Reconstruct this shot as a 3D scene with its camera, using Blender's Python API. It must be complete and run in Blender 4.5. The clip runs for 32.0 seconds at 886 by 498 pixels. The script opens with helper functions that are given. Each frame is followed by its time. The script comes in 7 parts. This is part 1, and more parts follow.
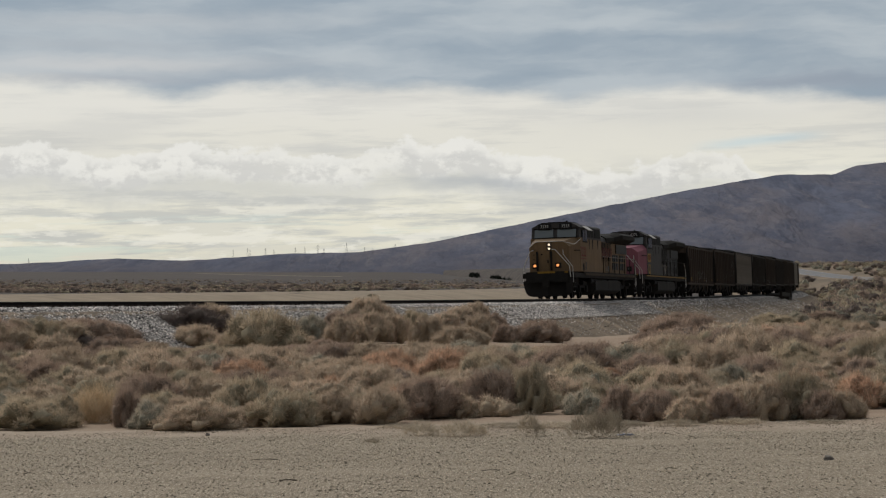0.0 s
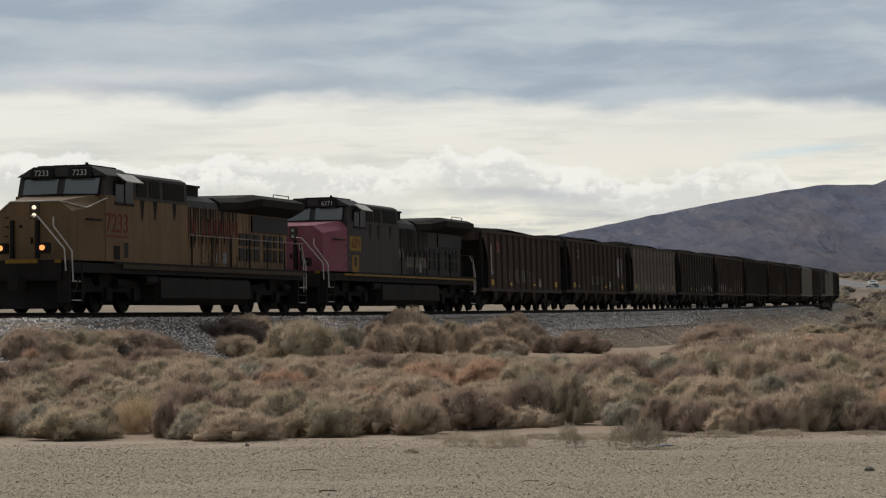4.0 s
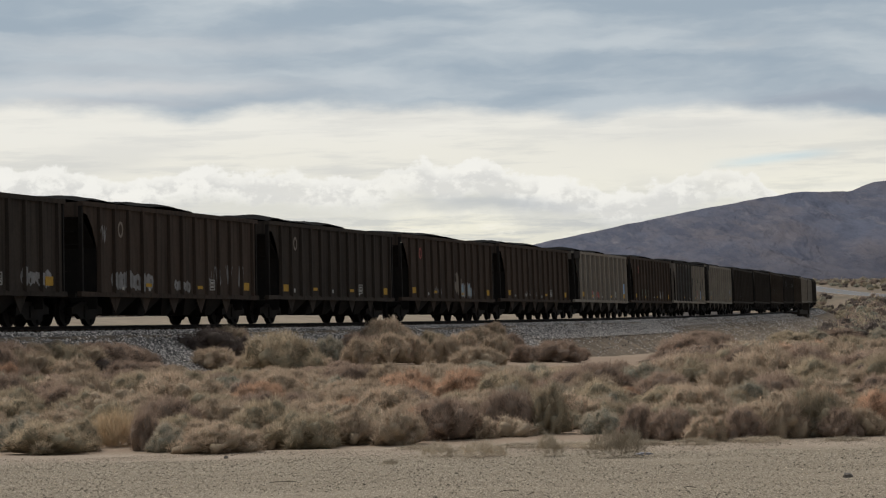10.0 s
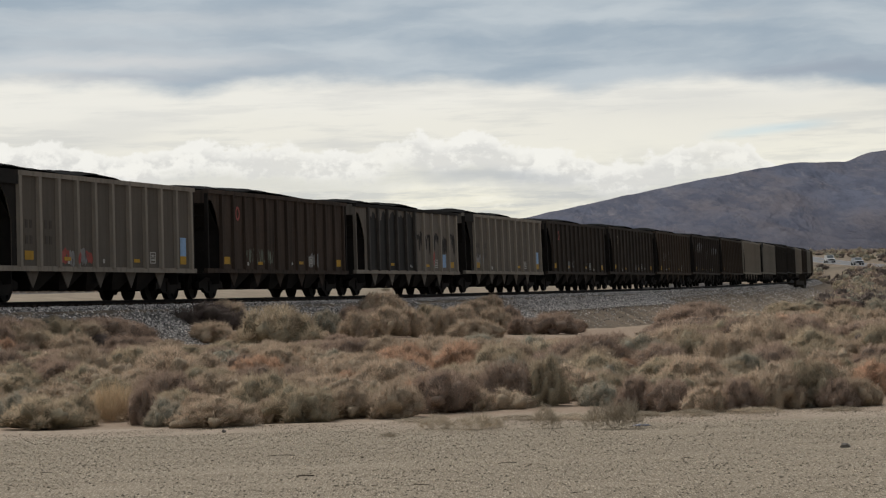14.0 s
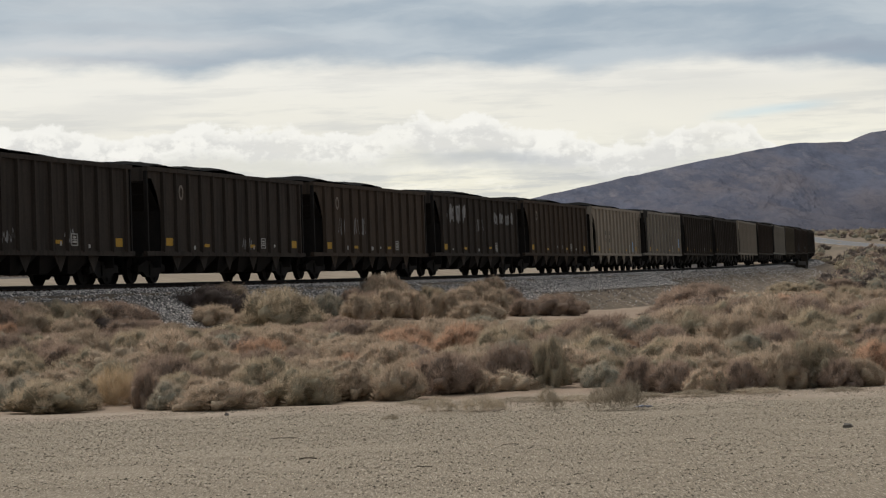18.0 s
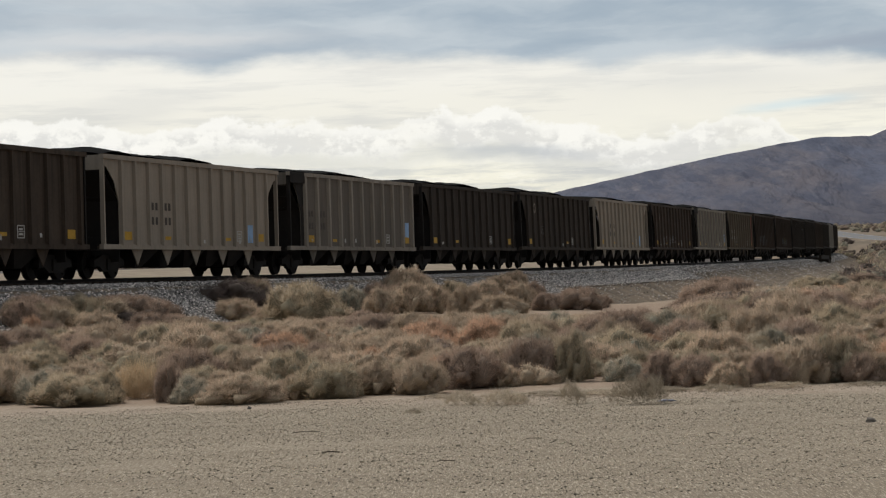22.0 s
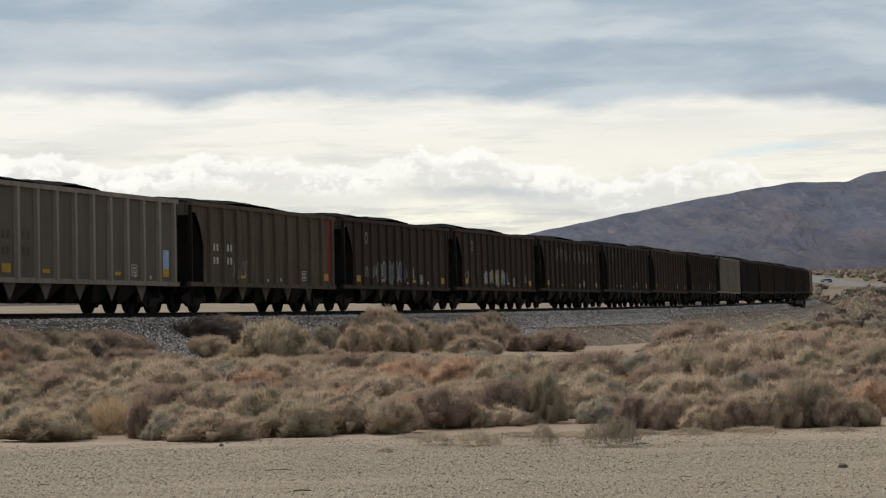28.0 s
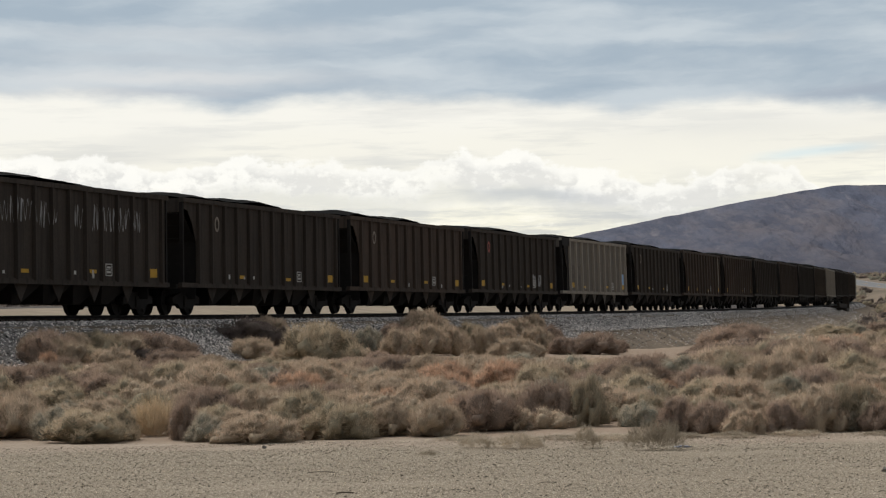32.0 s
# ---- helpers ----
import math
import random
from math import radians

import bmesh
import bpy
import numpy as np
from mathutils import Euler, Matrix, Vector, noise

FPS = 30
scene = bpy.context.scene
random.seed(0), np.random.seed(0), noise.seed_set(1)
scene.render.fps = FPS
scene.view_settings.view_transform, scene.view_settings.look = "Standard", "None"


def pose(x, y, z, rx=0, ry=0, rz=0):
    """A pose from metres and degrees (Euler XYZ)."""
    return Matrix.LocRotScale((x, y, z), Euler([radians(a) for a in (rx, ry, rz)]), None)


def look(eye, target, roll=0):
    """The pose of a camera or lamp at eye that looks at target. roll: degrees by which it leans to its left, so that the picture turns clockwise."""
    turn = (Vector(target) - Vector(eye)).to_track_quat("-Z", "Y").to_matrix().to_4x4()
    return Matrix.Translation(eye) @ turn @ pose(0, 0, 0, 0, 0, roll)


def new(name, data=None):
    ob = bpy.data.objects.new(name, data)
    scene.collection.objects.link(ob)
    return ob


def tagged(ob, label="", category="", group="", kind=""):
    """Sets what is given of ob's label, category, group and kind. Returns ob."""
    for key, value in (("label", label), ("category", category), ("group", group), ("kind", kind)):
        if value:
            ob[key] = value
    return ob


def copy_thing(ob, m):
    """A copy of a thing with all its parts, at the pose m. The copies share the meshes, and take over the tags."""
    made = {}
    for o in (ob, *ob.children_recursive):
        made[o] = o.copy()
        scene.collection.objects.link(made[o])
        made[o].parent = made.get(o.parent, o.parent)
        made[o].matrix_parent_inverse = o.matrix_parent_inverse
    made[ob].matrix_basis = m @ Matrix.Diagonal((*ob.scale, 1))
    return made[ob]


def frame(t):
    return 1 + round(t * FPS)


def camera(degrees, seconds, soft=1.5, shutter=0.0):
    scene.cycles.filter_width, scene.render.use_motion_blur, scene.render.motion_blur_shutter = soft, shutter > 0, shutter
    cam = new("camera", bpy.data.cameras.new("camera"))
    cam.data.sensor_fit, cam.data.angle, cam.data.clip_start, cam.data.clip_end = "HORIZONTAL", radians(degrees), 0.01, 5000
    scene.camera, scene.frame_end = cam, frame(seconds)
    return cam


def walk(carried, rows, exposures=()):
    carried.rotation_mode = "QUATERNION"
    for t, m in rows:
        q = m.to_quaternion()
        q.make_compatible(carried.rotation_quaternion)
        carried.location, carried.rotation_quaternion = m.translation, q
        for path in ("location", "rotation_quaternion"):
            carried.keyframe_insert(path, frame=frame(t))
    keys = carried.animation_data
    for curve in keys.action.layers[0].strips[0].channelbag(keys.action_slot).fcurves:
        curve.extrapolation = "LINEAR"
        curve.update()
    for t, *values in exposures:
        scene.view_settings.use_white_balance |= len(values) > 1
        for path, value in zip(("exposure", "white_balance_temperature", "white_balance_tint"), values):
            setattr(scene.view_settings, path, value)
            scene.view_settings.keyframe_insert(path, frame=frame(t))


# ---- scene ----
cam = camera(21.1, 32.0, soft=1.2)
EYE = 1.6
# seconds, yaw, pitch and roll of a camera turned by hand on its stand
ROWS = [
    (0.0, -0.260, 1.569, -1.088), (0.5, -0.269, 1.611, -0.973), (1.0, -0.234, 1.707, -0.616),
    (1.5, -0.223, 1.909, -0.719), (2.0, -0.159, 1.998, -0.951), (2.5, -0.013, 2.033, -1.004),
    (3.0, 0.247, 1.953, -0.927), (3.5, 0.467, 1.910, -0.994), (4.0, 0.681, 1.843, -1.092),
    (4.5, 0.798, 1.861, -0.920), (6.5, 1.169, 1.707, -1.130), (7.0, 0.982, 1.721, -1.182),
    (7.5, 0.807, 1.756, -1.365), (8.0, 0.661, 1.810, -1.252), (8.5, 0.488, 1.907, -1.360),
    (9.0, 0.342, 1.991, -1.408), (9.5, 0.221, 2.065, -1.571), (10.0, 0.128, 2.076, -1.607),
    (10.5, 0.046, 2.085, -1.658), (11.0, -0.051, 2.016, -1.760), (11.5, -0.089, 1.884, -1.791),
    (12.0, -0.064, 1.763, -1.798), (12.5, -0.043, 1.691, -1.844), (13.0, -0.051, 1.615, -1.753),
    (13.5, -0.020, 1.506, -1.876), (15.5, 0.146, 1.216, -2.031), (16.0, 0.181, 1.125, -1.956),
    (16.5, 0.176, 1.064, -1.996), (17.0, 0.162, 1.008, -2.172), (17.5, 0.155, 0.975, -2.293),
    (18.0, 0.122, 0.990, -2.228), (18.5, 0.049, 0.980, -2.392), (19.0, -0.001, 0.938, -2.500),
    (19.5, 0.040, 0.904, -2.422), (20.0, 0.131, 0.867, -2.330), (20.5, 0.228, 0.834, -2.353),
    (21.0, 0.356, 0.824, -2.314), (21.5, 0.518, 0.831, -2.135), (22.0, 0.672, 0.866, -2.187),
    (22.5, 0.804, 0.843, -2.245), (23.0, 0.902, 0.825, -2.273), (23.5, 0.860, 0.891, -2.169),
    (24.0, 0.435, 1.172, -2.214), (24.5, 0.187, 1.200, -1.984), (25.0, 0.001, 1.234, -1.675),
    (25.5, -0.069, 1.324, -1.643), (26.0, -0.079, 1.663, -1.556), (26.5, -0.088, 1.735, -1.496),
    (28.5, 0.076, 1.829, -1.367), (29.0, 0.156, 1.840, -1.436), (29.5, 0.290, 1.831, -1.494),
    (30.0, 0.514, 1.826, -1.577), (30.5, 0.730, 1.842, -1.311), (31.0, 0.884, 1.863, -1.364),
    (31.5, 0.987, 1.878, -1.418), (32.0, 1.073, 1.892, -1.261),
]
walk(cam, [(t, pose(0, 0, EYE, 90 + pitch, 0, yaw) @ pose(0, 0, 0, 0, 0, roll)) for t, yaw, pitch, roll in ROWS],
     exposures=[(0.0, -0.26), (2.0, -0.17), (8.0, -0.11), (16.0, -0.08), (24.0, 0.02), (32.0, 0.06)])

# ---- sky and sun ----
SUN_AZ, SUN_EL = radians(-28), radians(50)     # behind thin cloud, ahead and to the left
world = bpy.data.worlds.new("overcast_sky")
scene.world = world
world.use_nodes = True
wt = world.node_tree
wt.nodes.clear()


def wn(kind, **props):
    node = wt.nodes.new(kind)
    for key, value in props.items():
        if key == "operation":
            node.operation = value
        elif key == "blend_type":
            node.blend_type = value
        elif key == "data_type":
            node.data_type = value
    return node


def wmath(op, a, b=None, clamp=False):
    node = wn("ShaderNodeMath", operation=op)
    node.use_clamp = clamp
    for slot, v in ((0, a), (1, b)):
        if v is None:
            continue
        if isinstance(v, (int, float)):
            node.inputs[slot].default_value = v
        else:
            wt.links.new(v, node.inputs[slot])
    return node.outputs[0]


def wnoise(x, y, detail=6.0, rough=0.55, lac=2.1, seed=0.0):
    comb = wn("ShaderNodeCombineXYZ")
    wt.links.new(x, comb.inputs[0])
    wt.links.new(y, comb.inputs[1])
    comb.inputs[2].default_value = seed
    tex = wn("ShaderNodeTexNoise")
    tex.inputs["Scale"].default_value = 1.0
    tex.inputs["Detail"].default_value = detail
    tex.inputs["Roughness"].default_value = rough
    tex.inputs["Lacunarity"].default_value = lac
    wt.links.new(comb.outputs[0], tex.inputs["Vector"])
    return tex.outputs[0]


def wramp(value, stops, interp="EASE"):
    node = wn("ShaderNodeValToRGB")
    node.color_ramp.interpolation = interp
    el = node.color_ramp.elements
    while len(el) < len(stops):
        el.new(0.5)
    for e, (p, c) in zip(el, stops):
        e.position = p
        e.color = (c, c, c, 1) if isinstance(c, (int, float)) else (*c, 1)
    wt.links.new(value, node.inputs[0])
    return node.outputs[0]


def wmix(fac, a, b, blend="MIX"):
    node = wn("ShaderNodeMix", data_type="RGBA", blend_type=blend)
    for slot, v in ((0, fac), (6, a), (7, b)):
        if isinstance(v, (int, float)):
            node.inputs[slot].default_value = v
        elif isinstance(v, tuple):
            node.inputs[slot].default_value = (*v, 1)
        else:
            wt.links.new(v, node.inputs[slot])
    return node.outputs[2]


coord = wn("ShaderNodeTexCoord")
split = wn("ShaderNodeSeparateXYZ")
wt.links.new(coord.outputs["Generated"], split.inputs[0])
wx, wy, wz = split.outputs
AZ = wmath("ARCTAN2", wx, wy)
EL = wz
def wstep(value, lo, hi):
    """Soft step from 0 at lo to 1 at hi."""
    node = wn("ShaderNodeMapRange")
    node.interpolation_type = "SMOOTHSTEP"
    for slot, v in ((1, lo), (2, hi)):
        if isinstance(v, (int, float)):
            node.inputs[slot].default_value = v
        else:
            wt.links.new(v, node.inputs[slot])
    wt.links.new(value, node.inputs[0])
    return node.outputs[0]


def wcurve(stops):
    """A height over the horizon that changes along the compass: (azimuth, sine of elevation)."""
    return wmath("MULTIPLY", wramp(wmath("ADD", wmath("MULTIPLY", AZ, 2.5), 0.5), [(0.5 + 2.5 * a, 5 * e) for a, e in stops]), 0.2)


def wgauss(a, e, wa, we):
    """A soft oval patch of sky."""
    da, de = wmath("DIVIDE", wmath("SUBTRACT", AZ, a), wa), wmath("DIVIDE", wmath("SUBTRACT", ELS, e), we)
    return wmath("POWER", 2.718, wmath("MULTIPLY", wmath("ADD", wmath("MULTIPLY", da, da), wmath("MULTIPLY", de, de)), -1.0))


def scaled(x, y, kx, ky, **more):
    return wnoise(wmath("MULTIPLY", x, kx), wmath("MULTIPLY", y, ky), **more)


# slow warp so that no edge of cloud is straight
warp = wmath("SUBTRACT", scaled(AZ, EL, 16.0, 46.0, detail=6, rough=0.56, seed=3.1), 0.5)
ELS = wmath("ADD", EL, wmath("MULTIPLY", warp, 0.016))
# bright cream layer below, paling towards the horizon
cream = wramp(wmath("MULTIPLY", ELS, 5.0), [(0.0, (0.60, 0.59, 0.56)), (0.10, (0.80, 0.77, 0.64)), (0.19, (0.92, 0.89, 0.745)), (0.27, (0.95, 0.925, 0.80)),
                                           (0.36, (0.89, 0.87, 0.785)), (0.45, (0.90, 0.885, 0.82)), (0.60, (0.84, 0.83, 0.785))])
# long grey streaks between the bright layers
streak = scaled(AZ, EL, 17.0, 170.0, detail=7, rough=0.6, seed=7.7)
low = wramp(wmath("MULTIPLY", EL, 5.0), [(0.04, 1.0), (0.20, 0.9), (0.28, 0.45), (0.50, 0.25), (1.0, 0.1)])
sky_a = wmix(wmath("MULTIPLY", wmath("MULTIPLY", wstep(streak, 0.47, 0.64), low), 0.62), cream, (0.46, 0.49, 0.52))
swell = scaled(AZ, EL, 9.0, 60.0, detail=4, rough=0.5, seed=8.8)
sky_a = wmix(wmath("MULTIPLY", wstep(swell, 0.50, 0.68), 0.30), sky_a, (0.60, 0.61, 0.61))
puffs = wmath("MULTIPLY", wstep(scaled(AZ, EL, 34.0, 165.0, detail=8, rough=0.62, seed=61.0), 0.50, 0.60), wramp(wmath("MULTIPLY", EL, 5.0), [(0.05, 0.3), (0.12, 1.0), (0.27, 0.8), (0.33, 0.0)]))
sky_a = wmix(wmath("MULTIPLY", puffs, 0.65), sky_a, (1.0, 0.975, 0.865))
# clear blue slots low down and one long one over the mountain
NISHITA = wn("ShaderNodeTexSky")
NISHITA.sky_type = "NISHITA"
NISHITA.sun_disc = False
NISHITA.sun_elevation = SUN_EL
NISHITA.sun_rotation = SUN_AZ
sky_n = wmix(1.0, NISHITA.outputs[0], (0.088, 0.104, 0.124), "MULTIPLY")
slots = wstep(scaled(AZ, EL, 9.0, 150.0, detail=5, rough=0.55, seed=15.2), 0.51, 0.62)
slots = wmath("MULTIPLY", slots, wramp(wmath("MULTIPLY", EL, 5.0), [(0.0, 0.9), (0.17, 0.9), (0.24, 0.0)]))
tilt = wmath("SUBTRACT", wmath("ADD", EL, wmath("MULTIPLY", warp, 0.005)), wmath("MULTIPLY", wmath("SUBTRACT", AZ, 0.135), 0.06))
slit = wmath("MULTIPLY", wstep(wmath("ABSOLUTE", wmath("SUBTRACT", tilt, 0.0692)), 0.0030, 0.0), wstep(wmath("ABSOLUTE", wmath("SUBTRACT", AZ, 0.138)), 0.034, 0.008))
sky_b = wmix(wmath("MULTIPLY", wmath("MAXIMUM", slots, wmath("MULTIPLY", slit, 0.6)), 0.8), sky_a, sky_n)

# heaped clouds in a row over the horizon: bright folded crowns over grey feet
puff = scaled(AZ, EL, 62.0, 88.0, detail=8, rough=0.58, seed=21.0)
curl = scaled(AZ, EL, 150.0, 190.0, detail=6, rough=0.6, seed=22.0)
crest_line = wcurve([(-0.179, 0.0742), (-0.165, 0.0746), (-0.133, 0.0690), (-0.119, 0.0714), (-0.100, 0.0732), (-0.086, 0.0710), (-0.072, 0.0722), (-0.052, 0.0684), (-0.030, 0.0682),
                     (-0.017, 0.0728), (-0.0098, 0.0752), (-0.002, 0.0712), (0.005, 0.0714), (0.0092, 0.0734), (0.0175, 0.0738), (0.026, 0.0706), (0.033, 0.0666), (0.047, 0.0654), (0.061, 0.0630),
                     (0.0683, 0.0586), (0.080, 0.0590), (0.0897, 0.0628), (0.1016, 0.0660), (0.1134, 0.0674), (0.1274, 0.0652), (0.1344, 0.0606), (0.1435, 0.050)])
depth = wmath("SUBTRACT", wmath("ADD", crest_line, wmath("ADD", wmath("MULTIPLY", wmath("SUBTRACT", puff, 0.52), 0.017), wmath("MULTIPLY", wmath("SUBTRACT", curl, 0.5), 0.006))), EL)
patch = wramp(scaled(AZ, EL, 11.0, 3.0, detail=3, rough=0.5, seed=33.0), [(0.30, 0.55), (0.48, 1.0)])
body = wmath("MULTIPLY", wmath("MULTIPLY", wstep(depth, -0.0002, 0.0022), wstep(depth, 0.017, 0.010)), patch)
feet = wmath("MULTIPLY", wmath("MULTIPLY", wstep(depth, 0.008, 0.0125), wstep(depth, 0.028, 0.016)), patch)
sky_c = wmix(wmath("MULTIPLY", feet, 0.42), sky_b, (0.52, 0.545, 0.57))
fold = wmath("MULTIPLY", wstep(wmath("ADD", wmath("MULTIPLY", puff, 0.6), wmath("MULTIPLY", curl, 0.4)), 0.56, 0.44), wstep(depth, 0.001, 0.006))
white = wmix(wmath("MULTIPLY", fold, 0.75), (0.975, 0.965, 0.915), (0.67, 0.67, 0.655))
sky_d = wmix(wmath("MULTIPLY", body, 0.85), sky_c, white)
sky_d = wmix(wmath("MULTIPLY", wgauss(0.022, 0.0535, 0.030, 0.0028), 0.6), sky_d, (0.49, 0.525, 0.56))

# the grey-blue deck overhead: soft folds, ragged underside, lighter towards the left
under = wcurve([(-0.179, 0.0985), (-0.144, 0.0955), (-0.104, 0.0905), (-0.074, 0.0965), (-0.038, 0.0985), (-0.002, 0.0966), (0.033, 0.0922), (0.060, 0.0888), (0.081, 0.0927), (0.116, 0.0936),
                (0.151, 0.0880), (0.190, 0.0830)])
above = wmath("SUBTRACT", wmath("ADD", EL, wmath("MULTIPLY", warp, 0.022)), under)
billow = scaled(AZ, ELS, 9.0, 48.0, detail=5, rough=0.5, seed=41.0)
deck = wmix(wstep(billow, 0.36, 0.64), (0.345, 0.43, 0.515), (0.545, 0.61, 0.66))
deck = wmix(wmath("MULTIPLY", wgauss(-0.13, 0.106, 0.07, 0.0045), 0.8), deck, (0.70, 0.71, 0.715))
deck = wmix(wmath("MULTIPLY", wgauss(-0.12, 0.124, 0.08, 0.004), 0.5), deck, (0.64, 0.665, 0.685))
deck = wmix(wmath("MULTIPLY", wgauss(-0.15, 0.0985, 0.06, 0.0026), 0.7), deck, (0.45, 0.485, 0.54))
deck = wmix(wmath("MULTIPLY", wgauss(-0.14, 0.115, 0.06, 0.003), 0.6), deck, (0.46, 0.51, 0.565))
deck = wmix(wmath("MULTIPLY", wgauss(0.16, 0.0945, 0.045, 0.0035), 0.75), deck, (0.335, 0.39, 0.47))
deck = wmix(wmath("MULTIPLY", wgauss(0.125, 0.118, 0.012, 0.0028), 0.5), deck, (0.56, 0.60, 0.63))
deck = wmix(wstep(EL, 0.16, 0.30), deck, (0.46, 0.49, 0.53))
sky_e = wmix(wmath("MULTIPLY", wstep(above, -0.0045, 0.0055), 0.94), sky_d, deck)
# faint haze under the deck on the far side
sky_e = wmix(wmath("MULTIPLY", wgauss(0.10, 0.080, 0.05, 0.006), 0.35), sky_e, (0.66, 0.67, 0.665))
back = wn("ShaderNodeBackground")
# the cloud is brighter towards the hidden sun than behind
toward = wmath("ADD", wmath("MULTIPLY", wmath("COSINE", wmath("SUBTRACT", AZ, SUN_AZ)), 0.26), 0.77)
sky_f = wmix(1.0, sky_e, wramp(toward, [(0.0, 0.0), (1.0, 1.0)], "LINEAR"), "MULTIPLY")
wt.links.new(sky_f, back.inputs[0])
back.inputs[1].default_value = 1.0
wout = wn("ShaderNodeOutputWorld")
wt.links.new(back.outputs[0], wout.inputs[0])

sun_data = bpy.data.lights.new("sun", "SUN")
sun_data.energy, sun_data.angle, sun_data.color = 2.1, radians(20), (1.0, 0.95, 0.87)
sun = new("sun", sun_data)
sun.matrix_world = look((-60, 90, 90), (-60 - 10 * math.sin(SUN_AZ) * math.cos(SUN_EL), 90 - 10 * math.cos(SUN_AZ) * math.cos(SUN_EL),
                                        90 - 10 * math.sin(SUN_EL)))


# ---- materials ----
def material(name, base, rough=0.8, metal=0.0, spots=None, amount=0.5, scale=3.0, fine=40.0, fine_amount=0.35, bump=0.0, bump_scale=60.0,
             island=0.0, per_object=0.0, spec=0.12, streaks=0.0, streak_colour=(0.02, 0.018, 0.016), stretch=(1, 1, 1), turn=0.0):
    """A painted, mineral or grown surface: base colour, broad stains, fine grain, relief; island and per_object vary single pieces."""
    m = bpy.data.materials.new(name)
    m.use_nodes = True
    t = m.node_tree
    b = t.nodes["Principled BSDF"]
    b.inputs["Roughness"].default_value, b.inputs["Metallic"].default_value = rough, metal
    b.inputs["Specular IOR Level"].default_value = spec
    co = t.nodes.new("ShaderNodeTexCoord")
    mp = t.nodes.new("ShaderNodeMapping")
    mp.vector_type = "TEXTURE"
    mp.inputs["Scale"].default_value = tuple(1 / v for v in stretch)
    mp.inputs["Rotation"].default_value = (0, 0, turn)
    t.links.new(co.outputs["Object"], mp.inputs[0])

    def noise_at(s, detail=5.0):
        n = t.nodes.new("ShaderNodeTexNoise")
        n.inputs["Scale"].default_value, n.inputs["Detail"].default_value = s, detail
        t.links.new(mp.outputs[0], n.inputs["Vector"])
        return n.outputs[0]

    def ramp(v, lo, hi):
        r = t.nodes.new("ShaderNodeMapRange")
        r.inputs[1].default_value, r.inputs[2].default_value = lo, hi
        t.links.new(v, r.inputs[0])
        return r.outputs[0]

    def mix(f, a, c, blend="MIX"):
        n = t.nodes.new("ShaderNodeMix")
        n.data_type, n.blend_type = "RGBA", blend
        for slot, v in ((0, f), (6, a), (7, c)):
            if isinstance(v, (int, float)):
                n.inputs[slot].default_value = v
            elif isinstance(v, tuple):
                n.inputs[slot].default_value = (*v, 1)
            else:
                t.links.new(v, n.inputs[slot])
        return n.outputs[2]

    def times(v, k):
        n = t.nodes.new("ShaderNodeMath")
        n.operation = "MULTIPLY"
        t.links.new(v, n.inputs[0])
        if isinstance(k, (int, float)):
            n.inputs[1].default_value = k
        else:
            t.links.new(k, n.inputs[1])
        return n.outputs[0]

    spots = spots or tuple(c * 0.55 for c in base)
    col = mix(times(ramp(noise_at(scale), 0.38, 0.66), amount), tuple(base), tuple(spots))
    col = mix(times(ramp(noise_at(fine, 3.0), 0.4, 0.7), fine_amount), col, tuple(c * 0.5 for c in base))
    if streaks:
        mp2 = t.nodes.new("ShaderNodeMapping")
        mp2.inputs["Scale"].default_value = (2.6, 2.6, 0.16)
        t.links.new(co.outputs["Object"], mp2.inputs[0])
        n = t.nodes.new("ShaderNodeTexNoise")
        n.inputs["Scale"].default_value, n.inputs["Detail"].default_value = 2.0, 6.0
        t.links.new(mp2.outputs[0], n.inputs["Vector"])
        col = mix(times(ramp(n.outputs[0], 0.46, 0.62), streaks), col, tuple(streak_colour))
    for amt, kind, sock in ((island, "ShaderNodeNewGeometry", "Random Per Island"), (per_object, "ShaderNodeObjectInfo", "Random")):
        if amt:
            g = t.nodes.new(kind)
            hv = t.nodes.new("ShaderNodeHueSaturation")
            r = t.nodes.new("ShaderNodeMapRange")
            r.inputs[3].default_value, r.inputs[4].default_value = 1 - amt, 1 + amt
            t.links.new(g.outputs[sock], r.inputs[0])
            t.links.new(r.outputs[0], hv.inputs["Value"])
            t.links.new(col, hv.inputs["Color"])
            col = hv.outputs[0]
    t.links.new(col, b.inputs["Base Color"])
    if bump:
        bn = t.nodes.new("ShaderNodeBump")
        bn.inputs["Strength"].default_value, bn.inputs["Distance"].default_value = bump, 0.02
        t.links.new(noise_at(bump_scale, 4.0), bn.inputs["Height"])
        t.links.new(bn.outputs[0], b.inputs["Normal"])
    return m


def glow(name, colour, strength):
    m = bpy.data.materials.new(name)
    m.use_nodes = True
    b = m.node_tree.nodes["Principled BSDF"]
    b.inputs["Base Color"].default_value = (*colour, 1)
    b.inputs["Emission Color"].default_value = (*colour, 1)
    b.inputs["Emission Strength"].default_value = strength
    return m


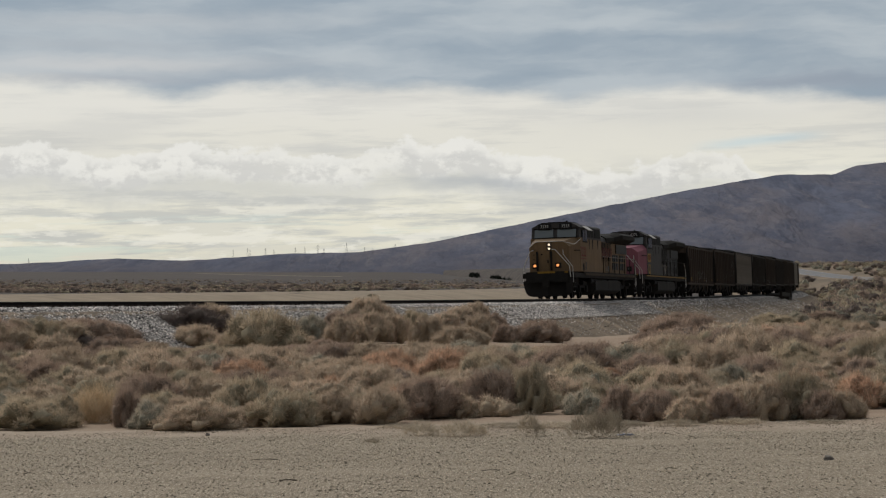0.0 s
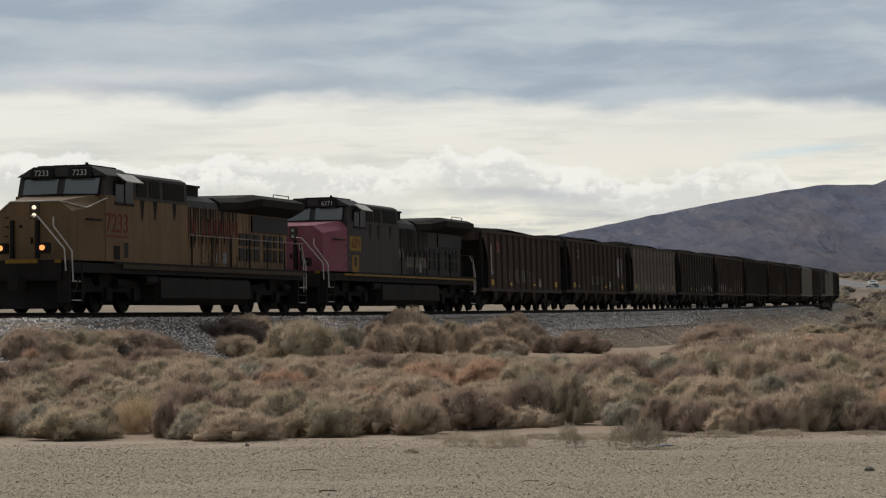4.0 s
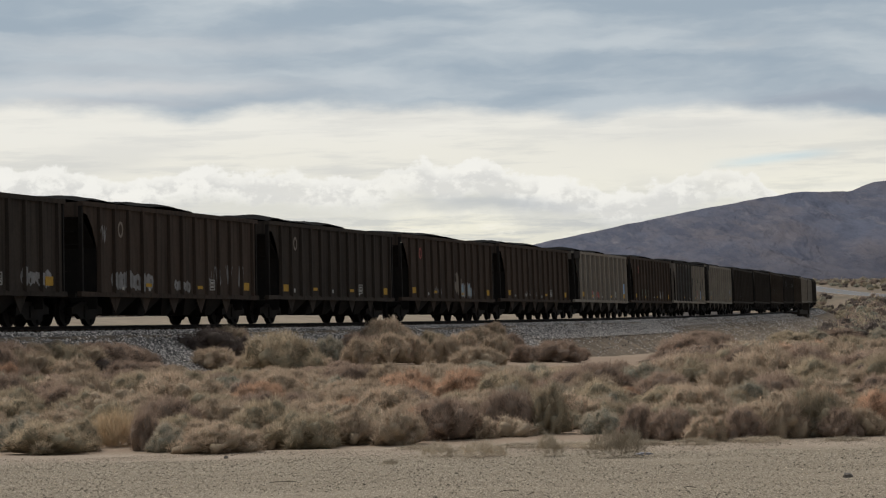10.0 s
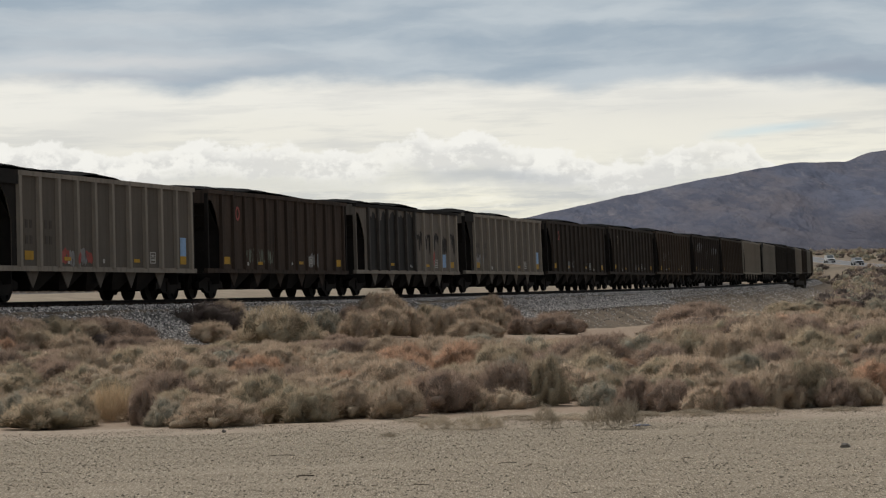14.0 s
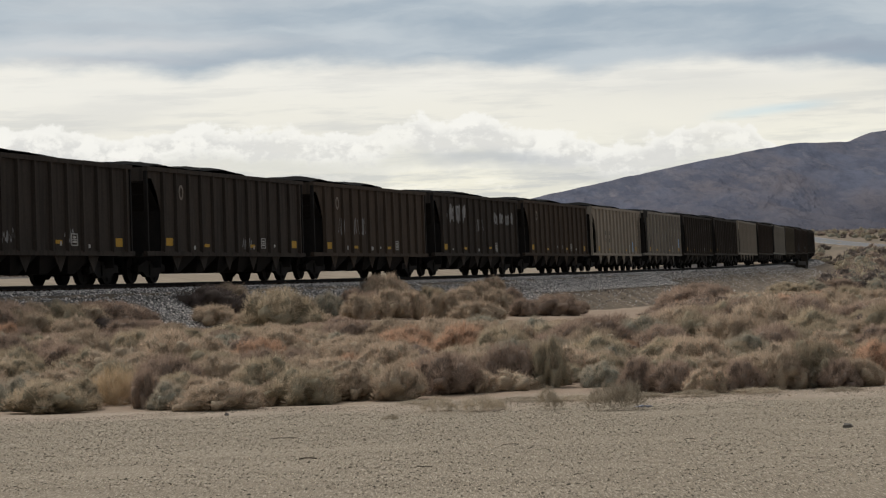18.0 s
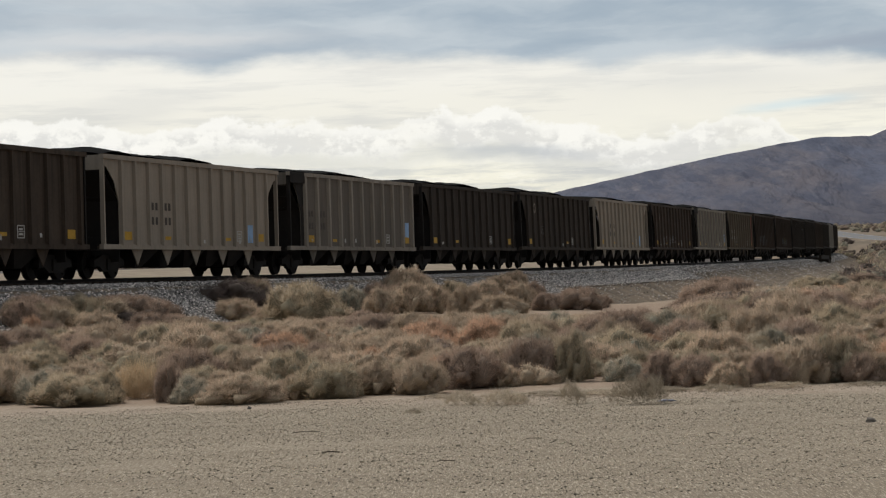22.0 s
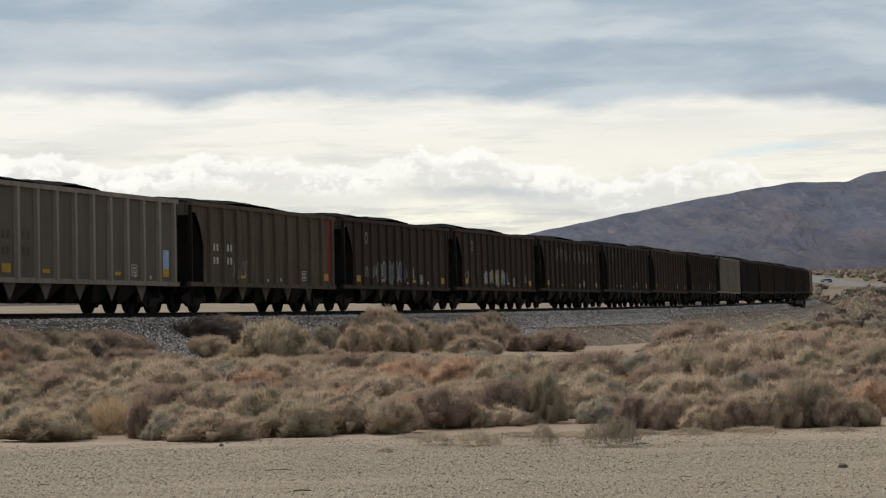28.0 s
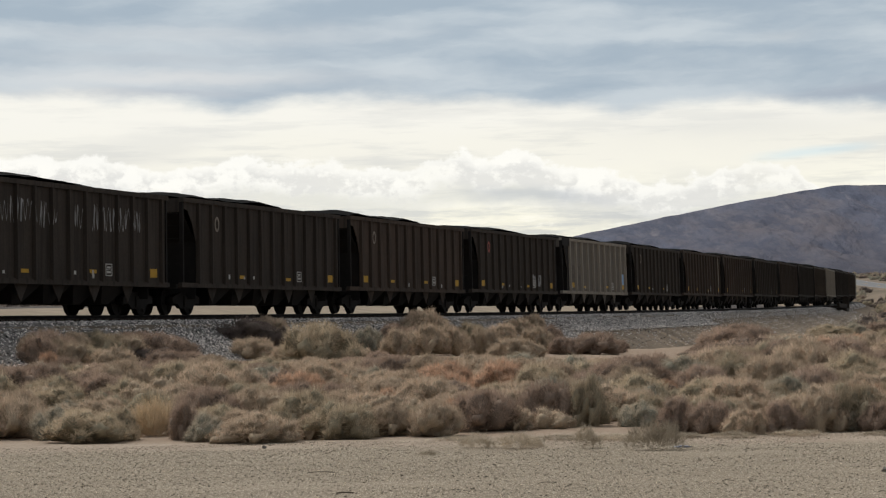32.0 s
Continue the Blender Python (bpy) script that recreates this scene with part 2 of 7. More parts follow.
BROWN = material("brown_car_paint", (0.0740, 0.0550, 0.0440), 0.8, spots=(0.0434, 0.0367, 0.0309), scale=0.7, fine=14, streaks=0.5, per_object=0.12)
BLACK = material("black_car_paint", (0.0584, 0.0482, 0.0408), 0.8, spots=(0.0341, 0.0300, 0.0263), scale=0.7, fine=14, streaks=0.5, per_object=0.12)
RUST = material("rusty_brown_car_paint", (0.0790, 0.0600, 0.0459), 0.8, spots=(0.0456, 0.0368, 0.0299), scale=0.8, fine=14, streaks=0.4, per_object=0.1)
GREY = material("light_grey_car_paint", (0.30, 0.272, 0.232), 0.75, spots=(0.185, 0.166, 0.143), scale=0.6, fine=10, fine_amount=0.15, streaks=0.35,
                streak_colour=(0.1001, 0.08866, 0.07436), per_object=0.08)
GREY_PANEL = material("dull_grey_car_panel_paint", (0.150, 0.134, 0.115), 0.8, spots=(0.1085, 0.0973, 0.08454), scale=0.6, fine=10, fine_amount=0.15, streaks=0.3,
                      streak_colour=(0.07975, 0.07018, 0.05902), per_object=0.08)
TAN = material("pale_tan_car_paint", (0.315, 0.277, 0.230), 0.75, spots=(0.24, 0.212, 0.176), scale=0.6, fine=10, fine_amount=0.15, streaks=0.3,
               streak_colour=(0.19, 0.163, 0.135), per_object=0.08)
OLIVE = material("weathered_olive_brown_paint", (0.1271, 0.1046, 0.07774), 0.8, spots=(0.08222, 0.06728, 0.05083), scale=0.7, fine=12, streaks=0.4)
SMEARED = material("pale_paint_with_black_tar_runs", (0.180, 0.162, 0.140), 0.7, spots=(0.142, 0.128, 0.110), scale=0.6, fine=10, fine_amount=0.15,
                   streaks=0.35, streak_colour=(0.065, 0.0585, 0.052))
TAR = material("black_tar_coating", (0.0126, 0.0119, 0.0112), 0.55, fine=12)
TAR_POST = material("tar_blackened_post", (0.045, 0.041, 0.038), 0.6, spots=(0.1, 0.09, 0.08), scale=1.5, fine=12)
WORN_RIB = material("scuffed_pale_rib_paint", (0.30, 0.265, 0.226), 0.8, spots=(0.18, 0.158, 0.136), scale=1.2, fine=12, streaks=0.3)
RED_END = material("faded_red_paint", (0.24, 0.045, 0.05), 0.7, fine=12)
WORN_PANEL = material("dusty_brown_car_paint", (0.078, 0.065, 0.0546), 0.8, spots=(0.0494, 0.0416, 0.0351), scale=0.8, fine=12, streaks=0.4)
STEEL = material("dirty_black_steel", (0.0143, 0.013, 0.01222), 0.85, spots=(0.026, 0.0221, 0.0195), scale=2.0, fine=20, spec=0.2)
WHEEL = material("brown_wheel_steel", (0.0162, 0.0144, 0.0135), 0.75, 0.0, fine=15)
COAL = material("black_coal", (0.0114, 0.0114, 0.012), 1.0, spec=0.04, fine=9, fine_amount=0.6, bump=1.0, bump_scale=7)
YELLOW_MARK = material("yellow_reflector", (0.525, 0.3125, 0.0375), 0.5, fine=30, fine_amount=0.3)
WHITE_MARK = material("white_stencil_paint", (0.525, 0.525, 0.5), 0.6, fine=30, fine_amount=0.3)
DARK_MARK = material("dark_stencil_paint", (0.09, 0.08, 0.07), 0.6)
BLUE_MARK = material("pale_blue_panel", (0.3, 0.48, 0.744), 0.5, fine=20, fine_amount=0.2)
PALE_SPRAY = material("white_spray_paint", (0.3217, 0.3266, 0.3315), 0.7, spots=(0.0975, 0.0975, 0.0975), scale=2.5, fine=18, streaks=0.3)
BLUE_SPRAY = material("light_blue_spray_paint", (0.3, 0.425, 0.525), 0.7, spots=(0.15, 0.2125, 0.275), scale=2.5, fine=18)
SLATE_SPRAY = material("slate_blue_spray_paint", (0.13, 0.15, 0.18), 0.7, spots=(0.07, 0.08, 0.10), scale=2.5, fine=18)
YELLOW_SPRAY = material("yellow_spray_paint", (0.4375, 0.3625, 0.1), 0.7, fine=18)
GREEN_SPRAY = material("pale_green_spray_paint", (0.208, 0.247, 0.195), 0.7, fine=18)
RED_SPRAY = material("red_spray_paint", (0.39, 0.104, 0.091), 0.6, fine=18)
ARMOUR = material("dusty_yellow_engine_paint", (0.190, 0.124, 0.066), 0.65, spots=(0.117, 0.0806, 0.0481), scale=0.6, fine=8, fine_amount=0.25, streaks=0.28,
                  streak_colour=(0.078, 0.0559, 0.0364))
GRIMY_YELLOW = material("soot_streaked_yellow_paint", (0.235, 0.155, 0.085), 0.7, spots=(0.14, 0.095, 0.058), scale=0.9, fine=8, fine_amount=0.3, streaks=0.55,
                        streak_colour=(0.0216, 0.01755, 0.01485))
DUSTY_SILL = material("dust_covered_sill", (0.078, 0.0598, 0.0442), 0.85, spots=(0.039, 0.0312, 0.0247), scale=0.8, fine=10)
ENGINE_GREY = material("sooty_grey_engine_paint", (0.065, 0.0611, 0.0585), 0.65, spots=(0.0364, 0.0338, 0.0325), scale=0.8, fine=10, streaks=0.4)
DARK_GREY = material("dark_grey_engine_paint", (0.0585, 0.0559, 0.0546), 0.65, spots=(0.0429, 0.0403, 0.039), scale=0.8, fine=10, streaks=0.3)
FADED_PINK = material("sun_faded_red_nose_paint", (0.225, 0.080, 0.108), 0.7, spots=(0.27, 0.125, 0.148), scale=0.9, fine=10, fine_amount=0.15)
SOOT = material("soot_black", (0.0182, 0.0169, 0.0156), 0.8, fine=8)
RED_LETTER = material("faded_red_lettering", (0.17, 0.035, 0.028), 0.6, fine=14, fine_amount=0.4)
SAFETY_YELLOW = material("yellow_sill_stripe", (0.28, 0.165, 0.03), 0.6, fine=14)
RAILING = material("pale_grey_handrail_paint", (0.575, 0.552, 0.5175), 0.5, fine=20)
NUMBER_BLACK = material("black_number_panel", (0.0144, 0.0144, 0.0144), 0.5)
TANK = material("grimy_fuel_tank_grey", (0.034, 0.031, 0.029), 0.8, spots=(0.020, 0.0185, 0.0175), scale=1.0, fine=10, streaks=0.5)
TRUCK = material("oily_black_truck_casting", (0.013, 0.012, 0.0112), 0.85, spots=(0.022, 0.019, 0.017), scale=2.0, fine=14)
DARK_GLASS = material("dark_side_window_glass", (0.012, 0.013, 0.014), 0.15, spec=0.3)
HEADLAMP = glow("lit_headlamp", (1.0, 0.80, 0.58), 1.25)
DITCH_LAMP = glow("lit_ditch_lamp", (1.0, 0.36, 0.11), 1.25)
# base colour lifted to a grey-blue that stands in for reflected sky
glass = bpy.data.materials.new("cab_window_glass")
glass.use_nodes = True
gb = glass.node_tree.nodes["Principled BSDF"]
gb.inputs["Base Color"].default_value = (0.10, 0.12, 0.125, 1)
gb.inputs["Specular IOR Level"].default_value = 1.0
gb.inputs["Roughness"].default_value = 0.05
RAIL_STEEL = material("dark_rail_steel", (0.012, 0.0095, 0.008), 0.6, 0.0, fine=20)
TIE_WOOD = material("tarred_sleeper_wood", (0.06, 0.045, 0.035), 0.9, fine=25)
# bed coloured darker than the stones, as the shade in the gaps between them
BALLAST = material("shade_toned_ballast_bed", (0.25, 0.23, 0.212), 0.95, spots=(0.08736, 0.08008, 0.07571), scale=9, amount=0.7, fine=26, fine_amount=0.6, bump=1.0, bump_scale=22)
STONES = material("grey_ballast_stones", (0.66, 0.615, 0.58), 0.95, spots=(0.30, 0.28, 0.265), scale=3, fine=30, island=0.95)
PEBBLES = material("gravel_pebbles", (0.54, 0.465, 0.365), 0.95, spots=(0.33, 0.28, 0.22), scale=3, fine=30, island=0.75)
TIMBER = material("weathered_dark_timber", (0.045, 0.038, 0.032), 0.9, fine=15)
ASPHALT = material("worn_grey_asphalt", (0.24, 0.24, 0.25), 0.85, fine=4)
CAR_WHITE = material("white_vehicle_paint", (0.75, 0.75, 0.75), 0.35)
CAR_GREY = material("silver_vehicle_paint", (0.42, 0.44, 0.48), 0.35)
RUBBER = material("black_rubber", (0.02, 0.02, 0.02), 0.8)
PYLON = material("weathered_pylon_steel", (0.22, 0.22, 0.235), 0.6)
TREE_DARK = material("dark_evergreen_foliage", (0.035, 0.042, 0.032), 0.9, fine=3)
STICK = material("dry_weathered_stick", (0.14, 0.11, 0.085), 0.9, fine=20)
ROCK = material("grey_field_stone", (0.22, 0.2, 0.18), 0.9, fine=20, bump=0.6, bump_scale=20)
CARD = material("pale_blue_litter", (0.4, 0.42, 0.52), 0.7)


def leafy(name, base, spots):
    m = material(name, base, 0.95, spots=spots, amount=0.8, scale=1.1, fine=30, fine_amount=0.1, island=0.18, per_object=0.2, spec=0.05)
    t = m.node_tree                     # thin dry leaves let some light through
    b, out = t.nodes["Principled BSDF"], t.nodes["Material Output"]
    thin = t.nodes.new("ShaderNodeBsdfTranslucent")
    t.links.new(b.inputs["Base Color"].links[0].from_socket, thin.inputs[0])
    mx = t.nodes.new("ShaderNodeMixShader")
    mx.inputs[0].default_value = 0.36
    t.links.new(b.outputs[0], mx.inputs[1])
    t.links.new(thin.outputs[0], mx.inputs[2])
    t.links.new(mx.outputs[0], out.inputs[0])
    return m


SHRUB = {
    "tan": leafy("dry_tan_shrub_twigs", (0.65, 0.51, 0.385), (0.53, 0.41, 0.305)),
    "olive": leafy("olive_shrub_leaves", (0.585, 0.475, 0.345), (0.475, 0.385, 0.275)),
    "grey": leafy("grey_green_shrub_leaves", (0.53, 0.455, 0.355), (0.43, 0.375, 0.295)),
    "brown": leafy("brown_dead_shrub_twigs", (0.50, 0.375, 0.295), (0.38, 0.28, 0.22)),
    "orange": leafy("orange_dead_shrub_twigs", (0.66, 0.435, 0.305), (0.56, 0.37, 0.26)),
    "straw": leafy("golden_straw_grass", (0.68, 0.51, 0.33), (0.58, 0.44, 0.28)),
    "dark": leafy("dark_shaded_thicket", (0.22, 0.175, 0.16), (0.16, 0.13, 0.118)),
}
# darker copies of the twig colours: shade inside the shrub; the stems share them
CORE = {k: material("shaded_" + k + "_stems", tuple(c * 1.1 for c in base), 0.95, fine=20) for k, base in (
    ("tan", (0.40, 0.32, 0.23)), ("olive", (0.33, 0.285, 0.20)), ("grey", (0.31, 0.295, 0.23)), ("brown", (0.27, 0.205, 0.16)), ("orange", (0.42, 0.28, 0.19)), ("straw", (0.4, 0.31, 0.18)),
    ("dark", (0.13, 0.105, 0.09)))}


# ---- meshes ----
def mesh_of(name, verts, faces, mat, smooth=False):
    me = bpy.data.meshes.new(name)
    me.from_pydata([tuple(v) for v in verts], [], [tuple(f) for f in faces])
    me.materials.append(mat)
    if smooth:
        me.polygons.foreach_set("use_smooth", [True] * len(me.polygons))
    me.update()
    return me


def mesh_fast(name, verts, tris, mat, smooth=False):
    """A triangle mesh from arrays."""
    me = bpy.data.meshes.new(name)
    verts, tris = np.asarray(verts, np.float32), np.asarray(tris, np.int32)
    me.vertices.add(len(verts))
    me.vertices.foreach_set("co", verts.ravel())
    me.loops.add(tris.size)
    me.loops.foreach_set("vertex_index", tris.ravel())
    me.polygons.add(len(tris))
    me.polygons.foreach_set("loop_start", np.arange(0, tris.size, 3, dtype=np.int32))
    if smooth:
        me.polygons.foreach_set("use_smooth", np.ones(len(tris), bool))
    me.materials.append(mat)
    me.update(calc_edges=True)
    return me


class Solid:
    """Collects boxes, prisms and cylinders into one mesh."""

    def __init__(self):
        self.v, self.f = [], []

    def add(self, verts, faces):
        n = len(self.v)
        self.v += [tuple(p) for p in verts]
        self.f += [tuple(i + n for i in f) for f in faces]
        return self

    def box(self, x0, x1, y0, y1, z0, z1):
        return self.add([(x0, y0, z0), (x1, y0, z0), (x1, y1, z0), (x0, y1, z0), (x0, y0, z1), (x1, y0, z1), (x1, y1, z1), (x0, y1, z1)],
                        [(3, 2, 1, 0), (4, 5, 6, 7), (0, 1, 5, 4), (1, 2, 6, 5), (2, 3, 7, 6), (3, 0, 4, 7)])

    def prism(self, outline, y0, y1, axis="y"):
        """An outline of (a, z) pushed along an axis: a is x for axis y, and y for axis x."""
        n = len(outline)
        put = (lambda a, d, z: (a, d, z)) if axis == "y" else (lambda a, d, z: (d, a, z)) if axis == "x" else (lambda a, d, z: (a, z, d))
        v = [put(a, y0, z) for a, z in outline] + [put(a, y1, z) for a, z in outline]
        f = [tuple(range(n)), tuple(reversed(range(n, 2 * n)))] + [(i, i + n, (i + 1) % n + n, (i + 1) % n) for i in range(n)]
        return self.add(v, f)

    def tube(self, points, r, sides=6):
        """A bent bar through the points."""
        pts = [Vector(p) for p in points]
        rings = []
        for i, p in enumerate(pts):
            d = (pts[min(i + 1, len(pts) - 1)] - pts[max(i - 1, 0)]).normalized()
            a = d.cross(Vector((0.3, 0.9, 0.31))).normalized()
            c = d.cross(a)
            rings.append([p + r * (math.cos(k * 2 * math.pi / sides) * a + math.sin(k * 2 * math.pi / sides) * c) for k in range(sides)])
        v = [q for ring in rings for q in ring]
        f = [(i * sides + k, i * sides + (k + 1) % sides, (i + 1) * sides + (k + 1) % sides, (i + 1) * sides + k)
             for i in range(len(pts) - 1) for k in range(sides)]
        f += [tuple(reversed(range(sides))), tuple(range(len(v) - sides, len(v)))]
        return self.add(v, f)

    def disc(self, x, z, r, y0, y1, sides=20):
        return self.prism([(x + r * math.cos(k * 2 * math.pi / sides), z + r * math.sin(k * 2 * math.pi / sides)) for k in range(sides)], y0, y1)

    def mesh(self, name, mat, smooth=False):
        me = mesh_of(name, self.v, self.f, mat, smooth)
        bm = bmesh.new()
        bm.from_mesh(me)
        bmesh.ops.recalc_face_normals(bm, faces=bm.faces)
        bm.to_mesh(me)
        bm.free()
        return me


def part(name, solid, mat, parent, label="", smooth=False):
    me = solid.mesh(name, mat, smooth) if isinstance(solid, Solid) else solid
    ob = new(name, me)
    ob.parent = parent
    return tagged(ob, label)


def vnoise(x, y, seed=0):
    """Smooth value noise on arrays, 0 to 1."""
    x, y = np.asarray(x, float), np.asarray(y, float)
    xi, yi = np.floor(x).astype(np.int64), np.floor(y).astype(np.int64)
    fx, fy = x - xi, y - yi
    fx, fy = fx * fx * (3 - 2 * fx), fy * fy * (3 - 2 * fy)

    def h(i, j):
        n = (i * 374761393 + j * 668265263 + seed * 974634777) & 0xFFFFFFFF
        n = ((n ^ (n >> 13)) * 1274126177) & 0xFFFFFFFF
        return ((n ^ (n >> 16)) & 0xFFFF) / 65535.0
    return (h(xi, yi) * (1 - fx) + h(xi + 1, yi) * fx) * (1 - fy) + (h(xi, yi + 1) * (1 - fx) + h(xi + 1, yi + 1) * fx) * fy


def fbm(x, y, octaves=4, seed=0):
    return sum(vnoise(np.asarray(x) * 2 ** k, np.asarray(y) * 2 ** k, seed + k) * 0.5 ** k for k in range(octaves)) / (2 - 0.5 ** (octaves - 1))


# ---- the line of the track ----
# bend of the line (1/1000 per metre) along its length; s runs away from the camera
BEND_AT = [-300, -30, 0, 50, 100, 150, 200, 260, 330, 420, 520, 1000]
BEND = [0.0, -0.322, -0.456, -0.438, 0.800, 0.488, 0.556, 0.45, 1.0, 1.2, 0.0, 0.0]
START_X, START_Y, START_HEADING = -20.8215, 42.2311, 1.32107
TS = np.arange(-300, 1001, 2.0)
_k = np.interp(TS, BEND_AT, BEND) * 1e-3
i0 = int(np.argmin(abs(TS)))
_turn = np.concatenate([[0], np.cumsum((_k[1:] + _k[:-1]) / 2 * 2.0)])
TH = _turn - np.interp(-30, TS, _turn) + START_HEADING
_mid = (TH[1:] + TH[:-1]) / 2
TX = np.concatenate([[0], np.cumsum(np.cos(_mid) * 2.0)])
TY = np.concatenate([[0], np.cumsum(np.sin(_mid) * 2.0)])
TX, TY = TX - TX[i0] + START_X, TY - TY[i0] + START_Y


def rail_z(s):
    s = np.asarray(s, float)
    c = np.clip(s, 0, 330)
    return EYE + 0.6467 + 0.002049 * (s - 60) + 2.054e-5 * ((c - 60) ** 2 + 2 * (c - 60) * (s - c))


def line(s):
    """Place and heading of the track's middle."""
    return np.interp(s, TS, TX), np.interp(s, TS, TY), np.interp(s, TS, TH)


def beside(s, n):
    """A point n metres to the camera's side of the middle line."""
    x, y, a = line(s)
    return x + n * np.sin(a), y - n * np.cos(a)


def to_line(X, Y):
    """For places: how far along the line, and how far to the camera's side of it."""
    X, Y = np.ravel(X), np.ravel(Y)
    s, n = np.empty(len(X)), np.empty(len(X))
    for a in range(0, len(X), 4000):
        dx, dy = X[a:a + 4000, None] - TX[None], Y[a:a + 4000, None] - TY[None]
        i = np.argmin(dx * dx + dy * dy, 1)
        r = np.arange(len(i))
        c, d = np.cos(TH[i]), np.sin(TH[i])
        s[a:a + 4000] = TS[i] + dx[r, i] * c + dy[r, i] * d
        n[a:a + 4000] = dx[r, i] * d - dy[r, i] * c
    return s, n


def ease(v, a, b):
    t = np.clip((v - a) / (b - a), 0, 1)
    return t * t * (3 - 2 * t)


LOT_EDGE = 33.8


def ground_z(X, Y):
    shape = np.shape(X)
    X, Y = np.ravel(np.asarray(X, float)), np.ravel(np.asarray(Y, float))
    s, n = to_line(X, Y)
    drop = np.interp(s, [45, 85, 230, 300], [1.38, 2.0, 2.0, 1.38])      # the bank stands higher along its middle stretch
    base = rail_z(s) - drop
    # from the gravel lot up to the foot of the bank
    a, b = np.maximum(0, Y - LOT_EDGE), np.maximum(0, n - 3.9) / 0.27
    near = base * (a / (a + b + 1e-6)) ** np.interp(s, [35, 70], [1.2, 2.0])
    near = np.where(Y < LOT_EDGE, np.where(n < 3.9, base, base * np.exp(-np.maximum(0, n - 3.9) / 5)), near)
    near += 0.12 * (fbm(X / 6, Y / 6, 3, 5) - 0.5) * ease(a, 0, 6) * ease(n, 4.5, 9)
    near += 0.05 * (fbm(X / 1.7, Y / 1.7, 3, 6) - 0.5) * ease(a, -1, 4) * ease(n, 4.0, 6) + 0.03 * (fbm(X / 2.5, Y / 2.5, 3, 9) - 0.5)
    rise = EYE + Y * np.interp(Y, [0, 250, 300, 350, 400, 470, 530, 600, 700, 1000, 4500],
                               [-.001, -.001, .002, .0052, .0085, .0105, .0128, .0158, .0178, .0182, .0186])
    rise += 2.2 * (fbm(X / 45, Y / 60, 3, 12) - 0.5) * ease(Y, 560, 680)
    near = near + (rise - near) * ease(Y, 215, 330) * ease(n, 4.2, 14)
    # beyond the line the plain climbs to the hills
    az = np.clip(X / np.maximum(Y, 20), -0.3, 0.3)
    far = EYE + np.maximum(Y, 0) * (np.interp(Y, [0, 60, 100, 150, 300, 1000, 2000, 4500], [.004, .0045, .0068, .0085, .0115, .0150, .0172, .018]) - 0.019 * az)
    far += 0.10 * (fbm(X / 5, Y / 5, 3, 21) - 0.5)
    beyond = base + 0.1 + (far - base - 0.1) * ease(-n, 4, 26)
    z = np.where(n > 0, near, beyond)
    z = np.where(abs(n) < 3.9, base, z)
    return z.reshape(shape)


def build_ground():
    fine = np.arange(-0.27, 0.2701, 0.0022)
    coarse = np.concatenate([np.arange(0.30, math.pi, 0.08), [math.pi]])
    az = np.concatenate([-coarse[::-1][1:], fine, coarse])
    rr = np.concatenate([[1.0], np.arange(3, 18, 1.0), np.arange(18, 37, 0.16), np.arange(37, 150, 0.55), np.arange(150, 420, 2.0),
                         np.geomspace(420, 4600, 70)])
    A, Rr = np.meshgrid(az, rr)
    X, Y = Rr * np.sin(A), Rr * np.cos(A)
    Z = ground_z(X, Y)
    n_az = len(az)
    idx = np.arange(len(rr) * n_az).reshape(len(rr), n_az)
    nxt = np.roll(idx, -1, 1)
    q = np.stack([idx[:-1], nxt[:-1], nxt[1:], idx[1:]], -1).reshape(-1, 4)
    tris = np.concatenate([q[:, [0, 1, 2]], q[:, [0, 2, 3]]])
    verts = np.stack([X.ravel(), Y.ravel(), Z.ravel()], 1)
    centre = len(verts)
    verts = np.vstack([verts, [[0, 0, 0]]])
    fan = np.stack([np.full(n_az, centre), nxt[0], idx[0]], 1)
    me = mesh_fast("ground", verts, np.concatenate([tris, fan]), ground_material(), True)
    tagged(new("ground", me), "pale gravel lot running into sandy scrub desert and a far plain", "ground", kind="structure")


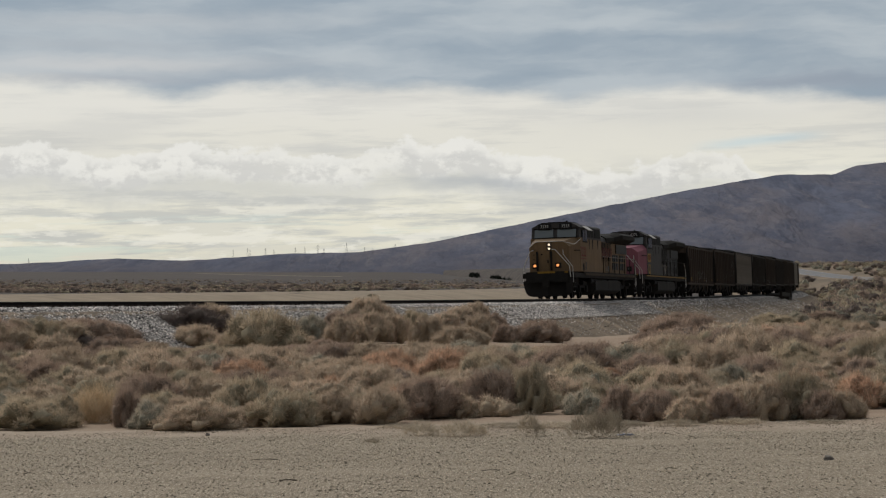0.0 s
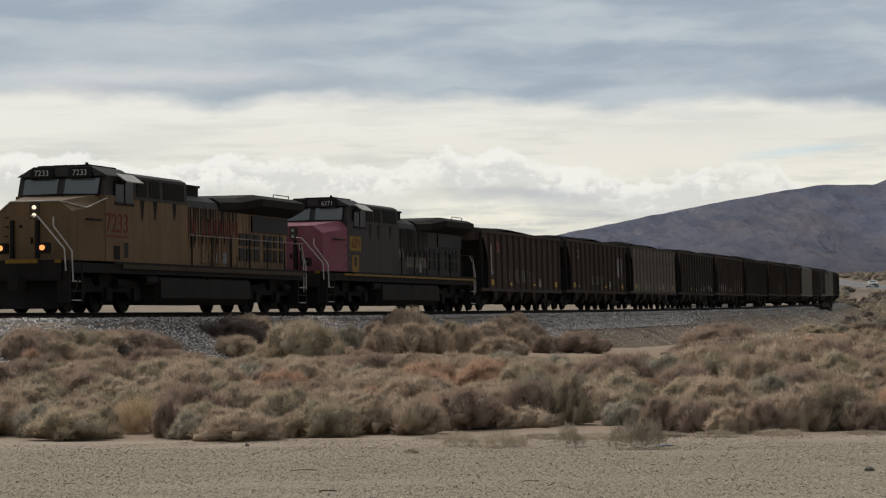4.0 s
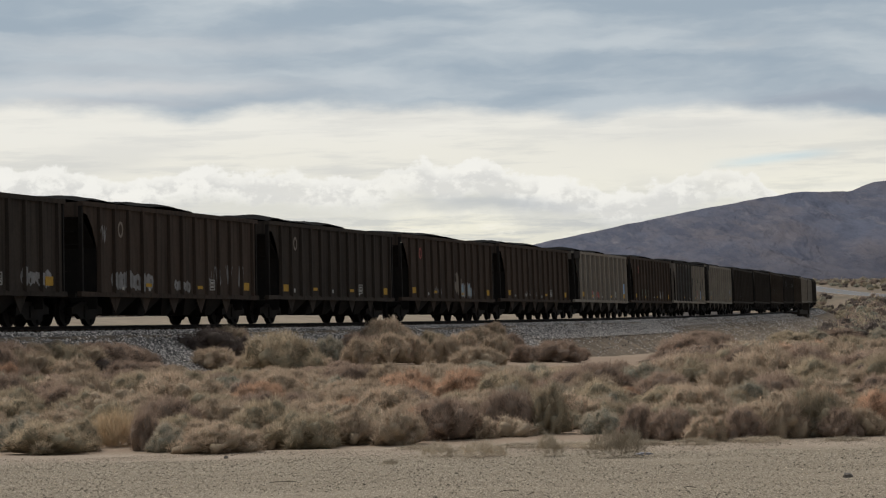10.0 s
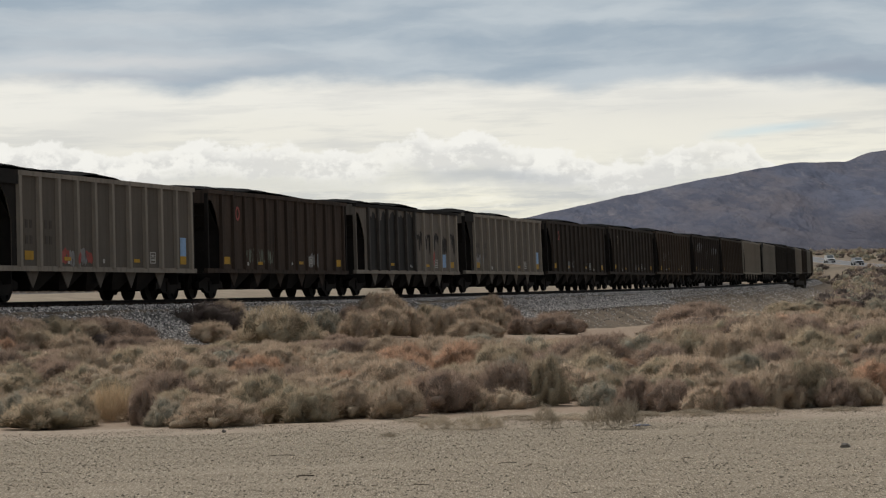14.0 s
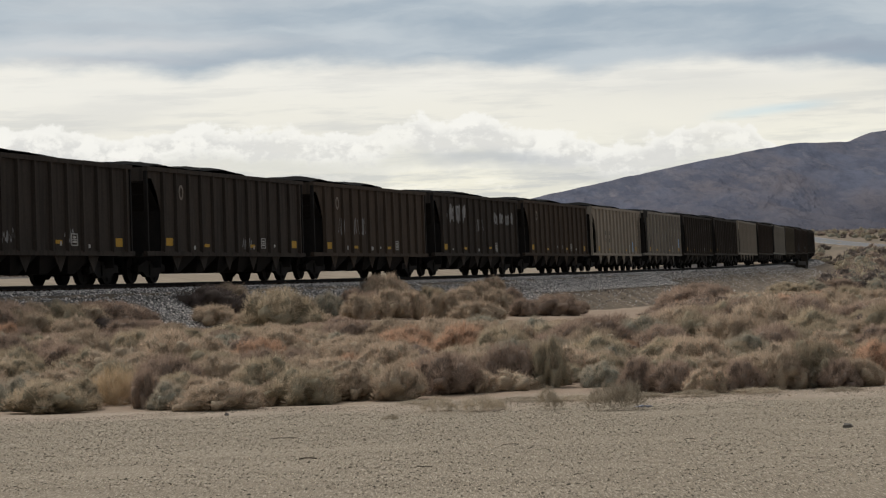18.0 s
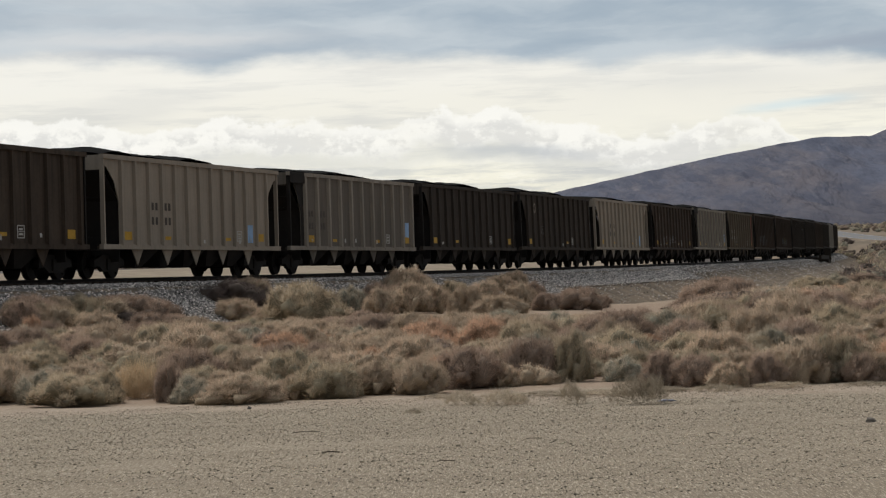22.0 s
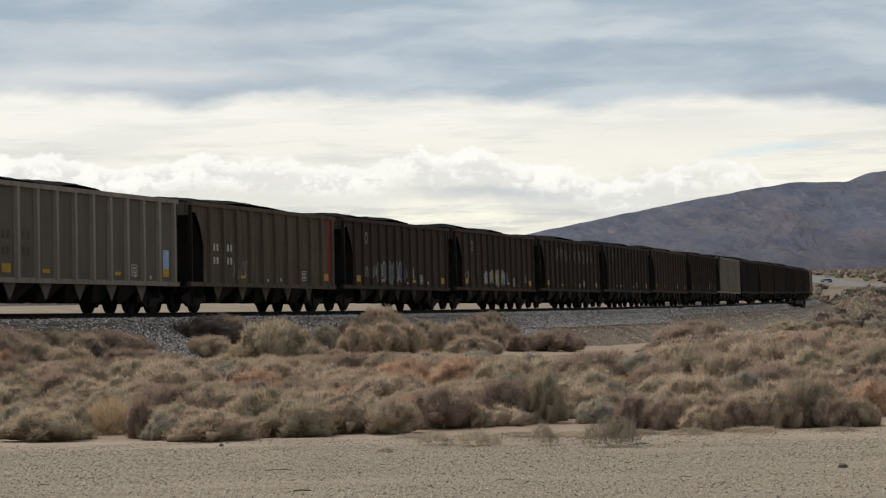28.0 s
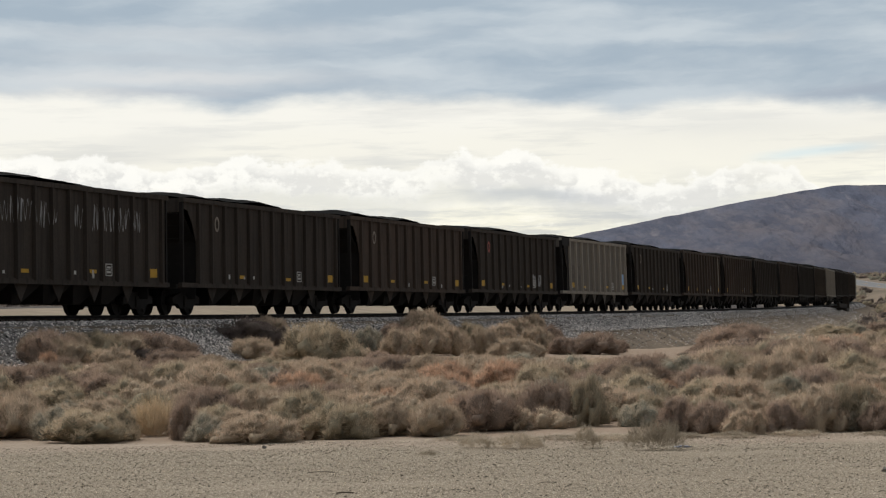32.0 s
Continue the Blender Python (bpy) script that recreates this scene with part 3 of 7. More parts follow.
def ground_material():
    m = bpy.data.materials.new("desert_ground")
    m.use_nodes = True
    t = m.node_tree
    b = t.nodes["Principled BSDF"]
    b.inputs["Roughness"].default_value = 0.95
    b.inputs["Specular IOR Level"].default_value = 0.15
    geo = t.nodes.new("ShaderNodeNewGeometry")
    sp = t.nodes.new("ShaderNodeSeparateXYZ")
    t.links.new(geo.outputs["Position"], sp.inputs[0])

    def tex(scale, detail=5, rough=0.55, squash=(1, 1, 1)):
        mp = t.nodes.new("ShaderNodeMapping")
        mp.inputs["Scale"].default_value = squash
        t.links.new(geo.outputs["Position"], mp.inputs[0])
        n = t.nodes.new("ShaderNodeTexNoise")
        n.inputs["Scale"].default_value, n.inputs["Detail"].default_value, n.inputs["Roughness"].default_value = scale, detail, rough
        t.links.new(mp.outputs[0], n.inputs["Vector"])
        return n.outputs[0]

    def rng(v, lo, hi, a=0.0, c=1.0):
        r = t.nodes.new("ShaderNodeMapRange")
        for i, x in enumerate((lo, hi, a, c)):
            r.inputs[i + 1].default_value = x
        t.links.new(v, r.inputs[0])
        return r.outputs[0]

    def op(kind, a, c):
        n = t.nodes.new("ShaderNodeMath")
        n.operation = kind
        for slot, v in ((0, a), (1, c)):
            if isinstance(v, (int, float)):
                n.inputs[slot].default_value = v
            else:
                t.links.new(v, n.inputs[slot])
        return n.outputs[0]

    def mix(f, a, c):
        n = t.nodes.new("ShaderNodeMix")
        n.data_type = "RGBA"
        for slot, v in ((0, f), (6, a), (7, c)):
            if isinstance(v, (int, float)):
                n.inputs[slot].default_value = v
            elif isinstance(v, tuple):
                n.inputs[slot].default_value = (*v, 1)
            else:
                t.links.new(v, n.inputs[slot])
        return n.outputs[2]

    y = sp.outputs[1]
    gravel = mix(rng(tex(0.5, 4, 0.6, (0.5, 1.6, 1)), 0.35, 0.68), (0.35, 0.29, 0.217), (0.276, 0.227, 0.167))
    gravel = mix(rng(tex(1, 3, 0.7, (45, 3.5, 1)), 0.46, 0.62, 0, 0.75), gravel, (0.18, 0.145, 0.107))
    gravel = mix(rng(tex(1, 3, 0.7, (60, 4.5, 1)), 0.52, 0.64, 0, 0.9), gravel, (0.58, 0.50, 0.395))
    gravel = mix(rng(tex(1, 2, 0.6, (34, 2.8, 1)), 0.62, 0.68, 0, 0.5), gravel, (0.15, 0.12, 0.09))
    dirt = mix(rng(tex(0.8, 5), 0.35, 0.65), (0.46, 0.375, 0.295), (0.38, 0.30, 0.23))
    dirt = mix(rng(tex(1, 6, 0.75, (16, 3.5, 1)), 0.47, 0.68, 0, 0.7), dirt, (0.22, 0.165, 0.12))
    edge = op("ADD", y, op("MULTIPLY", op("SUBTRACT", tex(0.35, 4), 0.5), 6.0))
    edge = op("ADD", edge, op("MULTIPLY", op("MAXIMUM", sp.outputs[0], 0.0), 0.2))
    col = mix(rng(edge, 31.0, 32.2), gravel, dirt)
    litter = mix(rng(tex(2.5, 6), 0.35, 0.65), (0.375, 0.277, 0.203), (0.295, 0.213, 0.154))
    col = mix(rng(edge, 34.0, 36.0, 0, 0.8), col, litter)
    plain = mix(rng(tex(0.035, 6, 0.65, (0.35, 1.3, 1)), 0.38, 0.62), (0.112, 0.094, 0.082), (0.072, 0.063, 0.060))
    plain = mix(rng(tex(0.6, 4), 0.5, 0.7, 0, 0.5), plain, (0.07, 0.06, 0.05))
    strip = mix(rng(tex(0.05, 4, 0.5, (0.6, 2.0, 1)), 0.42, 0.58), (0.47, 0.38, 0.28), (0.36, 0.285, 0.215))
    near_side = col
    beyond = op("ADD", y, op("MULTIPLY", sp.outputs[0], -1.9))       # distance past the line, square to the view
    far_mask = rng(beyond, 225, 245)
    wash = op("ADD", beyond, op("MULTIPLY", op("SUBTRACT", tex(0.03, 4), 0.5), 30.0))
    pale = op("MULTIPLY", rng(beyond, 100, 112), rng(wash, 166, 178, 1, 0))
    col = mix(pale, col, strip)
    col = mix(rng(wash, 166, 178), col, plain)
    slope = op("MULTIPLY", rng(op("SUBTRACT", sp.outputs[0], op("MULTIPLY", y, 0.15)), -3, 3), rng(y, 650, 900, 1, 0))      # scrub slope on the near side of the line
    sandy = mix(rng(tex(0.05, 5, 0.6, (1, 0.4, 1)), 0.40, 0.62), (0.25, 0.195, 0.142), (0.16, 0.132, 0.096))
    col = mix(slope, col, mix(rng(y, 120, 200), near_side, sandy))
    t.links.new(col, b.inputs["Base Color"])
    bump = t.nodes.new("ShaderNodeBump")
    bump.inputs["Strength"].default_value, bump.inputs["Distance"].default_value = 0.8, 0.03
    t.links.new(tex(30, 5), bump.inputs["Height"])
    t.links.new(bump.outputs[0], b.inputs["Normal"])
    return m


build_ground()


SAND = material("pale_sandy_track", (0.35, 0.285, 0.21), 0.95, spots=(0.255, 0.205, 0.152), amount=0.9, scale=0.35, fine=3, fine_amount=0.4)


def draped(name, rows, label):
    """A band of bare ground laid over the plain: rows of points across it."""
    P = np.array(rows)
    k = P.shape[1]
    P[:, :, 2] = ground_z(P[:, :, 0], P[:, :, 1]) + 0.05
    idx = np.arange(P.shape[0] * k).reshape(-1, k)
    q = np.stack([idx[:-1, :-1], idx[:-1, 1:], idx[1:, 1:], idx[1:, :-1]], -1).reshape(-1, 4)
    tagged(new(name, mesh_fast(name, P.reshape(-1, 3), np.concatenate([q[:, [0, 1, 2]], q[:, [0, 2, 3]]]), SAND)), label, "road", kind="structure")


edge_in = lambda q: -16.5
edge_out = lambda q: -30.0 + 3.0 * (float(fbm(q / 14, 0.0, 3, 71)) - 0.5) + 3.0 * float(ease(q, 150, 210))
draped("sandy_track", [[(*[float(v) for v in beside(q, edge_in(q) + (edge_out(q) - edge_in(q)) * k / 4)], 0.0) for k in range(5)] for q in np.arange(20, 330, 3.0)], "pale sandy service track along the far side of the rails")
draped("far_track", [[(-250.0 + 16.5 * k, 2210.0 - 72.0 * k, 0.0), (-250.0 + 16.5 * k, 2250.0 - 72.0 * k, 0.0)] for k in range(13)], "thin pale dirt road far out on the plain")


def build_hills():
    """Low hills across the plain and, beyond them, the long dark mountain side."""
    def crest(a):
        low = 0.0241 + 0.0016 * np.exp(-((a + 0.135) / 0.022) ** 2) + 0.0026 * ease(a, -0.115, -0.05)
        climb = np.interp(a, [-0.03, 0.0, 0.04, 0.07, 0.105, 0.145, 0.168, 0.178, 0.26, 0.6, 3.2], [0, .0036, .0112, .0166, .0228, .0286, .0282, .0318, .036, .03, .004])
        return low + climb * 1.0 + 0.0006 * (fbm(a * 160, 0 * a, 4, 3) - 0.5) - 0.012 * ease(-a, 0.3, 0.9)
    for name, y0, y1, lab in (("mountain", 2700.0, 4300.0, "long bare desert mountain ridge, blue-grey with distance haze in its colour"),):
        az = np.concatenate([np.arange(-3.1, -0.3, 0.05), np.arange(-0.3, 0.3, 0.0016), np.arange(0.3, 3.1, 0.05)])
        d = np.linspace(0, 1, 90)
        A, D = np.meshgrid(az, d)
        dist = y0 + (y1 - y0) * D
        rise = np.where(A > -0.03, 0.75 * D ** 1.25 + 0.25 * D ** 3, D ** 1.6)
        foot = 0.0125 - 0.003 * np.clip(A, -0.3, 0.3)
        top = crest(A)
        X0, Y0 = dist * np.sin(A), dist * np.cos(A)
        gully = np.abs(fbm(X0 / 170 + 0.9 * fbm(X0 / 300, Y0 / 500, 3, 8) + Y0 / 900, Y0 / 650, 5, 31) - 0.5) * 2
        small = fbm(X0 / 45, Y0 / 260, 4, 35) - 0.5
        shape = np.sin(np.pi * np.clip(D, 0, 1)) ** 0.8
        el = foot + (top - foot) * np.clip(rise - shape * (0.46 * (gully - 0.25) + 0.20 * small), 0, 1.0)
        Z = EYE + dist * np.tan(el)
        Z[0] -= 25
        idx = np.arange(A.size).reshape(A.shape)
        q = np.stack([idx[:-1, :-1], idx[:-1, 1:], idx[1:, 1:], idx[1:, :-1]], -1).reshape(-1, 4)
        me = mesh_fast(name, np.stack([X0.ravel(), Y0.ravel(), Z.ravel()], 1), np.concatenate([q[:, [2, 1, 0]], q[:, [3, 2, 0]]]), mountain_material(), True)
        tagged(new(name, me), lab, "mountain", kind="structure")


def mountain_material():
    """Bare rock with the blue haze of miles of air put into its colours: brown and blue-grey patches, pale and dark
    ones.
    """
    m = bpy.data.materials.new("haze_tinted_mountain_rock")
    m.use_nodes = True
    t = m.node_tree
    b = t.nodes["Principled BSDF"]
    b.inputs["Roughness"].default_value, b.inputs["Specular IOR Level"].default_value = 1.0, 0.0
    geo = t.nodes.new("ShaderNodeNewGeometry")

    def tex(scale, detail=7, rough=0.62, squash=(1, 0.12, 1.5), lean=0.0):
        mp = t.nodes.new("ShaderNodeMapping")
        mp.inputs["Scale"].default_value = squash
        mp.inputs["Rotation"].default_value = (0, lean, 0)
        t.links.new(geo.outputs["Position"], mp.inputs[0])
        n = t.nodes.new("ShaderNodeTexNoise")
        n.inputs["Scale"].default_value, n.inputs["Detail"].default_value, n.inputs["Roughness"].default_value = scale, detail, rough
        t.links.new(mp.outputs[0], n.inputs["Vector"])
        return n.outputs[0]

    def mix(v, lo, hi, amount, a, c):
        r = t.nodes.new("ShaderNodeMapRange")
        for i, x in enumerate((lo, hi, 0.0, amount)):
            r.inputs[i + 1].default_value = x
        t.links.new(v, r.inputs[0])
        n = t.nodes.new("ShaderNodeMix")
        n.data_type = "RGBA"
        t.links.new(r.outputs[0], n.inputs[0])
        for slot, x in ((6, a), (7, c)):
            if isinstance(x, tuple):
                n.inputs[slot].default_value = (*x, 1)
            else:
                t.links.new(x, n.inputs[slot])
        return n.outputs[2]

    # rock colours shifted towards blue, standing in for haze over the distance
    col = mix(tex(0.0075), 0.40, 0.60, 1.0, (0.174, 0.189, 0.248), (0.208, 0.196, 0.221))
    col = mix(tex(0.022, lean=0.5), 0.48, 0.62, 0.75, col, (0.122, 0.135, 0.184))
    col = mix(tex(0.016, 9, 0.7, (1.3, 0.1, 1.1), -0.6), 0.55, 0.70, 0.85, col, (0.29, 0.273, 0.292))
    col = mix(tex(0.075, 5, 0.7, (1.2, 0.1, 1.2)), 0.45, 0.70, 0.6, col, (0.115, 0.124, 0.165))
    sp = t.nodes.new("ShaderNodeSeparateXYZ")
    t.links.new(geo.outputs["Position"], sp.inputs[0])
    low = t.nodes.new("ShaderNodeMath")                # darker blue-grey along the lower slopes
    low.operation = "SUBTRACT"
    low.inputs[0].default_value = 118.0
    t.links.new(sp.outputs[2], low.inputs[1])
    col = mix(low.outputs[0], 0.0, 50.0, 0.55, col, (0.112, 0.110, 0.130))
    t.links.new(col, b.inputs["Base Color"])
    rock = t.nodes.new("ShaderNodeBump")
    rock.inputs["Strength"].default_value, rock.inputs["Distance"].default_value = 1.0, 26.0
    t.links.new(tex(0.02, 8, 0.66, (1.0, 0.25, 1.0), 0.4), rock.inputs["Height"])
    t.links.new(rock.outputs[0], b.inputs["Normal"])
    return m


build_hills()


# ---- track ----
def sweep(outline, s0, s1, ds, lift=0.0, jitter=0.0):
    """An outline of (n, z over the rail's top) carried along the line."""
    ss = np.arange(s0, s1 + 0.1, ds)
    k = len(outline)
    verts = []
    for j, (n, z) in enumerate(outline):
        nn = n + (jitter * (fbm(ss / 1.3, ss * 0 + j * 7.3, 3, 50) - 0.5) if jitter and 0 < j < k - 1 else 0)
        x, y = beside(ss, nn)
        zz = rail_z(ss) + z + lift + (0.6 * jitter * (fbm(ss / 0.9, ss * 0 + j * 3.1, 3, 60) - 0.5) if jitter and abs(n) > 1.5 else 0)
        verts.append(np.stack([x, y, zz], 1))
    V = np.stack(verts, 1).reshape(-1, 3)
    idx = np.arange(len(V)).reshape(len(ss), k)
    return V, idx


def strip_mesh(name, outline, s0, s1, ds, mat, closed=False, jitter=0.0):
    V, idx = sweep(outline, s0, s1, ds, jitter=jitter)
    nxt = np.roll(idx, -1, 1) if closed else idx[:, 1:]
    cur = idx if closed else idx[:, :-1]
    q = np.stack([cur[:-1], nxt[:-1], nxt[1:], cur[1:]], -1).reshape(-1, 4)
    return mesh_fast(name, V, np.concatenate([q[:, [0, 1, 2]], q[:, [0, 2, 3]]]), mat)


EARTH = material("graded_bank_earth", (0.30, 0.235, 0.172), 0.95, spots=(0.12, 0.095, 0.072), scale=0.75, amount=0.9, fine=5, fine_amount=0.55, bump=1.0, bump_scale=6,
                 stretch=(1, 0.15, 0.2), turn=1.33)
bank = new("embankment", strip_mesh("embankment", [(-5.2, -1.45), (-3.6, -0.75), (-2.4, -0.33), (2.4, -0.33), (3.0, -0.66), (4.0, -1.06), (5.0, -1.5), (6.2, -2.12)], -120, 980, 0.5, EARTH, jitter=0.10))
tagged(bank, "graded sand-coloured railway embankment", "embankment", kind="structure")
bed = new("ballast_bed", strip_mesh("ballast_bed", [(-3.2, -0.75), (-2.2, -0.26), (-1.5, -0.19), (1.5, -0.19), (2.15, -0.26), (2.75, -0.55), (3.5, -0.95), (3.9, -1.14)], 76, 112, 0.4, BALLAST, jitter=0.12))
bed0 = new("ballast_bed", strip_mesh("ballast_bed", [(-3.2, -0.75), (-2.2, -0.26), (-1.5, -0.19), (1.5, -0.19), (2.15, -0.26), (2.75, -0.5), (3.5, -0.82), (4.0, -1.0), (5.0, -1.44), (6.2, -2.06)], -120, 76, 0.4, BALLAST, jitter=0.12))
tagged(bed0, "broad grey crushed-stone ballast slope", "ballast", kind="structure")
tagged(bed, "deep grey crushed-stone ballast under the track", "ballast", kind="structure")
bed2 = new("ballast_bed", strip_mesh("ballast_bed", [(-2.9, -0.6), (-2.2, -0.26), (-1.5, -0.19), (1.5, -0.19), (2.15, -0.26), (2.6, -0.45), (2.8, -0.58)], 112, 980, 0.8, BALLAST, jitter=0.08))
tagged(bed2, "thin grey crushed-stone ballast on the far bank", "ballast", kind="structure")

track = tagged(new("railway_track"), "single railway track, dark steel rails on tarred sleepers", "railway track", kind="structure")
for side in (-1, 1):
    c = side * 0.7525
    part("rail", strip_mesh("rail", [(c - .036, 0), (c + .036, 0), (c + .036, -.04), (c + .012, -.06), (c + .012, -.15), (c + .07, -.17), (c - .07, -.17), (c - .012, -.15),
                                     (c - .012, -.06), (c - .036, -.04)], -120, 980, 1.0, RAIL_STEEL, True), None, track)
tie = Solid().box(-0.115, 0.115, -1.3, 1.3, -0.34, -0.115).mesh("sleeper", TIE_WOOD)
for i in range(290):
    s = 16 + i * 0.52
    x, y, a = line(s)
    ob = new("sleeper", tie)
    ob.parent = track
    ob.matrix_basis = pose(x, y, float(rail_z(s)), 0, 0, math.degrees(a))


# ---- the train ----
CAR = 16.2          # a hopper car over its couplers
LOCO = 22.3
RIB_X = {13: [-7.0 + i * 13.2 / 12 for i in range(13)], 12: [-6.25 + i * 12.45 / 12 for i in range(13)], 11: [-7.15 + i * 13.0 / 10 for i in range(11)]}      # brown, tan and grey cars
TOP, SILL, HALF = 3.77, 1.0, 1.52


def wheelset(parent, x, radius, name="wheelset"):
    s = Solid()
    for side in (-1, 1):
        s.disc(0, 0, radius, side * 0.68, side * 0.82, 22)
        s.disc(0, 0, radius + 0.025, side * 0.66, side * 0.69, 22)
        s.disc(0, 0, 0.16, side * 0.82, side * 1.02, 10)
    s.disc(0, 0, 0.09, -0.7, 0.7, 8)
    for k in range(4):       # web ribs, so that the turning shows
        a = k * math.pi / 2
        for side in (-1, 1):
            s.tube([(0.17 * math.cos(a), side * 0.835, 0.17 * math.sin(a)), (0.8 * radius * math.cos(a), side * 0.835, 0.8 * radius * math.sin(a))], 0.03, 4)
    ob = part(name, s, WHEEL, parent)
    ob.matrix_basis = pose(x, 0, radius)
    return ob


def freight_truck(car, x):
    t = part("bolster", Solid().box(-0.2, 0.2, -1.0, 1.0, 0.42, 0.75).box(-0.12, 0.12, -1.12, 1.12, 0.3, 0.42), STEEL, car)
    t.name = "truck"
    t.matrix_basis = pose(x, 0, 0)
    for side in (-1, 1):
        f = Solid().prism([(-1.1, 0.56), (-1.1, 0.36), (-0.72, 0.36), (-0.45, 0.2), (0.45, 0.2), (0.72, 0.36), (1.1, 0.36), (1.1, 0.56), (0.5, 0.72), (-0.5, 0.72)], side * 0.98, side * 1.12)
        f.box(-0.24, 0.24, side * 1.1, side * 1.17, 0.26, 0.6)
        part("side_frame", f, STEEL, t)
    for ax in (-0.89, 0.89):
        wheelset(t, ax, 0.457)
    return t


def hopper_car(ribs, name="hopper_car"):
    car = new(name)
    for side in (-1, 1):
        y = side * HALF
        # side sheet, its lower corners cut away towards the ends
        part("side_sheet", Solid().prism(([(-6.35, SILL), (6.3, SILL), (6.3, 2.3), (6.6, 2.95), (7.15, 3.38), (7.38, 3.42), (7.38, TOP - 0.08), (-7.38, TOP - 0.08), (-7.38, 3.42), (-7.15, 3.38), (-6.65, 2.95), (-6.35, 2.3)] if ribs == 12 else
                                          [(-7.36, SILL), (6.3, SILL), (6.3, 2.3), (6.6, 2.95), (7.0, 3.38), (7.38, 3.42), (7.38, TOP - 0.08), (-7.38, TOP - 0.08)]),
                                         y - 0.012, y + 0.012), BROWN, car)
        part("top_chord", Solid().box(-7.5, 7.5, y - 0.07, y + 0.09 * side if side > 0 else y + 0.07, TOP - 0.14, TOP) if side > 0 else
             Solid().box(-7.5, 7.5, y - 0.09, y + 0.07, TOP - 0.14, TOP), BROWN, car)
        part("side_sill", Solid().box(-7.6, 7.6, y - 0.07, y + 0.07, SILL - 0.12, SILL + 0.03), BROWN, car)
        w = 0.085 if ribs == 11 else 0.055
        rib = Solid().prism([(-w * 1.5, 0), (-w, 0.10), (w, 0.10), (w * 1.5, 0)], SILL, TOP - 0.14, "z")
        rib_mesh = rib.mesh("rib", BROWN)
        for x in RIB_X[ribs]:
            ob = part("rib", rib_mesh, BROWN, car)
            ob.matrix_basis = pose(x, y + 0.012 * side, 0, 0, 0, 0 if side > 0 else 180)
        for x in (-7.42, 7.42):
            part("corner_post", Solid().box(x - 0.045, x + 0.045, y - 0.08, y + 0.05, SILL - 0.1, TOP - 0.1), STEEL, car)
    for end in (-1, 1):
        # near-black, as the shade of the open car end is put into its colour
        part("slope_sheet", Solid().add([(end * 7.40, -1.46, 3.45), (end * 7.40, 1.46, 3.45), (end * 4.7, 1.46, 1.0), (end * 4.7, -1.46, 1.0),
                                         (end * 7.35, -1.46, 3.40), (end * 7.35, 1.46, 3.40), (end * 4.66, 1.46, 0.95), (end * 4.66, -1.46, 0.95)],
                                        [(0, 1, 2, 3), (7, 6, 5, 4), (0, 4, 5, 1), (1, 5, 6, 2), (2, 6, 7, 3), (3, 7, 4, 0)]), STEEL, car, "near-black end slope sheet, shade of the car end in its colour")
        part("end_sheet", Solid().box(end * 7.40 - 0.02, end * 7.40 + 0.02, -1.46, 1.46, 3.3, TOP - 0.02), BROWN, car)
        # dark plate added to close the see-through gap below the slope sheet
        part("bulkhead", Solid().box(end * 6.2 - 0.02, end * 6.2 + 0.02, -1.46, 1.46, 0.5, 2.45), STEEL, car)
        part("end_platform", Solid().box(min(end * 6.7, end * 7.75), max(end * 6.7, end * 7.75), -1.45, 1.45, 0.86, 0.98), STEEL, car)
        part("end_strut", Solid().tube([(end * 7.6, -0.5, 0.98), (end * 7.4, -0.5, 3.4)], 0.05).tube([(end * 7.6, 0.5, 0.98), (end * 7.4, 0.5, 3.4)], 0.05), STEEL, car)
        for k in range(6):
            part("rung", Solid().tube([(end * 7.72, 1.05, 1.25 + k * 0.4), (end * 7.72, 1.5, 1.25 + k * 0.4)], 0.016, 4), STEEL, car)
        cp = Solid().box(min(end * 7.4, end * 7.95), max(end * 7.4, end * 7.95), -0.16, 0.16, 0.72, 0.98).box(min(end * 7.9, end * 8.1), max(end * 7.9, end * 8.1), -0.13, 0.17, 0.68, 1.0)
        part("coupler", cp, STEEL, car)
        part("brake_pipe", Solid().tube([(end * 7.8, 0.35, 0.85), (end * 7.95, 0.35, 0.5), (end * 8.08, 0.33, 0.55)], 0.03, 5), RAILING, car, "pale air hose end")
        freight_truck(car, end * 6.2)
    for k in range(5):
        x = -3.9 + k * 1.95
        bay = Solid()
        top, bot, zb = 0.92, 0.26, 0.34
        v = [(x - top, -1.4, SILL - 0.1), (x + top, -1.4, SILL - 0.1), (x + top, 1.4, SILL - 0.1), (x - top, 1.4, SILL - 0.1),
             (x - bot, -1.05, zb), (x + bot, -1.05, zb), (x + bot, 1.05, zb), (x - bot, 1.05, zb)]
        bay.add(v, [(0, 1, 2, 3), (7, 6, 5, 4), (0, 4, 5, 1), (1, 5, 6, 2), (2, 6, 7, 3), (3, 7, 4, 0)])
        part("hopper_bay", bay, STEEL, car)
    for k in range(5):            # sloped sheets that show under the sill between the bays
        x = 4.75 - k * 2.375
        part("gusset", Solid().prism([(x - 0.42, SILL - 0.12), (x, SILL - 0.62), (x + 0.42, SILL - 0.12)], HALF - 0.12, HALF - 0.09), BROWN, car)
    part("centre_sill", Solid().box(-7.6, 7.6, -0.2, 0.2, 0.6, 0.95), STEEL, car)
    part("floor", Solid().box(-4.8, 4.8, -1.45, 1.45, 0.95, 1.05), STEEL, car)
    return car


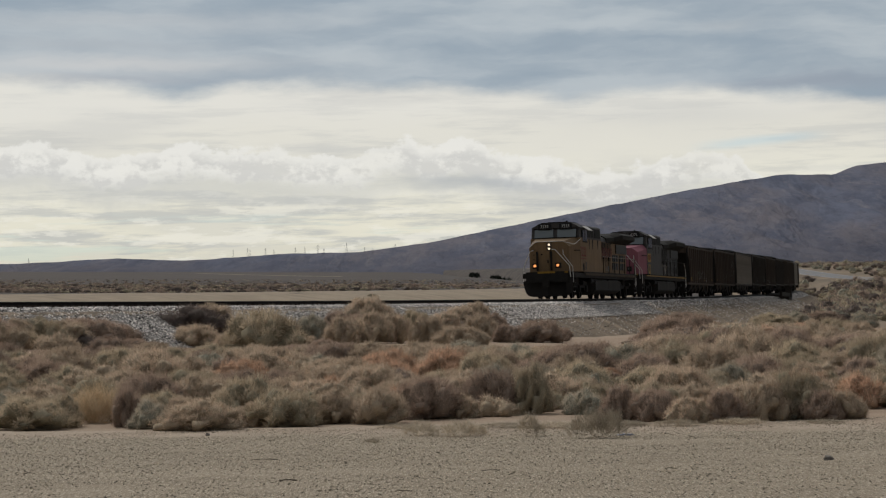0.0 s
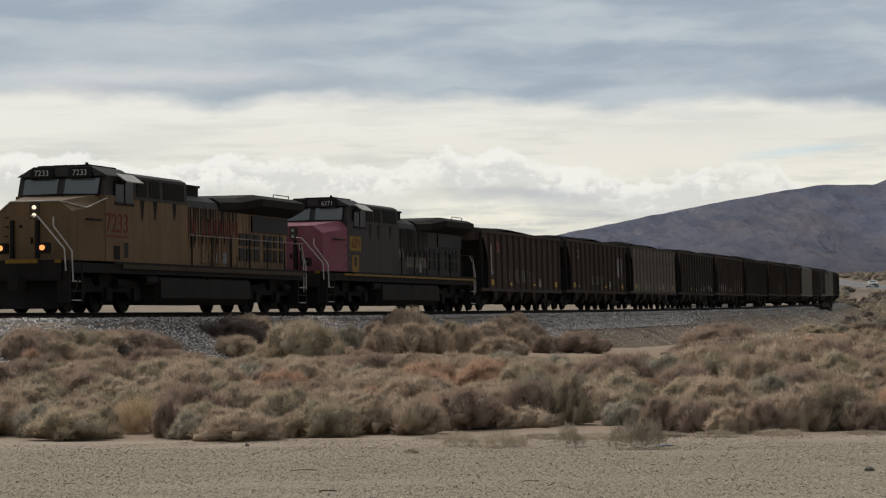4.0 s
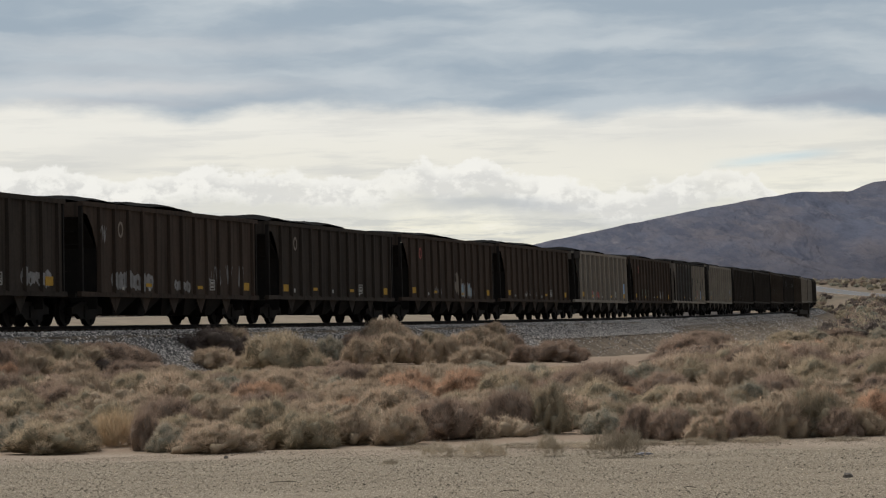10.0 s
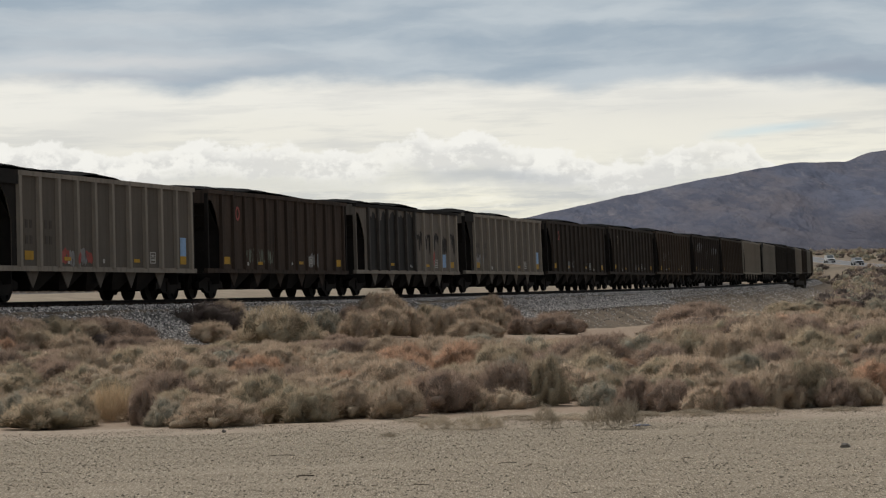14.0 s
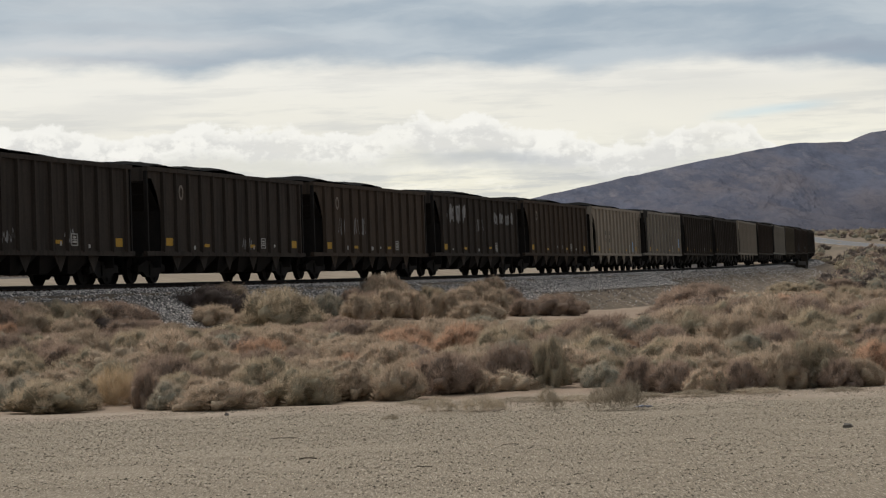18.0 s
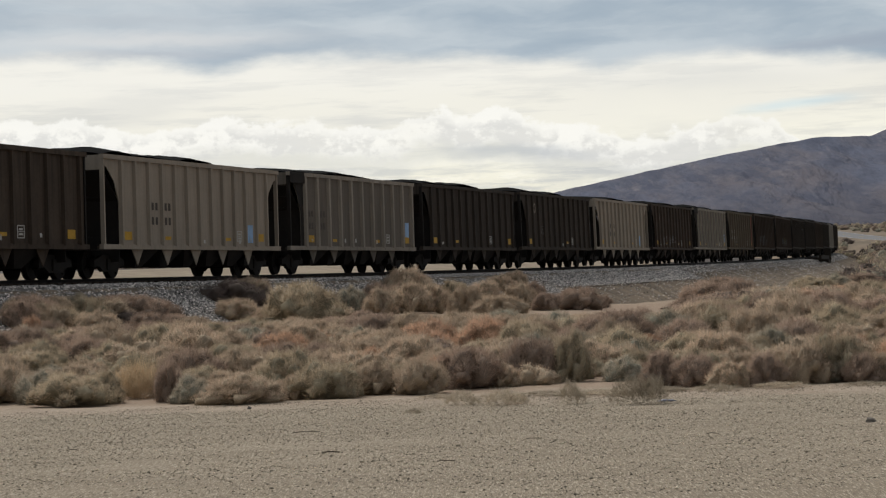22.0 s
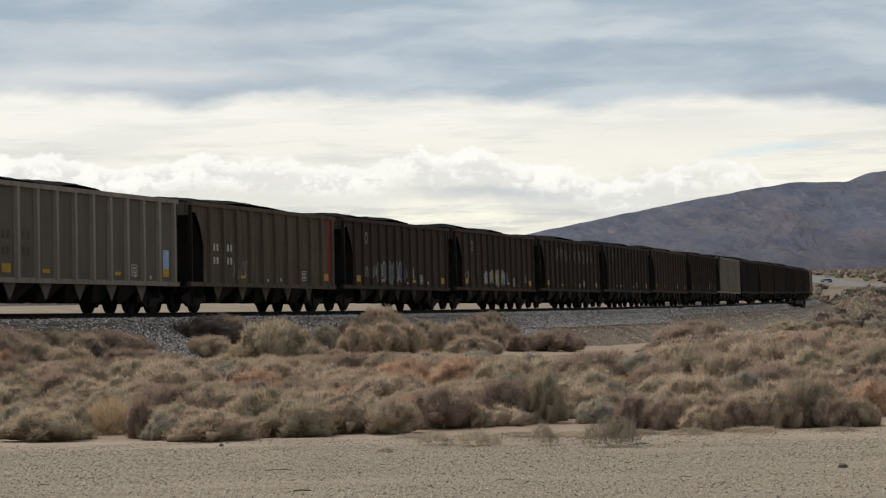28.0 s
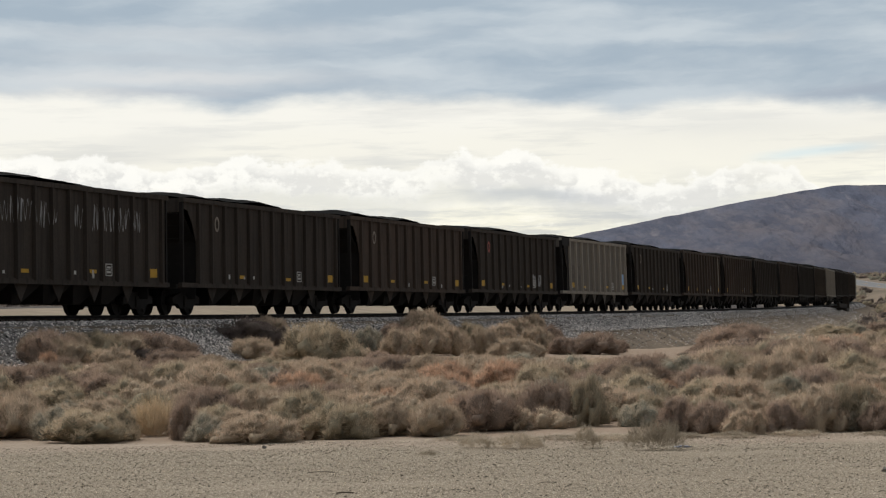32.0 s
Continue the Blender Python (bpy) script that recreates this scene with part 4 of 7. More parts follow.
def coal_mesh(seed):
    """A heap that stands over the forward two thirds of the car and sinks behind."""
    xs, ys = np.linspace(-7.36, 7.36, 76), np.linspace(-1.48, 1.48, 13)
    X, Yy = np.meshgrid(xs, ys)
    along = ease(X, -3.6 + seed * 0.6, -1.8 + seed * 0.6) * (1 - 0.5 * ease(X, 6.6, 7.5)) * (0.9 + 0.14 * np.sin(X * 0.9 + seed))
    Z = TOP - 0.12 + (0.12 + 0.26 * along) * (1 - 0.45 * (np.abs(Yy) / 1.48) ** 3) + 0.10 * (fbm(X * 1.4, Yy * 1.4, 3, 70 + seed) - 0.5) - 0.06 * (1 - along)
    idx = np.arange(X.size).reshape(X.shape)
    q = np.stack([idx[:-1, :-1], idx[:-1, 1:], idx[1:, 1:], idx[1:, :-1]], -1).reshape(-1, 4)
    return mesh_fast("coal_load", np.stack([X.ravel(), Yy.ravel(), Z.ravel()], 1), np.concatenate([q[:, [0, 1, 2]], q[:, [0, 2, 3]]]), COAL, True)


def plate(car, name, x, z, w, h, mat, label="", y=HALF + 0.021):
    """A thin painted patch on the side that faces the camera."""
    return part(name, Solid().box(x - w / 2, x + w / 2, y, y + 0.006, z - h / 2, z + h / 2), mat, car, label)


PAINTED = ("side_sheet", "top_chord", "side_sill", "rib", "end_sheet", "gusset")


def repaint(car, body, rib=None, posts=None):
    for ob in car.children:
        kind = ob.name.split(".")[0]
        if kind in PAINTED:
            mat = rib if rib and kind == "rib" else posts if posts and kind in ("top_chord", "side_sill") else body
            ob.material_slots[0].link = "OBJECT"
            ob.material_slots[0].material = mat


def rib_gap(ribs, x):
    """The middle of the panel between two ribs that lies nearest x."""
    r = RIB_X[ribs]
    return min(((r[i] + r[i + 1]) / 2 for i in range(len(r) - 1)), key=lambda m: abs(m - x))


def marks(car, ribs, pale, seed):
    """Reflectors and stencilled boxes along the sill, the same on each car but for wear. x runs forward."""
    rnd = random.Random(seed)
    spots = [(6.1, 0.56, 0.26), (2.3, 0.46, 0.11), (-2.2, 0.46, 0.11), (-6.2, 0.52, 0.27)]
    for x, w, h in spots:
        if rnd.random() < 0.93:
            plate(car, "reflector", rib_gap(ribs, x), SILL + 0.27 + (0.05 if h > 0.2 else 0) + rnd.uniform(-.03, .03), w, h, YELLOW_MARK)
    bx = rib_gap(ribs, -3.4)
    mat = DARK_MARK if pale else WHITE_MARK
    for dx, dz, w, h in ((0, 0.17, 0.46, 0.03), (0, -0.17, 0.46, 0.03), (-0.21, 0, 0.045, 0.34), (0.21, 0, 0.045, 0.34), (0, 0.07, 0.24, 0.06), (0, -0.07, 0.28, 0.06), (0, 0.0, 0.38, 0.02)):
        plate(car, "stencil_bar", bx + dx, SILL + 0.36 + dz, w, h, WHITE_MARK)
    for k in range(rnd.randint(2, 4)):
        plate(car, "stencil_mark", rib_gap(ribs, rnd.uniform(-5, 5)) + rnd.uniform(-.2, .2), SILL + rnd.uniform(0.14, 0.28), 0.13, rnd.uniform(0.08, 0.16), WHITE_MARK)


def oval(car, ribs, x=4.6, mat=None):
    """A worn oval badge high on the side."""
    s = Solid()
    c, z, pts = rib_gap(ribs, x), 3.0, 14
    for y in (HALF + 0.019, HALF + 0.024):            # one closed ring
        for rx, rz in ((0.20, 0.26), (0.12, 0.17)):
            s.v += [Vector((c + rx * math.cos(k * 2 * math.pi / pts), y, z + rz * math.sin(k * 2 * math.pi / pts))) for k in range(pts)]
    o = [0, pts, 2 * pts, 3 * pts]
    for k in range(pts):
        q = (k + 1) % pts
        s.f += [(i + k, i + q, j + q, j + k) for i, j in ((o[0], o[1]), (o[2], o[3]), (o[0], o[2]), (o[1], o[3]))]
    part("badge", s, mat or WHITE_MARK, car, "worn oval painted badge")


def lettering(car, ribs, x, z, mat, rows=2):
    """Two rows of stencilled characters that cannot be told, as bars."""
    for r in range(rows):
        for col in (0, 1):
            c = rib_gap(ribs, x - col * (RIB_X[ribs][1] - RIB_X[ribs][0]))
            for k in (-1, 1):
                plate(car, "stencil_bar", c + k * 0.15, z - r * 0.46, 0.16, 0.24, mat)


def graffiti(car, ribs, x0, x1, z0, z1, mats, seed, fill=0.7):
    """Sprayed round letters (well covered) or thin tags (sparse), on the sheets between the ribs and on the rib faces."""
    rnd = random.Random(seed)
    r = RIB_X[ribs]
    w = 0.085 if ribs == 11 else 0.055
    bold = fill >= 0.6
    size = (z1 - z0) * (0.75 if bold else 0.6)
    count = max(1, int(round((x1 - x0) / size)))
    letters = []
    for k in range(count):
        if rnd.random() > fill + 0.35:
            continue
        cx = x0 + (k + 0.5) * (x1 - x0) / count + rnd.uniform(-.05, .05)
        letters.append(dict(cx=cx, cz=(z0 + z1) / 2 + rnd.uniform(-.05, .05), rx=(x1 - x0) / count * (rnd.uniform(0.55, 0.75) if bold else rnd.uniform(0.4, 0.5)), rz=(z1 - z0) / 2 * rnd.uniform(0.7, 1.0),
                            lean=rnd.uniform(-.3, .3), hole=rnd.uniform(0.12, 0.26), hx=rnd.uniform(-.5, .5), hz=rnd.uniform(-.6, .6), wave=rnd.uniform(3, 7), turn=rnd.uniform(0, 6.28),
                            posts=[rnd.uniform(-.9, .9) for _ in range(2)], mat=mats[k % len(mats)]))

    def runs(L, x):
        """Where one column of the letter is covered: one or two stretches of height."""
        u = (x - L["cx"]) / L["rx"]
        if abs(u) >= 1:
            return []
        mid = L["cz"] + L["lean"] * L["rx"] * u
        if not bold:                      # a thin tag: a wavering line and two quick uprights
            if any(abs(u - q) < 0.10 for q in L["posts"]):
                return [(mid - 0.8 * L["rz"], mid + 0.8 * L["rz"])]
            z = mid + L["rz"] * 0.7 * math.sin(L["wave"] * u + L["turn"])
            return [(z - 0.045, z + 0.045)]
        top = L["rz"] * (1 - abs(u) ** 3) ** 0.5 * (0.85 + 0.15 * math.sin(L["wave"] * u + L["turn"]))
        foot = L["rz"] * (1 - abs(u) ** 3) ** 0.5 * (0.85 + 0.15 * math.sin(2 * L["wave"] * u))
        out = [(mid - foot, mid + top)]
        v = (u - L["hx"]) / L["hole"]
        if abs(v) < 1:
            hh, hm = L["rz"] * 0.35 * (1 - v * v) ** 0.5, mid + L["hz"] * L["rz"] * 0.6
            out = [(mid - foot, hm - hh), (hm + hh, mid + top)]
        return [(a, b) for a, b in out if b - a > 0.015]

    zones = [(r[i] + w * 1.5, r[i + 1] - w * 1.5, HALF + 0.0145) for i in range(len(r) - 1)] + [(x - w, x + w, HALF + 0.1145) for x in r]
    for L in letters:
        coats = [(1.0, 0.0, L["mat"])]
        if bold and L["mat"] in (SLATE_SPRAY, BLUE_SPRAY, YELLOW_SPRAY):
            coats = [(1.0, 0.0, PALE_SPRAY), (0.80, 0.0025, L["mat"])]
        for grow, lift, mat in coats:
            M = dict(L, rx=L["rx"] * grow, rz=L["rz"] * grow)
            spots, faces = {}, []            # shared corners, so that each stretch of paint is one sheet
            corner = lambda x, y, z: spots.setdefault((round(x, 3), round(y, 4), round(z, 2)), len(spots))
            for a, b, y in zones:
                lo, hi = max(a, M["cx"] - M["rx"] * 0.999), min(b, M["cx"] + M["rx"] * 0.999)
                if hi - lo < 0.02:
                    continue
                n = max(1, int((hi - lo) / 0.045))
                cols = [(lo + (hi - lo) * k / n, runs(M, lo + (hi - lo) * k / n)) for k in range(n + 1)]
                for (xa, ra), (xb, rb) in zip(cols[:-1], cols[1:]):
                    if len(ra) != len(rb):
                        ra = rb = min(ra, rb, key=len)
                    for p, q in zip(ra, rb):
                        face = [corner(xa, y + lift, p[1]), corner(xb, y + lift, q[1]), corner(xb, y + lift, q[0]), corner(xa, y + lift, p[0])]
                        if len(set(face)) == 4:
                            faces.append(face)
            if faces:
                part("graffiti", mesh_of("graffiti", list(spots), faces, mat), None, car, "sprayed graffiti, weathered")


MASTER = {n: hopper_car(n) for n in (13, 12, 11)}
# one letter a car, from the engines back: b brown, k black, r rusty, g light grey, t pale tan, w brown with worn pale ribs, s smeared, o olive with a red end, e brown with a pale end
ORDER = "bbwkbkbbgbsgkkrkrtgkktbgobbkkbkgkebkbkrtkkbbgkbbk"
BODY = {"b": BROWN, "k": BLACK, "r": RUST, "g": GREY, "t": TAN, "w": WORN_PANEL, "s": SMEARED, "o": OLIVE, "e": BROWN}
LOOKS = {"b": "dark brown steel hopper car heaped with coal", "k": "sooty black steel hopper car heaped with coal", "r": "rusty brown steel hopper car heaped with coal",
         "g": "weathered light grey steel hopper car with bold posts", "t": "pale tan steel hopper car with slim posts", "w": "dark brown hopper car with scuffed pale ribs",
         "s": "pale hopper car smeared with black tar runs", "o": "olive brown hopper car with a faded red rear end", "e": "dark brown hopper car with one pale end panel"}
COALS = [coal_mesh(k) for k in range(3)]
cars, loads = [], []
for i, c in enumerate(ORDER):
    ribs = 11 if c in "gso" else 12 if c == "t" else 13
    car = copy_thing(MASTER[ribs], pose(0, 0, 0))
    repaint(car, BODY[c], rib=WORN_RIB if c == "w" else None)
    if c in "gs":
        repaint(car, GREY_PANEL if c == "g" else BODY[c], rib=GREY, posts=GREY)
    tagged(car, LOOKS[c], "freight car", "hopper cars of the coal train")
    marks(car, ribs, c in "gts", 100 + i)
    if c in "bkr" and i % 4 != 3:
        oval(car, ribs, mat=WORN_RIB if i % 3 else RED_SPRAY)
    if c in "gto":
        lettering(car, ribs, 3.6 if c == "t" else 4.6, 2.25, WHITE_MARK if c == "o" else DARK_MARK)
    if c in "gt":
        plate(car, "panel", rib_gap(ribs, -6.0 if c == "g" else -5.2), 1.75 if c == "g" else 1.45, 0.5, 0.62, BLUE_MARK, "pale blue square panel")
    cars.append(car)
    load = tagged(new("coal_load", COALS[i % 3]), "heaped black coal filling an open hopper car", "coal", "coal loads of the train")
    loads.append(load)
for m in MASTER.values():
    for ob in [m, *m.children_recursive]:
        bpy.data.objects.remove(ob)

P, B, YS, GS, RS = PALE_SPRAY, BLUE_SPRAY, YELLOW_SPRAY, GREEN_SPRAY, RED_SPRAY
for i, x0, x1, z0, z1, mats, fill in ((0, -2.5, 3.8, 1.15, 2.2, [GREEN_SPRAY, P], 0.35), (0, 5.2, 6.6, 1.4, 3.3, [P], 0.3), (1, -1.5, 1.8, 1.15, 1.95, [GS], 0.55),
                                      (1, -6.4, -5.4, 1.6, 3.2, [P], 0.6), (2, 0.5, 4.5, 1.1, 1.6, [GS, P], 0.3), (3, 1.8, 3.0, 1.1, 1.5, [P], 0.5), (3, -6.5, -4.6, 1.1, 1.7, [P], 0.6),
                                      (4, 2.0, 5.2, 1.05, 1.75, [P], 0.95), (4, -1.2, 0.2, 1.05, 1.5, [P], 0.8), (4, -6.2, -2.6, 1.2, 2.2, [P], 0.4), (4, 5.6, 6.6, 2.5, 3.2, [P], 0.5),
                                      (6, -3.6, -1.6, 1.05, 1.85, [B, P], 0.95), (6, -1.6, -0.5, 1.1, 2.4, [WORN_RIB], 0.9), (6, 1.5, 2.8, 1.1, 1.6, [P], 0.4), (7, -0.5, 2.8, 1.1, 1.5, [P], 0.3),
                                      (8, 0.8, 2.9, 1.05, 1.6, [RS, P], 0.8), (9, -3.9, -2.7, 1.1, 1.7, [P], 0.8), (9, 0.5, 4.0, 1.1, 1.9, [GS], 0.45), (10, -4.3, -3.2, 1.2, 2.0, [RS], 0.6),
                                      (11, 4.6, 5.6, 1.25, 1.9, [P], 0.6), (12, 0.9, 2.9, 1.1, 1.7, [P], 0.55), (12, -3.3, -2.4, 1.1, 1.8, [P], 0.5), (15, 2.2, 5.2, 2.35, 3.4, [P], 0.9),
                                      (15, -6.5, -3.0, 2.35, 3.1, [P], 0.75), (15, -1.0, 0.4, 1.9, 2.9, [P], 0.35), (22, -1.0, 4.0, 1.1, 1.9, [P], 0.45), (24, 2.2, 3.6, 1.1, 1.9, [P], 0.4),
                                      (25, -0.6, 3.2, 1.1, 2.15, [SLATE_SPRAY], 0.9), (25, 3.2, 4.8, 1.2, 2.0, [P], 0.45), (25, -2.2, -0.8, 1.2, 2.0, [P], 0.5), (26, -1.6, 2.5, 1.05, 2.05, [B, YS, B, YS], 0.95),
                                      (26, 5.2, 6.4, 1.3, 1.9, [P], 0.4), (26, -6.3, -4.9, 1.2, 1.8, [P], 0.5), (27, -5.5, 5.0, 2.4, 3.4, [P], 0.22), (30, -4.4, -3.0, 1.1, 1.9, [P], 0.8),
                                      (13, -2.0, -1.0, 1.1, 1.6, [P], 0.4), (16, -1.2, 0.2, 1.2, 1.6, [P], 0.3), (20, 3.0, 4.2, 1.5, 2.3, [P], 0.2), (14, 1.0, 4.5, 1.6, 2.6, [P], 0.5)):
    ribs = 11 if ORDER[i] in "gso" else 12 if ORDER[i] == "t" else 13
    graffiti(cars[i], ribs, x0, x1, z0, z1, mats, 500 + i * 7 + int(x0 * 3), fill)
# the smeared car: black tar between the posts of its forward half, runs of it behind
r = RIB_X[11]
tar = random.Random(23)
for j in range(10):
    x0, x1 = r[j] + 0.13, r[j + 1] - 0.13
    w = x1 - x0
    run = Solid()
    if j >= 5:
        tops = [3.62 - tar.uniform(0.0, 0.5) * (1 if j > 6 else 0.6) for _ in range(6)]
        pts = [(x0, 1.03), (x1, 1.03)] + [(x1 - k * w / 5, tops[k]) for k in range(6)]
        run.prism(pts, HALF + 0.013, HALF + 0.017)
    else:
        top = 2.75 + tar.uniform(-0.1, 0.15)
        for k in range(4):
            a0, a1 = x0 + k * w / 4, x0 + (k + 1) * w / 4 + 0.02
            low = top - tar.uniform(0.25, 1.15)
            run.prism([(a0, top - tar.uniform(0.05, 0.4)), (a0 + 0.06, low + 0.15), ((a0 + a1) / 2, low), (a1 - 0.03, low + 0.2), (a1, top - tar.uniform(0, 0.2))], HALF + 0.013, HALF + 0.016 + 0.001 * k)
    part("tar_coat", run, TAR, cars[10], "black tar coat, running down")
for ob in cars[10].children:
    kind = ob.name.split(".")[0]
    if kind == "top_chord" or (kind == "rib" and ob.location.x > -0.8):
        ob.material_slots[0].material = TAR_POST if kind == "rib" else STEEL
plate(cars[10], "panel", rib_gap(11, -4.6), 1.5, 0.5, 0.6, BLUE_MARK, "pale blue square panel")
# grey cars: forward end black up to the top; tan cars: pale corner posts stand before the dark end
for i, c in enumerate(ORDER):
    if c == "g":
        part("end_wing", Solid().box(5.98, 7.51, HALF + 0.094, HALF + 0.098, 3.36, TOP + 0.004).prism([(5.98, 1.04), (6.29, 1.04), (6.29, 2.3), (6.59, 2.95), (6.99, 3.36), (7.36, 3.42), (7.36, 3.6), (5.98, 3.6)], HALF + 0.014, HALF + 0.018), STEEL, cars[i], "black end of the side")
    if c in "ts":
        for ob in cars[i].children:
            if ob.name.split(".")[0] in ("corner_post", "end_strut"):
                ob.material_slots[0].link = "OBJECT"
                ob.material_slots[0].material = BODY[c]
# olive car: red last panel;  car with a pale last panel
plate(cars[24], "end_panel", -7.0, 2.35, 0.75, 2.5, RED_END, "faded red painted panel", HALF + 0.014)
plate(cars[33], "end_panel", -7.0, 2.35, 0.75, 2.5, GREY, "pale grey painted panel", HALF + 0.014)


def letter_row(engine, text, x, z, size, mat, y, name="number", turn=180, label=""):
    """Written characters on the side or, turned, on the front."""
    cu = bpy.data.curves.new(name, "FONT")
    cu.body, cu.size, cu.extrude, cu.align_x = text, size, 0.006, "CENTER"
    tmp = bpy.data.objects.new(name, cu)
    scene.collection.objects.link(tmp)
    me = bpy.data.meshes.new_from_object(tmp.evaluated_get(bpy.context.evaluated_depsgraph_get()))
    bpy.data.objects.remove(tmp)
    me.materials.clear()
    me.materials.append(mat)
    ob = new(name, me)
    ob.parent = engine
    ob.matrix_basis = pose(x, y, z * 0.935, 90, 0, turn)
    return tagged(ob, label)


NOSE = ("nose", "nose_door", "door_post", "latch", "grab_iron", "headlamp_housing", "headlamp", "nose_stripe")
FRONT = ("front_platform", "front_sill", "front_stripe", "coupler", "front_handrail", "ditch_lamp", "ditch_lamp_housing")


def plough_shape():
    """Two curved blades that meet in the middle, with rounded lower corners."""
    s = Solid()
    edge = [(0.0, 0.12), (0.9, 0.12), (1.2, 0.2), (1.38, 0.38), (1.48, 0.7), (1.56, 1.12), (1.2, 1.12), (0.5, 1.0), (0.0, 0.98)]
    for side in (-1, 1):
        front = [(11.0 - 0.28 * (y / 1.5) + 0.16 * (1.1 - z) ** 2, side * y, z) for y, z in edge]
        rear = [(x - 0.06, y, z) for x, y, z in front]
        n = len(edge)
        s.add(front + rear, [tuple(range(n)), tuple(reversed(range(n, 2 * n)))] + [(i, (i + 1) % n, (i + 1) % n + n, i + n) for i in range(n)])
    return s


def locomotive(paint, nose, second):
    e = new("locomotive")
    body2 = ENGINE_GREY if not second else DARK_GREY
    main = DARK_GREY if second else paint
    # underframe and walkway
    part("frame", Solid().box(-10.9, 9.2, -1.48, 1.48, 1.28, 1.58), STEEL, e)
    part("walkway", Solid().box(-10.9, 6.2, -1.54, 1.54, 1.58, 1.66), STEEL, e)
    part("sill_stripe", Solid().box(-10.85, 5.6 if not second else 7.4, 1.50, 1.545, 1.50 if second else 1.44, 1.58), SAFETY_YELLOW if second else DUSTY_SILL, e, "yellow frame edge" if second else "dusty frame edge")
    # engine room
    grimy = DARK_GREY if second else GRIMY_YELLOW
    hood = Solid().prism([(-0.98, 1.66), (-0.98, 3.78), (-0.9, 4.02), (-0.62, 4.20), (0.62, 4.20), (0.9, 4.02), (0.98, 3.78), (0.98, 1.66)], -5.2, 0.3, "x")
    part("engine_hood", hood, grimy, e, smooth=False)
    part("hood_roof", Solid().prism([(-0.99, 3.80), (-0.91, 4.035), (-0.62, 4.22), (0.62, 4.22), (0.91, 4.035), (0.99, 3.80), (0.9, 3.95), (-0.9, 3.95)], -5.2, 0.3, "x"), ENGINE_GREY, e, "dull grey rounded hood top")
    for k in range(8):
        x = -4.86 + k * 0.655
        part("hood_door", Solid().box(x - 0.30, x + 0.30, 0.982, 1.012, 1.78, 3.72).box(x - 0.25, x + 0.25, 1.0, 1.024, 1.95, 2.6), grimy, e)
        part("door_latch", Solid().box(x + 0.22, x + 0.25, 1.012, 1.045, 2.5, 2.85), STEEL, e)
        part("hinge", Solid().box(x - 0.30, x - 0.26, 1.012, 1.03, 2.0, 2.1).box(x - 0.30, x - 0.26, 1.012, 1.03, 3.3, 3.4), STEEL, e)
    run = random.Random(5)
    for k in range(26):                  # soot washed down from the roof
        x, wd = -5.1 + k * 0.205 + run.uniform(-.06, .06), run.uniform(0.025, 0.075)
        low = run.uniform(1.75, 3.0)
        part("soot_run", Solid().prism([(x - wd, 3.78), (x + wd, 3.78), (x + wd * 0.6, (low + 3.78) / 2), (x + 0.01, low), (x - wd * 0.5, low + 0.3)], 1.0265, 1.0295), SOOT, e, "black soot run")
    part("exhaust_stack", Solid().box(-2.9, -1.2, -0.5, 0.5, 4.2, 4.62).box(-2.95, -1.15, -0.55, 0.55, 4.56, 4.64), SOOT, e)
    part("air_horn", Solid().box(-0.55, -0.4, 0.0, 0.6, 4.2, 4.5).tube([(-0.6, 0.1, 4.56), (0.1, 0.1, 4.6)], 0.075).tube([(-0.6, 0.35, 4.56), (0.0, 0.35, 4.6)], 0.075).tube([(-0.6, 0.6, 4.56), (0.05, 0.6, 4.6)], 0.06), STEEL, e)
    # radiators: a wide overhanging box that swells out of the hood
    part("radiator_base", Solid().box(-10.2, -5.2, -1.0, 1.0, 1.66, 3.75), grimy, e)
    wing = Solid()
    ring = lambda x, k: [(x, sy * y, z) for sy, y, z in ((-1, 1.0, 3.74), (-1, 0.98 + 0.58 * k, 3.78 + 0.26 * k), (-1, 0.98 + 0.58 * k, 4.05 + 0.27 * k), (-1, 0.7 + 0.5 * k, 4.22 + 0.26 * k),
                                                         (1, 0.7 + 0.5 * k, 4.22 + 0.26 * k), (1, 0.98 + 0.58 * k, 4.05 + 0.27 * k), (1, 0.98 + 0.58 * k, 3.78 + 0.26 * k), (1, 1.0, 3.74))]
    rows = [ring(-3.6, 0.05), ring(-5.3, 0.35), ring(-6.3, 1.0), ring(-10.6, 1.0)]
    wing.add([q for g in rows for q in g], [(8 * a + k, 8 * a + (k + 1) % 8, 8 * a + 8 + (k + 1) % 8, 8 * a + 8 + k) for a in range(3) for k in range(8)] + [tuple(reversed(range(8))), tuple(range(24, 32))])
    part("radiator_wing", wing, SOOT, e, "overhanging soot-dark radiator")
    part("radiator_screen", Solid().box(-10.2, -6.6, 1.0, 1.06, 3.08, 3.7), NUMBER_BLACK, e)
    part("roof_rail_end", Solid().tube([(-8.6, 1.1, 4.46), (-8.6, 1.1, 4.6), (-10.2, 1.1, 4.6), (-10.2, 1.1, 4.46)], 0.02, 4), STEEL, e)
    for k, x in enumerate((-5.65, -6.35, -7.1, -8.0, -8.5, -9.0, -9.6)):
        wd = 0.26 if k < 3 else 0.16
        part("louvre", Solid().box(x - wd, x + wd, 1.0, 1.035, 1.95, 2.42).box(x - wd, x + wd, 1.0, 1.035, 2.52, 2.98), NUMBER_BLACK, e)
